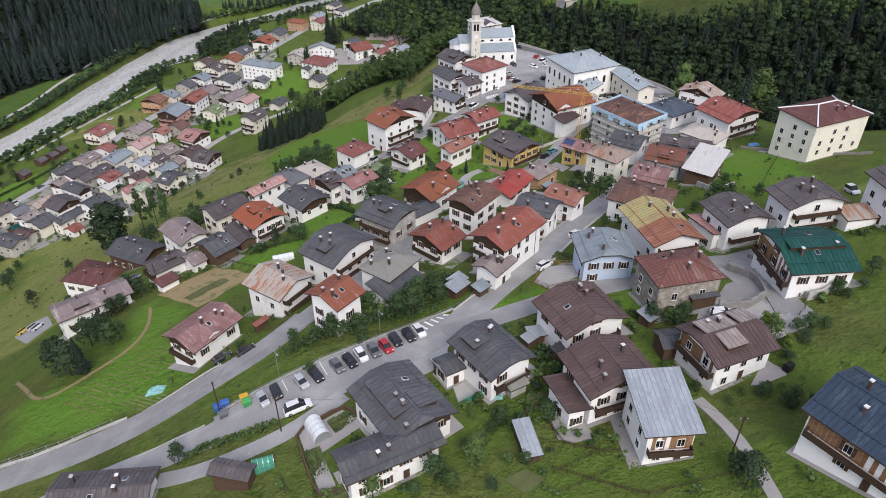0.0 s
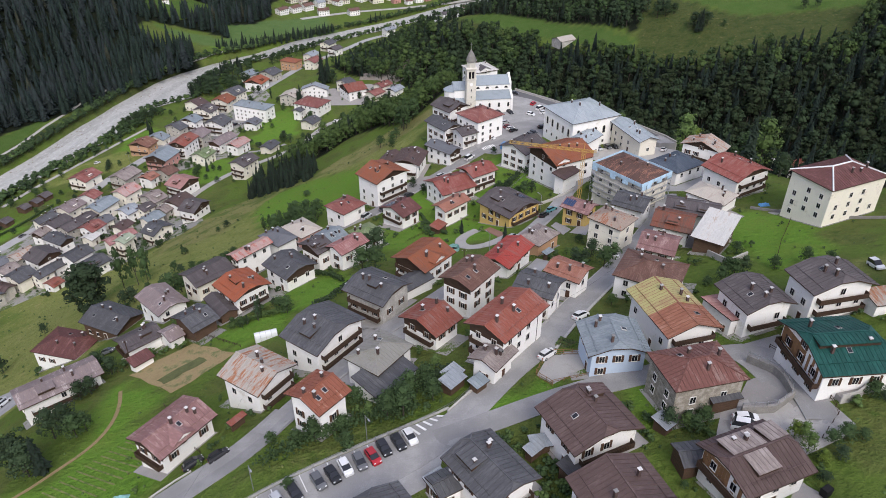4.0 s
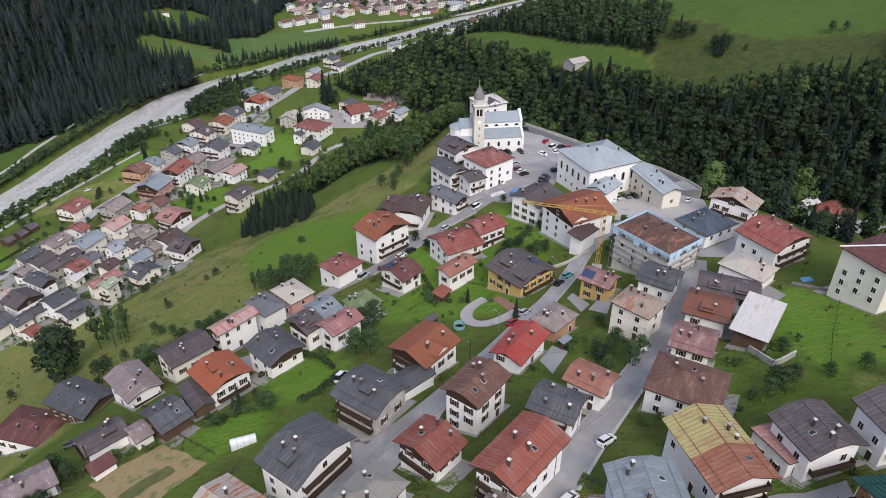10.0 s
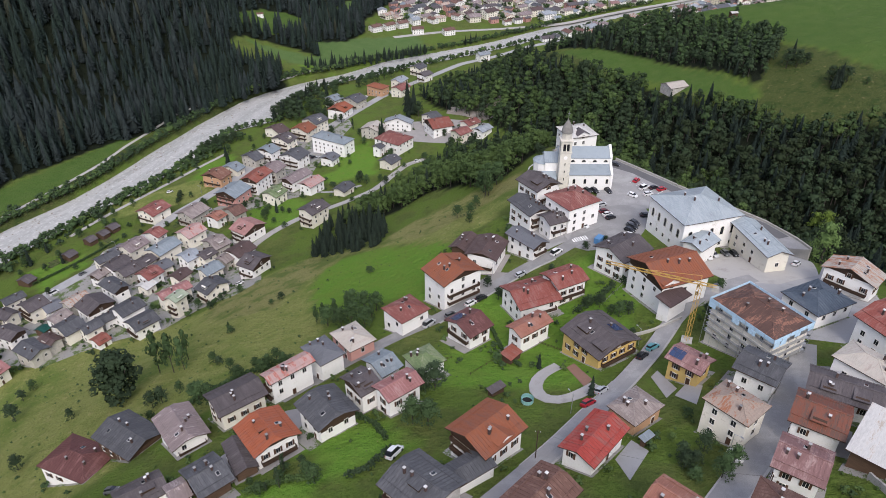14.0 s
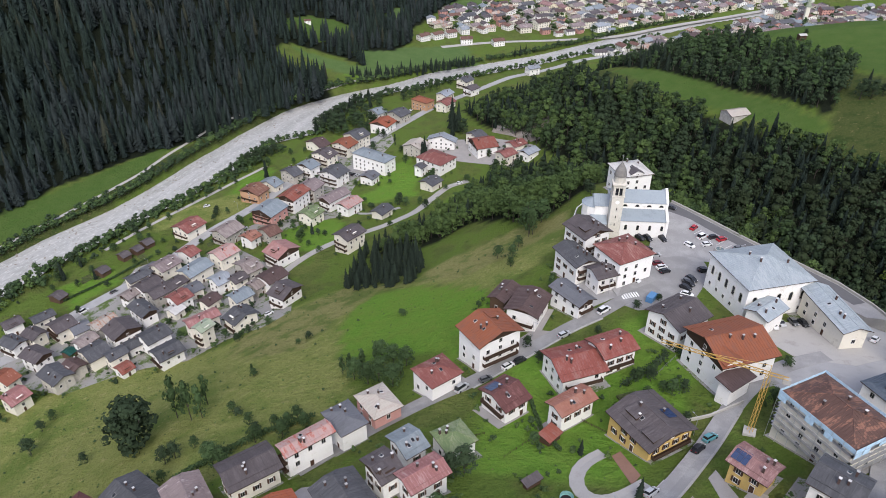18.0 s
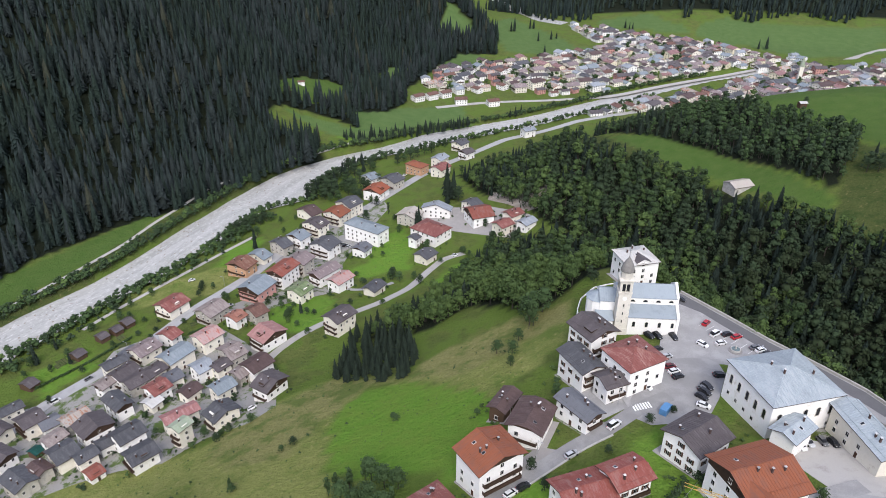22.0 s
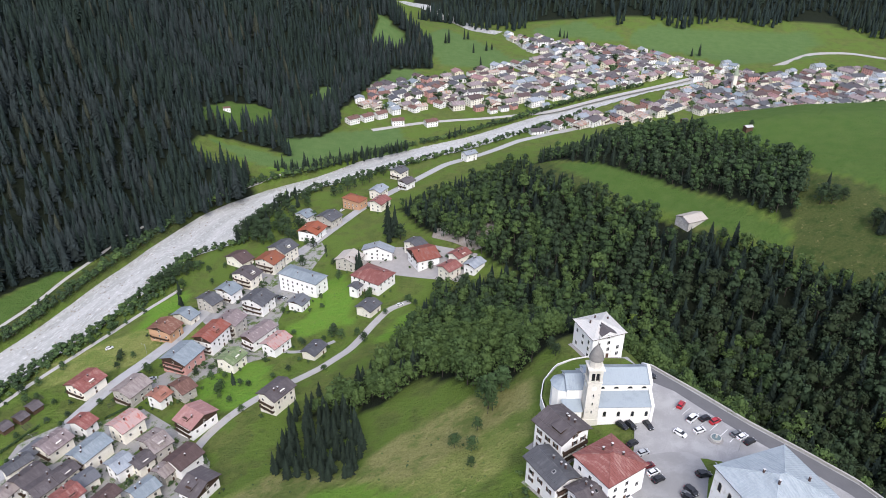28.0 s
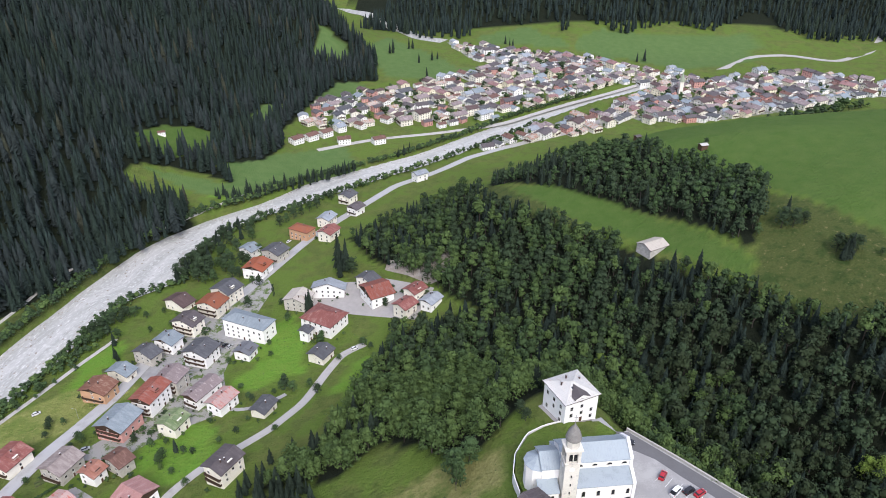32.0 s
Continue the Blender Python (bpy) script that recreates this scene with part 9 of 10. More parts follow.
fence([(-60, 128), (-48, 110), (-44, 106)], 0.9, 2.4)
fence([(-80, 148), (-64, 161), (-48, 148)], 0.9, 2.4)
fence([(78, 150), (88, 168), (98, 184)], 1.0, 2.5)
fence([(-40, 194), (-28, 206), (-16, 214)], 0.9, 2.2)
fence([(-10, 205), (-4, 214), (6, 224), (14, 218)], 0.9, 2.2)
fence([(26, 240), (34, 252), (30, 262)], 1.0, 2.2, "steel", 2, "thin grey metal garden fence")
strip("footpath", [(40, 77), (42, 73), (43.5, 68), (44, 60), (44.5, 48)], 1.8, "paving", tag="narrow grey paved footpath")
strip("footpath", [(-75, 138.5), (-72, 132), (-70.8, 127.2), (-70.4, 121), (-71.2, 116.1), (-75.2, 111.8), (-79.8, 105.2), (-83.8, 102.6), (-88, 105), (-95.7, 113.4), (-103.7, 121.3)], 0.9, "dry_hay", lift=0.08, tag="trodden path through the mown field")
strip("track", [(-340, 340), (-323, 373), (-306, 427), (-300, 449), (-294, 473), (-291, 504), (-285, 535), (-282, 563), (-270, 587), (-251, 618), (-236, 636), (-217, 660), (-190, 696)], 2.6, "gravel_lot", tag="pale gravel track along the river")

# shrubs scattered in the gardens
def garden_shrubs():
    rng = np.random.default_rng(44)
    got = []
    for x, y, a, lx, wy in AREAS:
        for _ in range(10):
            s = rng.integers(0, 4)
            u = rng.uniform(-1, 1)
            d = rng.uniform(1.4, 6.5)
            p, q = ((u * lx, -wy - d), (u * lx, wy + d), (lx + d, u * wy), (-lx - d, u * wy))[s]
            gx, gy = x + math.cos(a) * p - math.sin(a) * q, y + math.sin(a) * p + math.cos(a) * q
            ok = True
            for X, Y, b, l2, w2 in AREAS:
                e, g = gx - X, gy - Y
                e, g = e * math.cos(b) + g * math.sin(b), -e * math.sin(b) + g * math.cos(b)
                ok &= abs(e) > l2 + 0.8 or abs(g) > w2 + 0.8
            for line in LANES:
                ok &= np.min(np.hypot(line[:, 0] - gx, line[:, 1] - gy)) > 4.2
            ok &= not any(inside(np.array(gx), np.array(gy), p) for p in PLATES)
            if ok and gy < 300:
                got.append((gx, gy))
    SH = SHRUB[:3]
    wood("garden_shrubs", np.array(got), SH, (0.7, 2.7), ["bark", "leaves_fresh", "leaves_mid", "leaves_light"], 45, "small green garden shrubs round the houses", category="shrubs")


garden_shrubs()


def lower_shrubs():
    rng = np.random.default_rng(46)
    got = []
    for x, y, a, lx, wy in LOWER:
        for _ in range(6):
            u, d, k = rng.uniform(-1, 1), rng.uniform(1.2, 4.5), rng.integers(0, 4)
            p, q = ((u * lx, -wy - d), (u * lx, wy + d), (lx + d, u * wy), (-lx - d, u * wy))[k]
            gx, gy = x + math.cos(a) * p - math.sin(a) * q, y + math.sin(a) * p + math.cos(a) * q
            ok = all(np.min(np.hypot(line[:, 0] - gx, line[:, 1] - gy)) > 4.8 for line in LANES)
            for X, Y, b, l2, w2 in LOWER:
                e, g = gx - X, gy - Y
                ok &= abs(e * math.cos(b) + g * math.sin(b)) > l2 + 0.9 or abs(-e * math.sin(b) + g * math.cos(b)) > w2 + 0.9
            if ok:
                got.append((gx, gy))
    wood("lower_garden_shrubs", np.array(got), SHRUB[:3], (1.2, 3.6), ["bark", "leaves_fresh", "leaves_mid", "leaves_dark"], 47, "green shrubs and small trees in the gardens of the lower village", category="shrubs")


lower_shrubs()
wood("meadow_tufts", np.concatenate([spread([(-200, 215), (-150, 290), (-95, 335), (-30, 340), (-10, 320), (-60, 300), (-80, 260), (-60, 230), (-90, 190), (-150, 170)], 9, 51), spread([(60, 20), (70, 80), (90, 110), (130, 150), (180, 120), (120, 20)], 8, 52), spread([(60, 150), (72, 185), (98, 180), (95, 152)], 8, 53)]), SHRUB[:2], (0.5, 1.5), ["bark", "leaves_light", "leaves_mid"], 54, "scattered tufts and low scrub on the meadow slopes", category="scrub")
for _k in range(22):
    _p = np.array([-79.0 + _k * 1.15, 101.0 + _k * 1.2]) if _k < 16 else np.array([-84.0 + _k * 1.2, 92.0 + _k * 0.3])
    strip("hay_row", [tuple(_p), tuple(_p + np.array([11.0, -6.5]))], 0.34, "hay_green", lift=0.07, depth=0.2, tag="thin row of mown hay on the field")

strip("footpath", [(13, 210), (8, 206), (6, 197), (10, 190.5), (15, 192), (19, 196), (22, 199)], 3.4, "gravel_lot", tag="pale gravel path round the playground")

def kerb(points, off, width=0.55, mat="concrete_wall"):
    """A pale kerb beside a road, off to the left of its middle line."""
    p = np.array(points, float)
    t = np.gradient(p, axis=0)
    t /= np.linalg.norm(t, axis=1)[:, None]
    strip("kerb", [tuple(q) for q in p + np.stack([-t[:, 1], t[:, 0]], 1) * off], width, mat, lift=0.27, tag="pale concrete kerb along the village road")


kerb([(8, 109), (14, 117), (21, 124), (29, 137), (40, 154), (52, 172), (63, 191)], 3.0, 0.8)
kerb([(21, 124), (29, 137), (40, 154), (52, 172)], -3.0)
kerb([(-28.5, 113), (-24, 121), (-18, 130)], -2.4)
kerb([(-12, 142), (-5, 149), (1, 157), (6, 164), (12, 173), (19, 185), (28, 199), (37, 215), (44, 229)], -2.5)
kerb([(6, 164), (12, 173), (19, 185), (28, 199)], 2.5)
kerb([(-24, 235), (-14, 246), (-5, 255), (3, 263), (11, 269)], -2.5)

# walls, fences, hedges and small things of the single gardens
fence([(21.2, 111), (18.5, 114.5), (21.8, 121), (28, 120.3)], 1.3, 1.6, "timber_light", 3, "brown board fence round the gravel forecourt")
fence([(21, 111.6), (26, 112.6), (38, 115.6)], 0.9, 2.2, "timber_light", 2, "low wooden fence along the lane")
wall_along("retaining_wall", [(29, 222), (38, 225), (47, 231)], 1.0, 0.35, "concrete_wall", "grey garden wall above the lane")
wall_along("retaining_wall", [(2, 106), (6, 111), (12, 117), (17, 123)], 0.7, 0.35, "concrete_wall", "low concrete wall along the street")
wall_along("retaining_wall", [(-110, 77), (-95, 83), (-84, 85.3), (-77.7, 85.4), (-72.5, 86.7), (-67.7, 88.6), (-62.6, 90.1), (-60, 90.8)], 0.65, 0.35, "concrete_wall", "low pale concrete wall along the lower road")
fence([(-110, 77), (-95, 83), (-84, 85.3), (-72.5, 86.7), (-62.6, 90.1)], 1.6, 2.4, "steel", 2, "grey steel rail on the wall beside the lower road", "guard rail")
wall_along("retaining_wall", [(-58, 91.2), (-52.8, 94.7), (-47.2, 99.2), (-44, 101)], 0.3, 0.3, "concrete_wall", "low concrete kerb along the lower road")
wall_along("retaining_wall", [(-53.5, 79.4), (-46.7, 81.6), (-41.7, 83)], 0.35, 0.3, "concrete_wall", "low concrete kerb of the upper road")
fence([(57, 113.5), (60.5, 108.5), (60, 102), (55.5, 99), (50.5, 99.5)], 2.6, 1.8, "steel", 3, "dark grey railing on the curved stone wall", "railing")
hedge([(-32, 162), (-28, 164), (-24, 171)], 1.7, 1.3, "dark clipped hedge along the lawn", "leaves_dark")
hedge([(-54, 159), (-46, 162), (-39, 162)], 1.4, 1.4, "low green bushes by the hay field", "leaves_fresh")


def trampoline(x, y):
    root = tagged(new("trampoline"), "round garden trampoline with pale teal net", "trampoline")
    root.location = (x, y, float(ground_z(x, y)))
    v, f = [], []
    prism(v, f, ring(0, 0, 1.9, 18), 0.75, 0.82)
    part("mat", v, f, "rubber", root)
    n = 18
    for name, r0, r1, z0, z1, m in (("pad", 1.75, 2.05, 0.84, 0.88, "teal_pad"), ("net", 1.98, 2.02, 0.9, 2.3, "teal_pad")):
        v = [(r * math.cos(t * math.tau / n), r * math.sin(t * math.tau / n), z) for r, z in ((r0, z0), (r1, z0), (r1, z1), (r0, z1)) for t in range(n)]
        f = [(q * n + t, q * n + (t + 1) % n, (q + 1) % 4 * n + (t + 1) % n, (q + 1) % 4 * n + t) for q in range(4) for t in range(n)]
        part(name, v, f, m, root)
    for k in range(6):
        t = k * math.tau / 6
        v, f = [], []
        box(v, f, 2.02 * math.cos(t) - .04, 2.02 * math.cos(t) + .04, 2.02 * math.sin(t) - .04, 2.02 * math.sin(t) + .04, -.2, 2.4)
        part("leg", v, f, "steel", root)
    return root


trampoline(5, 191).scale = (0.75, 0.75, 0.75)


def tarpaulin(x, y, size, mat, label):
    """A crumpled sheet lying over a low heap."""
    r = random.Random(int(x + y))
    n = 9
    v = [(x + (i / (n - 1) - .5) * size, y + (j / (n - 1) - .5) * size * .7, float(ground_z(x + (i / (n - 1) - .5) * size, y + (j / (n - 1) - .5) * size * .7)) + (-.1 if i in (0, n - 1) or j in (0, n - 1) else r.uniform(.2, .75))) for j in range(n) for i in range(n)]
    f = [(j * n + i, j * n + i + 1, j * n + n + i + 1, j * n + n + i) for j in range(n - 1) for i in range(n - 1)]
    tagged(mesh_object("tarpaulin", v, f, [mat]), label, "tarpaulin")


tarpaulin(-57, 98, 4.0, "teal_pad", "crumpled teal tarpaulin over a heap on the field")
tarpaulin(9.2, 81.3, 1.6, "teal_pad", "small teal cover over a heap in the garden")
tarpaulin(97, 198, 3.2, "blue_sheet", "crumpled blue tarpaulin beside the school wall")


# clumps of weeds and taller grass on the open ground
def open_ground(X, Y):
    ok = np.ones(X.shape, bool)
    for x, y, a, lx, wy in AREAS:
        e, g = X - x, Y - y
        ok &= (np.abs(e * math.cos(a) + g * math.sin(a)) > lx + 0.9) | (np.abs(-e * math.sin(a) + g * math.cos(a)) > wy + 0.9)
    for p in PLATES:
        ok &= ~inside(X, Y, p)
    for q in LANES:
        d = np.min((X[..., None] - q[:, 0]) ** 2 + (Y[..., None] - q[:, 1]) ** 2, axis=-1)
        ok &= d > 3.9 ** 2
    return ok & (lumps(X, Y, 14, 5.0) > 0.42)


TUFT = []
for _k in range(4):
    _t = tree_template("broad", 330 + _k, 7)
    _t[0][:, :2] *= 2.2
    TUFT.append(_t)
wood("grass_clumps", spread([(-262, 262), (-235, 400), (-150, 560), (-60, 520), (-100, 385), (-60, 312), (-4, 340), (14, 300), (100, 250), (130, 180), (140, 100), (100, 36), (40, 30), (-60, 40), (-130, 80), (-200, 180)], 4.0, 91, open_ground), TUFT, (0.25, 0.75), ["bark", "leaves_fresh", "leaves_light", "leaves_mid", "grass_blade"], 92, "clumps of taller grass and weeds on the meadows", category="grass")

# ---- gardens, tracks and cars of the lower village ----
for _x, _y, _h, _k in ((-201, 478, 9, "spruce"), (-105, 520, 12, "spruce"), (-216, 517, 7, "dark"), (-211, 523, 8, "broad"), (-225, 500, 7, "dark"), (-220, 507, 6, "dark"), (-181, 597, 9, "broad"), (-185, 563, 11, "dark"), (-188, 576, 13, "dark"), (-182, 571, 12, "spruce"), (-184, 585, 13, "spruce"), (-192, 595, 13, "dark"), (-196, 584, 12, "spruce"), (-181, 641, 10, "spruce"), (-170, 639, 9, "broad"),
        (-90, 486, 5, "broad"), (-62, 477, 5, "dark"), (-104, 455, 4, "broad"), (-157, 415, 4, "broad"), (-151, 412, 4.4, "light"), (-147, 409, 4, "broad"), (-155, 419, 5, "broad"), (-212, 379, 4, "dark"), (-210, 423, 5, "dark"), (-87, 560, 25, "spruce"), (-90, 553, 17, "spruce"), (-83, 556, 13, "dark"), (-128, 445, 3.5, "dark"), (-124, 448, 4, "broad"), (-131, 422, 3.5, "broad"), (-110, 437, 4, "dark"), (-106, 443, 3.5, "broad"),
        (-188, 412, 6, "broad"), (-220, 375, 4, "dark"), (-171, 399, 4, "broad"), (-114, 525, 5, "dark"), (-262, 350, 8, "spruce"), (-267, 340, 6, "dark"), (-257, 336, 5, "broad"), (-247, 342, 5, "dark"), (-258, 360, 8, "spruce"), (-250, 377, 6, "broad"), (-247, 396, 7, "dark"), (-243, 403, 6, "broad"), (-211, 372, 4, "broad"), (-172, 322, 3.5, "dark"), (-166, 341, 3.5, "broad"), (-131, 297, 3.5, "broad"), (-92, 280, 4, "dark"),
        (-146, 398, 5, "dark"), (-137, 389, 4, "broad"), (-133, 429, 3.4, "broad"), (-132, 401, 4, "dark"), (-201, 388, 4, "broad"), (-230, 343, 4, "dark"), (-143, 438, 3.4, "dark"),
        (-141, 550, 8, "dark"), (-146, 552.5, 7, "broad"), (-128.5, 536, 10, "cypress"), (-121, 525, 6, "dark"), (-102.5, 517.5, 17, "spruce"), (-90.6, 484.5, 7, "broad"), (-66, 481, 6, "broad"), (-101.5, 446, 9, "dark"), (-97, 444, 7, "broad"), (-78, 469.5, 4, "broad"), (-168.5, 583, 10, "dark"), (-175, 579, 9, "broad"), (-58, 517, 6, "dark"),
        (-198.5, 563, 13, "spruce"), (-195.5, 573, 15, "spruce"), (-191, 582, 12, "dark"), (-188, 593, 14, "spruce"), (-182, 601, 15, "spruce"), (-178.5, 614, 12, "dark"), (-173.5, 623, 14, "spruce"), (-170, 631, 11, "dark"), (-165, 622, 10, "broad"), (-184, 608, 13, "spruce"), (-201, 570, 12, "dark"), (-186, 574, 14, "dark"), (-166, 575, 8, "broad"),
        (-150, 643, 10, "dark"), (-146, 649, 9, "broad"), (-142, 656, 11, "dark"), (-138, 664, 9, "dark"), (-133, 671, 10, "broad"), (-128, 676, 11, "dark"), (-119.5, 693, 9, "dark"), (-231, 503, 8, "broad"), (-225, 509, 9, "dark"), (-222, 498, 8, "broad"), (-218, 525, 7, "dark"), (-204, 426, 5, "broad"), (-145, 396, 6, "broad"), (-136, 401, 5, "dark"), (-143, 392, 4, "light"),
        (-177, 374, 4, "broad"), (-208, 416.5, 5, "dark"), (-192, 409, 4, "dark"), (-128, 381, 4.4, "broad"), (-163, 411, 4, "dark"), (-118, 440, 4.2, "broad"), (-116, 413, 4, "dark"), (-122, 407, 3.6, "broad"), (-89, 447, 6, "broad"), (-84, 441, 7, "dark")):
    tree(_x, _y, _h, _k)
for _x, _y, _t, _c, _k in ((-150, 489, 62, "black", "car"), (-146.8, 487.4, 62, "grey", "car"), (-143.6, 485.8, 62, "black", "car"), (-140.4, 484.2, 62, "silver", "car"), (-136, 612, 65, "white", "car"), (-71, 478, 30, "white", "car"), (-227, 320, 64, "white", "van"), (-222, 337, 64, "grey", "car"), (-126, 315, 50, "white", "car"), (-223, 435, 40, "white", "car"), (-184, 407, 30, "silver", "car")):
    car(_x, _y, _t, _c, _k)
strip("track", [(-256, 378), (-250, 400), (-241, 424), (-231, 450), (-222, 477), (-212, 500)], 2.6, "gravel_lot", tag="narrow gravel track along the river bank")
strip("track", [(-134, 437), (-128, 432), (-118, 430), (-108, 434), (-100, 442)], 2.4, "asphalt_pale", tag="narrow paved lane between gardens")
for _q, _h in (([(-245, 328), (-231, 352), (-222, 372)], 1.4), ([(-200, 398), (-184, 386), (-192, 377)], 1.2)):
    hedge(_q, _h, 1.0, "green hedge along a garden of the lower village", "leaves_mid")
for _x, _y, _t in ((-216, 362, 30), (-222, 366, 30), (-246, 348, 60), (-240, 352, 60), (-194, 388, 40), (-203, 470, 30), (-208, 460, 30), (-88, 470, 20)):
    garden_bed(_x, _y, _t, 6, 4)
BRIGHT.extend([[(-257, 340), (-240, 364), (-226, 348), (-236, 322)], [(-170, 423), (-145, 430), (-126, 417), (-122, 397), (-137, 385), (-159, 403)], [(-134, 449), (-103, 491), (-94, 461), (-116, 447)], [(-78, 440), (-66, 470), (-48, 470), (-60, 430)], [(-205, 440), (-198, 470), (-206, 500), (-222, 480), (-216, 450)]])

# sheds, heap and bushes in the yard under the wood
house(167.5, 328.5, 20, 9.0, 6.5, 4.4, "whitemetal", "white", balcony=0, chimneys=0, level=1, label="low white shed with pale metal roof under the wood")
house(175.0, 315.5, -20, 10.0, 7.5, 4.4, "redbrown", "plaster", balcony=0, chimneys=0, level=1, label="low shed with red-brown metal roof beside a heap of stones")
plate("gravel_yard", [(170, 305), (178, 296), (189, 300), (187, 306), (180, 313)], "gravel_lot", tag="pale gravel yard beside the sheds", category="yard")
for _x, _y, _h, _k in ((178, 331, 7, "dark"), (184, 324, 8, "dark"), (188, 313, 8, "broad"), (192, 308, 7, "dark"), (158, 308, 4, "dark"), (150, 290, 3.5, "dark"), (145, 272, 3.5, "broad"), (140, 256, 5, "broad")):
    tree(_x, _y, _h, _k)

# small hay hut on the round hill, with its tree
house(138.6, 603.6, 20, 5.6, 4.6, 3.0, "whitemetal", "wood", balcony=0, windows=0, level=1, label="small dark timber hay hut with pale roof on the hill meadow")
tree(141.5, 607.0, 6, "dark")
house(112, 662, 30, 5.0, 4.4, 2.8, "slatebrown", "wood", balcony=0, windows=0, level=1, label="small weathered timber hut at the edge of the copse")
# lone spruces on the far meadows, and the field shed in the clearing
_p = np.array([(-57, 1049), (-112, 1145), (-108, 1150), (-47, 1142), (-54, 1135), (-71, 1121), (60, 1207), (50, 1222), (56, 1216), (237, 1152), (226, 1148), (-89, 1191), (-84, 1196)], float)
wood("meadow_spruces", _p, SPRUCE_FAR, (12, 19), ["bark", "needles", "needles", "needles"], 41, "lone dark spruces on the far meadows", category="trees")
town_house(-281, 767, 20, 4, 0.5)

# stone fountain on the car park, blue delivery lorry
_r = tagged(new("fountain"), "round stone fountain basin on the car park", "fountain")
_r.location = (52.3, 314.2, LOT + 0.1)
for _n, _a, _h0, _h1, _m in (("plinth", 2.3, 0, 0.2, "paving"), ("basin", 1.7, 0.2, 0.8, "concrete_wall"), ("water", 1.4, 0.7, 0.82, "bluewater"), ("column", 0.3, 0.8, 1.9, "concrete_wall")):
    _v, _f = [], []
    prism(_v, _f, ring(0, 0, _a, 16), _h0, _h1, 0.96)
    part(_n, _v, _f, _m, _r)
_r = tagged(new("delivery_lorry"), "small blue lorry with box body parked by the crossing", "lorry")
_r.location, _r.rotation_euler = (27.4, 278.6, LOT + 0.12), (0, 0, radians(62))
_v, _f = [], []
box(_v, _f, -2.4, 1.1, -1.05, 1.05, 0.75, 2.9)
part("box_body", _v, _f, "lorry_blue", _r)
_v, _f = loft([[(1.2, q, .5), (2.9, q, .5), (2.9, q, 1.4), (2.3, q, 2.2), (1.2, q, 2.2)] for q in (-.98, .98)])
part("cab", _v, _f, "lorry_blue", _r)
_v, _f = loft([[(2.86, q, 1.42), (2.94, q, 1.42), (2.38, q, 2.14), (2.3, q, 2.14)] for q in (-.86, .86)])
part("windscreen", _v, _f, "car_glass", _r)
for _x in (-1.6, 2.1):
    for _y in (-.9, .9):
        _v, _f = loft([[(_x + .42 * math.cos(t), _y + q, .42 + .42 * math.sin(t)) for t in np.linspace(0, math.tau, 13)[:-1]] for q in (-.13, .13)])
        part("wheel", _v, _f, "rubber", _r)
for _x, _y, _h, _k in ((-47, 166, 2.4, "broad"), (-44, 168, 2.6, "dark"), (-54, 162, 2.4, "broad"), (-49, 159, 3.6, "cypress"), (-103, 195, 5, "dark"), (-100, 197, 4.6, "broad"), (-141, 213, 5, "dark"), (-93, 227, 4, "dark"), (-82, 217, 4, "dark"), (-185, 240, 6, "dark"), (35, 175, 3, "light"), (36, 166, 4.5, "dark"), (37, 162, 4, "broad"), (30, 173, 2.6, "broad"), (40, 184, 3.2, "broad"), (29, 219, 3, "broad"), (33, 224, 3.2, "dark"), (21, 241, 3, "dark"), (26, 243, 3.2, "broad")):
    tree(_x, _y, _h, _k)


# white capping along the hips and ridge of the maroon roof
_r, _L, _W, _e = WHITE_HIPS
_top, _half = _e + _W / 2 * math.tan(radians(20)), (_L - _W) / 2
pole("ridge_cap", (-_half, 0, _top + .1), (_half, 0, _top + .1), 0.22, "white_plastic", _r)
for _x in (-1, 1):
    for _y in (-1, 1):
        pole("hip_cap", (_x * _L / 2, _y * _W / 2, _e + .08), (_x * _half, 0, _top + .1), 0.2, "white_plastic", _r)

# ---- parked cars ----
car(50.6, 97.6, -8, "white")
car(-31.3, 85.6, -62, "silver")
car(-29.2, 86.7, -63, "black")
car(-24.9, 88.3, -55, "silver")
car(-22.5, 89.6, -56, "black")
car(-19.0, 91.5, -58, "grey")
car(-16.8, 92.6, -58, "black")
car(-14.9, 94.0, -62, "white")
car(-12.6, 95.0, -65, "grey")
car(-10.5, 95.9, -60, "red")
car(-8.8, 97.7, -64, "black")
car(-6.4, 98.8, -64, "black")
car(-4.5, 99.9, -64, "white")
car(-24.5, 82.0, 24, "white", "van")
car(-44.0, 102.6, 37, "black")
car(-39.1, 102.7, 38, "black")
car(-90.5, 164.3, 1, "grey")
car(-130.6, 164.6, 62, "yellow")
car(-126.8, 164.4, 62, "silver")
car(-123.6, 162.0, 62, "silver")
car(24.9, 316.7, -47, "black", z=LOT + 0.02)
car(27.6, 317.1, -53, "black", z=LOT + 0.02)
car(32.9, 317.6, -64, "black", z=LOT + 0.02)
car(42.0, 315.2, -38, "white", z=LOT + 0.02)
car(48.1, 317.1, 29, "white", z=LOT + 0.02)
car(44.7, 328.2, 58, "red", z=LOT + 0.02)
car(45.5, 298.6, 14, "black")
car(40.6, 292.2, -50, "black")
car(39.2, 289.9, -47, "grey")
car(27.1, 309.4, 37, "black", z=LOT + 0.02)
car(29.7, 305.9, 29, "silver", z=LOT + 0.02)
car(30.4, 300.9, 27, "maroon", z=LOT + 0.02)
car(31.4, 298.0, 33, "white")
car(32.4, 295.6, 34, "black")
car(22.5, 289.2, -38, "white", z=LOT + 0.02)
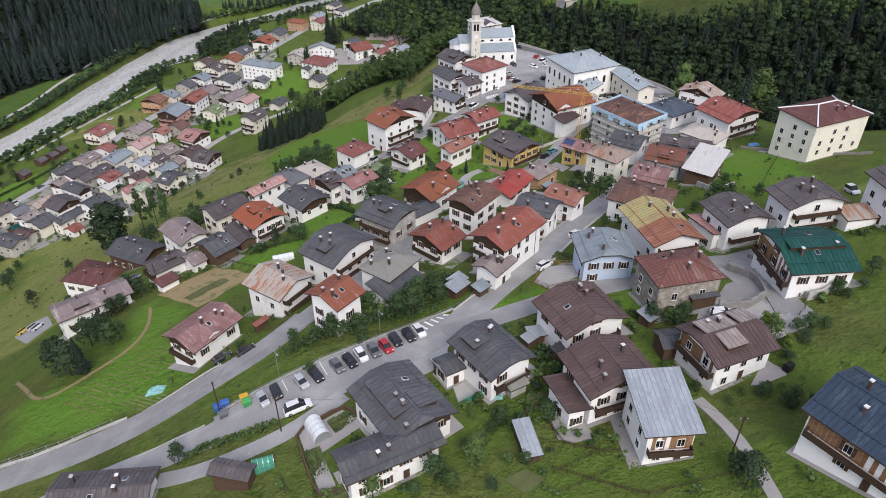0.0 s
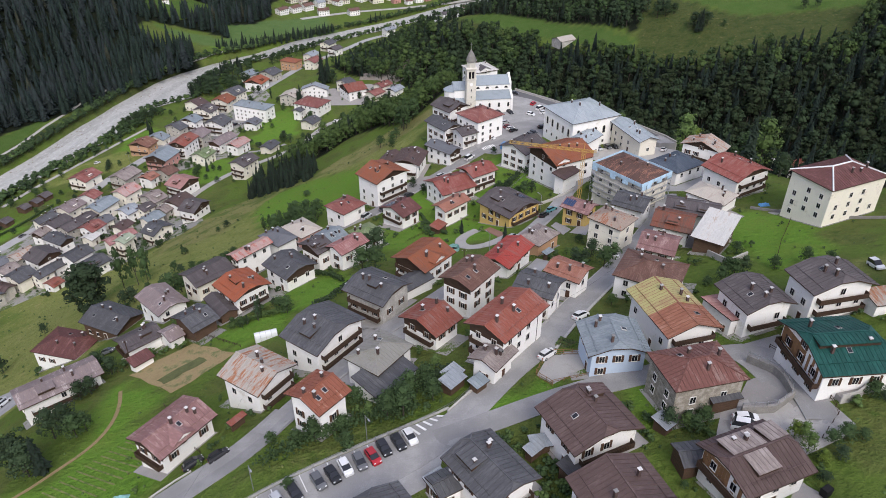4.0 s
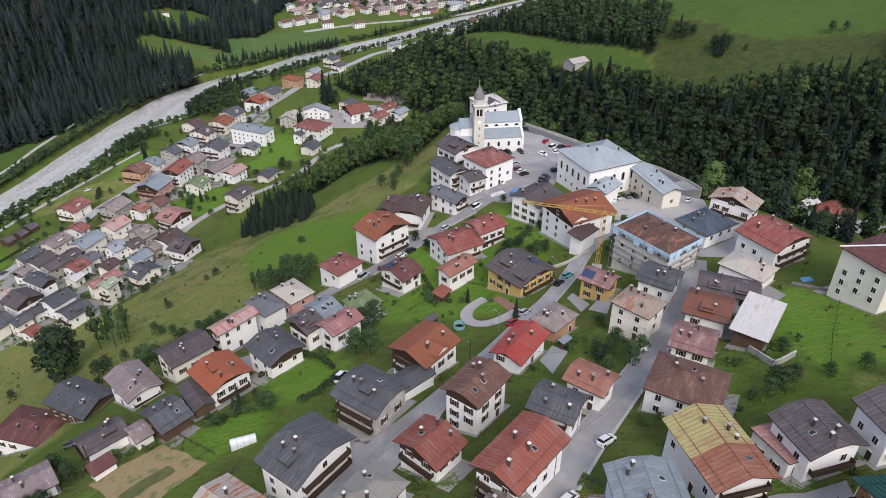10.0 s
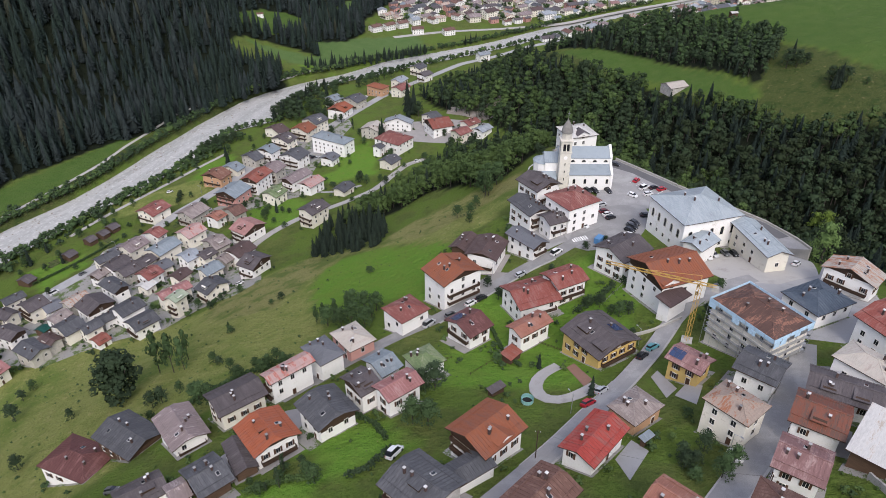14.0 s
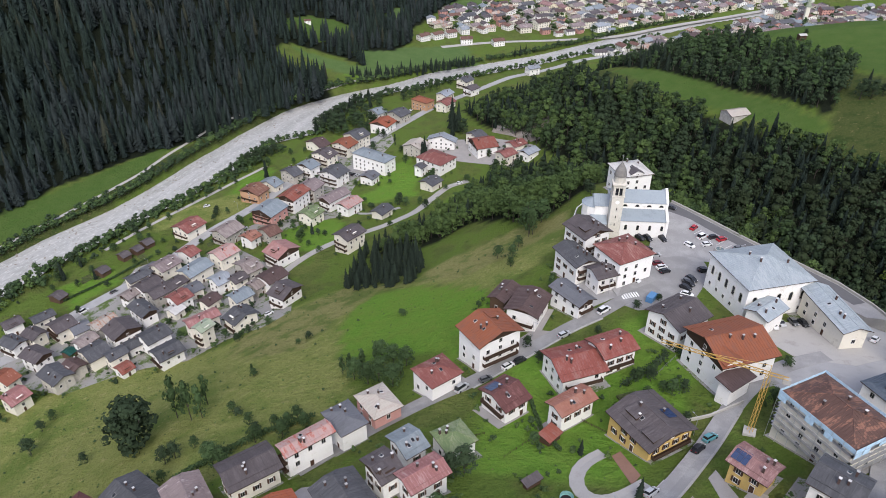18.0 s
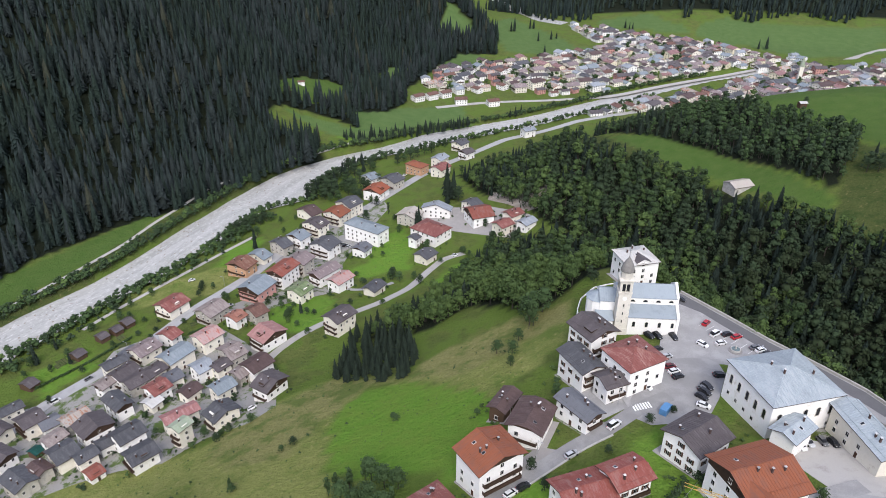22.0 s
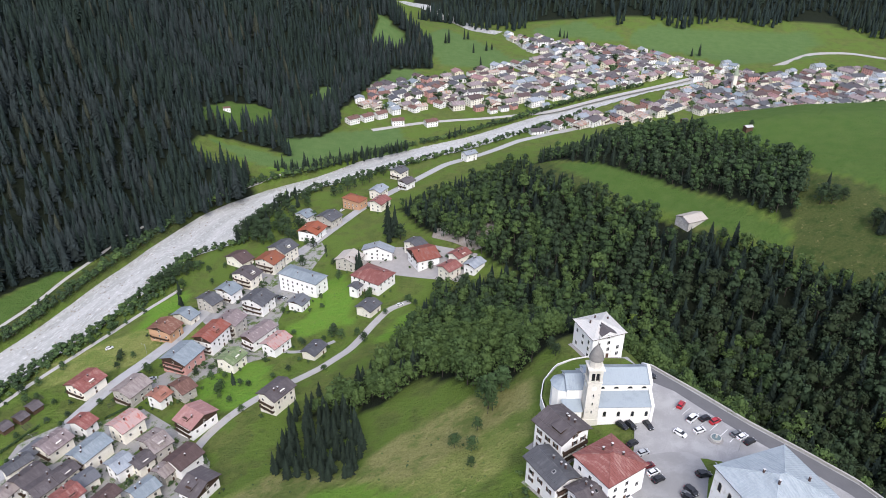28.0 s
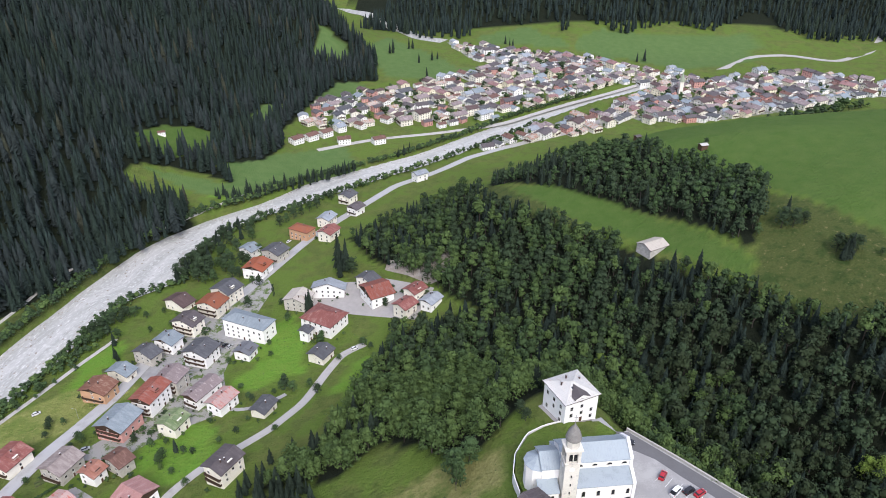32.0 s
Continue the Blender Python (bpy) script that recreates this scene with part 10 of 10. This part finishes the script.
car(58.7, 267.3, -70, "white")
car(61.1, 267.9, -68, "white")
car(63.5, 269.8, -68, "silver")
car(67.3, 270.9, -72, "grey")
car(70.0, 270.8, -70, "black")
car(45.1, 298.9, 9, "black")
car(38.3, 286.4, -39, "black")
car(39.5, 289.0, -41, "black")
car(40.5, 291.8, -50, "black")
car(38.3, 282.3, -23, "white")
car(46.1, 169.1, -78, "white")
car(37.5, 216.5, 42, "teal")
car(34.4, 212.2, 51, "black")
car(22.7, 195.3, 51, "silver")
car(19.2, 189.6, 44, "red")
car(30.6, 134.1, 38, "white")
car(21.6, 120.2, 41, "white")
car(50.0, 95.6, -25, "white", "van")
car(12.8, 270.7, 48, "white", "van")
car(1.4, 258.3, 38, "silver")
car(-13.6, 243.4, 46, "white")
car(-10.5, 246.1, 41, "black")
car(-19.1, 237.1, 35, "grey")
car(-25.2, 232.7, 58, "silver", "van")
car(87.7, 265.5, 52, "white")
car(-23.0, 169.1, 65, "white", "van")
car(97.3, 144.4, -94, "white", "van")
car(47.1, 322.3, 46, "white", "van", z=LOT + 0.02)
car(50.9, 322.7, 36, "black", z=LOT + 0.02)
car(53.8, 321.8, 35, "red", z=LOT + 0.02)
car(58.9, 316.8, 31, "grey", z=LOT + 0.02)
car(60.4, 315.7, 36, "white", z=LOT + 0.02)
car(62.1, 314.0, 35, "black", z=LOT + 0.02)
car(37.2, 341.8, -19, "black", z=LOT + 0.02)

# ---- single trees and bushes ----
tree(-122.3, 215.4, 20, "oak")
tree(-117.0, 229.8, 19, "sparse")
tree(-109.8, 226.9, 18, "sparse")
tree(-106.4, 227.8, 15, "sparse")
tree(-109.7, 236.4, 14, "sparse")
tree(-176.8, 225.7, 9, "dark")
tree(-16.5, 338.4, 17, "slim")
tree(-20.8, 315.7, 7, "broad")
tree(-66.2, 247.2, 8, "slim")
tree(-60.9, 243.0, 9, "broad")
tree(-55.0, 238.8, 9, "broad")
tree(-51.8, 239.7, 10, "broad")
tree(-46.3, 235.8, 9, "broad")
tree(-44.9, 240.0, 8, "slim")
tree(-61.0, 251.3, 8, "slim")
tree(-57.1, 253.9, 9, "slim")
tree(-56.4, 286.3, 3.5, "broad")
tree(-101.7, 253.9, 4, "broad")
tree(-96.4, 229.3, 5, "broad")
tree(-78.9, 210.9, 7, "broad")
tree(-91.0, 206.2, 6, "broad")
tree(-71.4, 212.8, 7, "broad")
tree(-72.2, 218.1, 6, "broad")
tree(-67.5, 219.0, 5, "broad")
tree(22.6, 273.2, 3.6, "dark")
tree(29.5, 278.5, 3, "dark")
tree(11.1, 260.3, 3, "dark")
tree(24.1, 233.1, 4, "broad")
tree(28.3, 235.4, 4, "broad")
tree(60.8, 248.0, 4, "broad")
tree(53.8, 230.4, 6, "broad")
tree(-28.0, 280.3, 3, "broad")
tree(-94.7, 276.2, 3, "broad")
tree(-84.3, 113.0, 11, "dark")
tree(-78.8, 110.9, 11, "spruce")
tree(-82.0, 111.0, 10, "dark")
tree(-89.3, 117.0, 8, "dark")
tree(-77.3, 121.8, 7, "broad")
tree(-76.1, 123.9, 6, "broad")
tree(-142.7, 189.5, 7, "dark")
tree(-185.4, 246.5, 6, "broad")
tree(-98.8, 211.4, 5, "broad")
tree(-6.0, 106.3, 8, "broad")
tree(-8.8, 105.8, 7, "broad")
tree(-5.1, 111.9, 7, "broad")
tree(-21.3, 102.0, 6, "broad")
tree(-24.6, 101.9, 4, "broad")
tree(-44.2, 75.9, 4.8, "dark")
tree(4.7, 67.6, 7, "light")
tree(-1.2, 65.5, 6, "broad")
tree(1.3, 63.3, 5, "light")
tree(-10.2, 63.0, 6, "light")
tree(9.1, 76.2, 4, "broad")
tree(44.2, 98.4, 4, "broad")
tree(40.8, 97.2, 4, "light")
tree(56.5, 89.4, 5, "light")
tree(41.3, 59.9, 7, "dark")
tree(40.5, 62.0, 5, "dark")
tree(53.6, 74.8, 3, "broad")
tree(52.0, 73.9, 3, "broad")
tree(62.9, 91.3, 4, "broad")
tree(79.1, 103.6, 5, "broad")
tree(71.6, 100.0, 4, "broad")
tree(16.7, 76.0, 4, "broad")
tree(12.3, 67.5, 3, "broad")
tree(-47.3, 165.3, 6, "cypress")
tree(-29.5, 103.5, 3, "broad")
tree(-15.5, 99.8, 4, "broad")
tree(-23.9, 91.2, 3, "broad")
tree(49.6, 76.2, 3, "broad")
tree(42.0, 162.6, 7, "broad")
tree(45.2, 166.9, 6, "broad")
tree(-21.1, 180.6, 9, "broad")
tree(-17.3, 179.8, 9, "broad")
tree(-38.9, 161.0, 6, "broad")
tree(66.5, 148.8, 6, "broad")
tree(67.6, 147.3, 6, "broad")
tree(64.1, 145.7, 5, "broad")
tree(74.8, 163.4, 4, "broad")
tree(85.9, 152.2, 5, "broad")
tree(78.5, 151.2, 4, "broad")
tree(88.8, 147.6, 5, "broad")
tree(138.0, 363.8, 15, "yellow")
tree(134.8, 367.1, 13, "yellow")
tree(97.5, 271.5, 17, "light")
tree(119.0, 261.0, 21, "spruce")
tree(127.5, 268.0, 25, "light")
tree(123.5, 270.5, 17, "broad")
tree(122.5, 241.0, 8.5, "dark")
tree(112.0, 258.0, 6, "broad")
tree(118.9, 235.0, 10, "dark")
tree(166.9, 308.8, 9, "dark")
tree(37.6, 165.9, 5, "dark")
tree(36.6, 167.7, 4, "dark")
tree(-9.2, 253.0, 5, "dark")
tree(-5.0, 245.6, 5, "dark")
tree(0.8, 245.9, 6, "dark")
tree(25.3, 238.9, 5, "dark")
tree(33.1, 234.6, 5, "dark")
tree(30.3, 233.6, 6, "broad")
tree(-38.2, 209.1, 3, "cypress")
tree(20.1, 194.1, 7, "spruce")
tree(7.8, 209.0, 6, "spruce")
tree(-64.7, 249.4, 8, "slim")
tree(-60.2, 248.8, 8, "slim")
tree(-54.7, 252.5, 9, "broad")
tree(-49.5, 248.2, 9, "broad")
tree(-45.2, 247.4, 8, "broad")
tree(-66.4, 216.8, 5, "broad")
tree(-70.8, 221.7, 6, "broad")
tree(-76.5, 218.6, 5, "broad")
tree(-86.2, 221.1, 5, "broad")
tree(-86.4, 200.9, 9, "broad")
tree(-82.5, 200.3, 8, "broad")
tree(-102.6, 207.2, 7, "dark")
tree(-104.4, 204.9, 7, "dark")
tree(-103.6, 256.1, 5, "slim")
tree(-59.0, 261.8, 4, "broad")
tree(61.1, 145.3, 3, "broad")
tree(-16.5, 335.4, 14, "sparse")
tree(-15.0, 336.4, 12, "slim")
tree(-20.5, 307.0, 5, "broad")
tree(-4.4, 285.5, 4.8, "broad")
tree(-57.9, 288.3, 3, "broad")
tree(-26.8, 320.4, 7, "broad")
tree(-19.6, 327.4, 6, "broad")
tree(16.2, 227.2, 3, "broad")
tree(-17.8, 343.9, 12, "broad")
tree(-12.3, 345.8, 12, "broad")
tree(166.8, 478.9, 11, "dark")
tree(170.5, 475.5, 12, "dark")
tree(174.4, 476.0, 10, "dark")
tree(-58.7, 1073.3, 9, "spruce")
tree(-112.0, 1144.3, 12, "spruce")
tree(-67.8, 796.8, 12, "spruce")
tree(-63.0, 804.1, 11, "spruce")
tree(-72.8, 792.5, 10, "spruce")
tree(-103.6, 515.8, 14, "spruce")
tree(-141.2, 524.6, 9, "dark")
tree(-203.5, 480.6, 9, "spruce")
tree(-92.7, 564.8, 27, "spruce")
tree(-89.2, 560.6, 16, "spruce")
tree(-160.4, 580.5, 12, "dark")
tree(-171.5, 578.6, 12, "dark")
tree(-182.5, 576.7, 13, "dark")
tree(-188.0, 569.9, 12, "dark")
tree(-197.4, 586.2, 11, "dark")
tree(-171.2, 604.1, 11, "dark")
tree(-180.4, 601.1, 11, "dark")
tree(-173.2, 559.7, 9, "broad")
tree(-156.3, 579.6, 10, "dark")
tree(-152.9, 596.0, 9, "broad")
tree(-90.6, 489.4, 6, "broad")
tree(-113.5, 507.6, 7, "broad")
tree(-102.6, 445.9, 7, "broad")
tree(-67.7, 482.0, 5, "broad")
tree(-210.7, 500.3, 8, "broad")
tree(-221.0, 501.0, 8, "broad")
tree(-228.5, 495.7, 7, "broad")
tree(-228.6, 506.6, 7, "broad")
tree(-222.8, 512.3, 6, "broad")
tree(-210.8, 423.5, 5, "dark")
tree(-190.6, 413.9, 6, "broad")
tree(-167.1, 428.1, 5, "broad")
tree(-155.2, 419.2, 5, "light")
tree(-115.4, 474.9, 4, "broad")
tree(-84.1, 390.8, 9, "spruce")
tree(-92.9, 386.7, 9, "spruce")
tree(50.7, 439.9, 12, "yellow")
tree(54.7, 420.7, 11, "light")
tree(6.5, 355.5, 6, "dark")
tree(5.0, 360.6, 6, "dark")
tree(-241.5, 349.2, 8, "spruce")
tree(-260.6, 344.8, 7, "broad")
tree(-248.8, 377.6, 6, "broad")
tree(-281.7, 353.7, 6, "broad")
tree(-260.8, 361.5, 6, "broad")
tree(-227.0, 363.5, 5, "broad")
tree(-239.2, 388.0, 7, "broad")
tree(-238.0, 416.2, 6, "broad")
tree(-236.0, 439.7, 7, "broad")
tree(-231.0, 452.7, 6, "broad")
tree(-230.5, 475.1, 6, "broad")
tree(-219.5, 347.0, 5, "broad")
tree(-268.2, 341.3, 9, "spruce")
tree(-259.2, 346.6, 13, "spruce")
tree(-227.1, 503.0, 9, "dark")
tree(-223.1, 508.5, 10, "dark")
tree(-219.9, 515.9, 9, "dark")
tree(-225.8, 495.8, 7, "broad")
tree(-214.1, 522.7, 8, "dark")
tree(-209.8, 493.3, 10, "spruce")
tree(-211.2, 426.4, 6, "dark")
tree(-144.7, 398.7, 7, "broad")
tree(-153.2, 406.8, 6, "broad")
tree(-140.1, 402.3, 9, "spruce")
tree(-145.7, 395.3, 5, "broad")
tree(-175.4, 564.5, 8, "broad")
tree(-178.9, 558.8, 8, "broad")
tree(-162.2, 563.2, 10, "dark")
tree(-157.6, 562.7, 9, "dark")
tree(-169.8, 572.6, 9, "broad")
tree(-199.5, 577.6, 12, "dark")
tree(-197.1, 581.3, 13, "dark")
tree(-194.2, 586.4, 13, "dark")
tree(-193.0, 593.9, 13, "dark")
tree(-198.9, 565.8, 9, "dark")
tree(-189.5, 569.4, 11, "broad")
tree(-182.8, 509.7, 5, "broad")
tree(-193.6, 504.9, 5, "broad")
tree(-202.1, 520.3, 6, "broad")
tree(-193.3, 525.6, 5, "broad")
tree(-234.8, 492.4, 6, "dark")
tree(-246.8, 354.3, 6, "broad")
tree(-235.9, 391.5, 5, "broad")
tree(-257.5, 361.8, 5, "broad")
tree(-221.8, 395.3, 5, "broad")
tree(-224.9, 388.4, 4, "broad")
tree(-97.7, 411.7, 4, "broad")
tree(-115.3, 436.9, 5, "dark")
tree(-136.2, 468.9, 5, "broad")
tree(-170.7, 415.2, 4, "broad")
tree(-174.2, 310.5, 4, "broad")
tree(-162.3, 300.2, 5, "broad")
tree(-229.2, 318.8, 5, "dark")
tree(-227.9, 298.7, 4, "dark")
tree(-209.0, 336.2, 4, "broad")
tree(-138.7, 298.0, 6, "broad")
tree(-128.2, 299.1, 5, "dark")
tree(-148.0, 307.0, 5, "dark")
tree(-121.1, 303.8, 5, "broad")
tree(-130.2, 292.6, 5, "dark")
tree(169.5, 472.4, 15, "spruce")
tree(167.3, 472.6, 13, "spruce")
tree(183.0, 469.8, 5, "broad")
tree(230.7, 468.8, 8, "dark")
tree(237.9, 466.9, 7, "dark")
tree(149.7, 503.2, 13, "dark")
tree(154.6, 501.4, 12, "dark")
tree(153.9, 509.1, 14, "spruce")
tree(159.9, 501.6, 8, "dark")
tree(-2.2, 113.7, 7, "broad")
tree(-6.6, 109.7, 7, "dark")
tree(-8.5, 108.2, 6, "broad")
tree(-0.7, 110.2, 6, "broad")
tree(-12.3, 107.3, 4, "light")
tree(-14.8, 111.2, 5, "broad")
tree(1.3, 114.3, 4, "light")
tree(-0.3, 121.5, 4, "light")
tree(-83.1, 123.2, 9, "dark")
tree(-79.6, 123.9, 9, "dark")
tree(-86.5, 152.0, 7, "dark")
tree(-81.8, 148.7, 6, "dark")
tree(-83.3, 140.3, 6, "dark")
tree(-85.4, 139.0, 6, "dark")
tree(-46.4, 160.1, 7, "cypress")
tree(-50.5, 159.0, 4, "broad")
tree(-41.3, 163.5, 5, "broad")
tree(38.0, 97.6, 5, "dark")
tree(56.3, 93.1, 4, "yellow")
tree(70.8, 150.2, 5, "dark")
tree(38.3, 139.3, 4, "light")
tree(40.6, 171.2, 6, "dark")
tree(35.8, 168.7, 5, "dark")
tree(-18.3, 197.4, 9, "dark")
tree(-21.5, 195.8, 8, "dark")
tree(10.4, 247.1, 5, "dark")
tree(14.2, 243.7, 4, "dark")
tree(21.9, 239.2, 5, "broad")
tree(-3.4, 212.6, 4, "broad")
tree(-25.5, 113.7, 4, "light")
tree(-19.5, 103.0, 4, "broad")
tree(-16.8, 104.0, 4, "broad")
tree(-194.4, 575.9, 13, "spruce")
tree(-191.4, 594.3, 13, "spruce")
tree(-188.4, 614.4, 14, "spruce")
tree(-183.8, 631.4, 13, "spruce")
tree(-179.4, 638.8, 12, "spruce")
tree(-179.6, 568.2, 11, "dark")
tree(-193.1, 583.7, 12, "dark")
tree(-189.3, 602.8, 13, "dark")
tree(-186.3, 622.4, 13, "dark")
tree(-195.6, 568.2, 10, "dark")
tree(-178.6, 582.0, 8, "broad")
tree(-174.4, 594.4, 8, "broad")


build_ground()
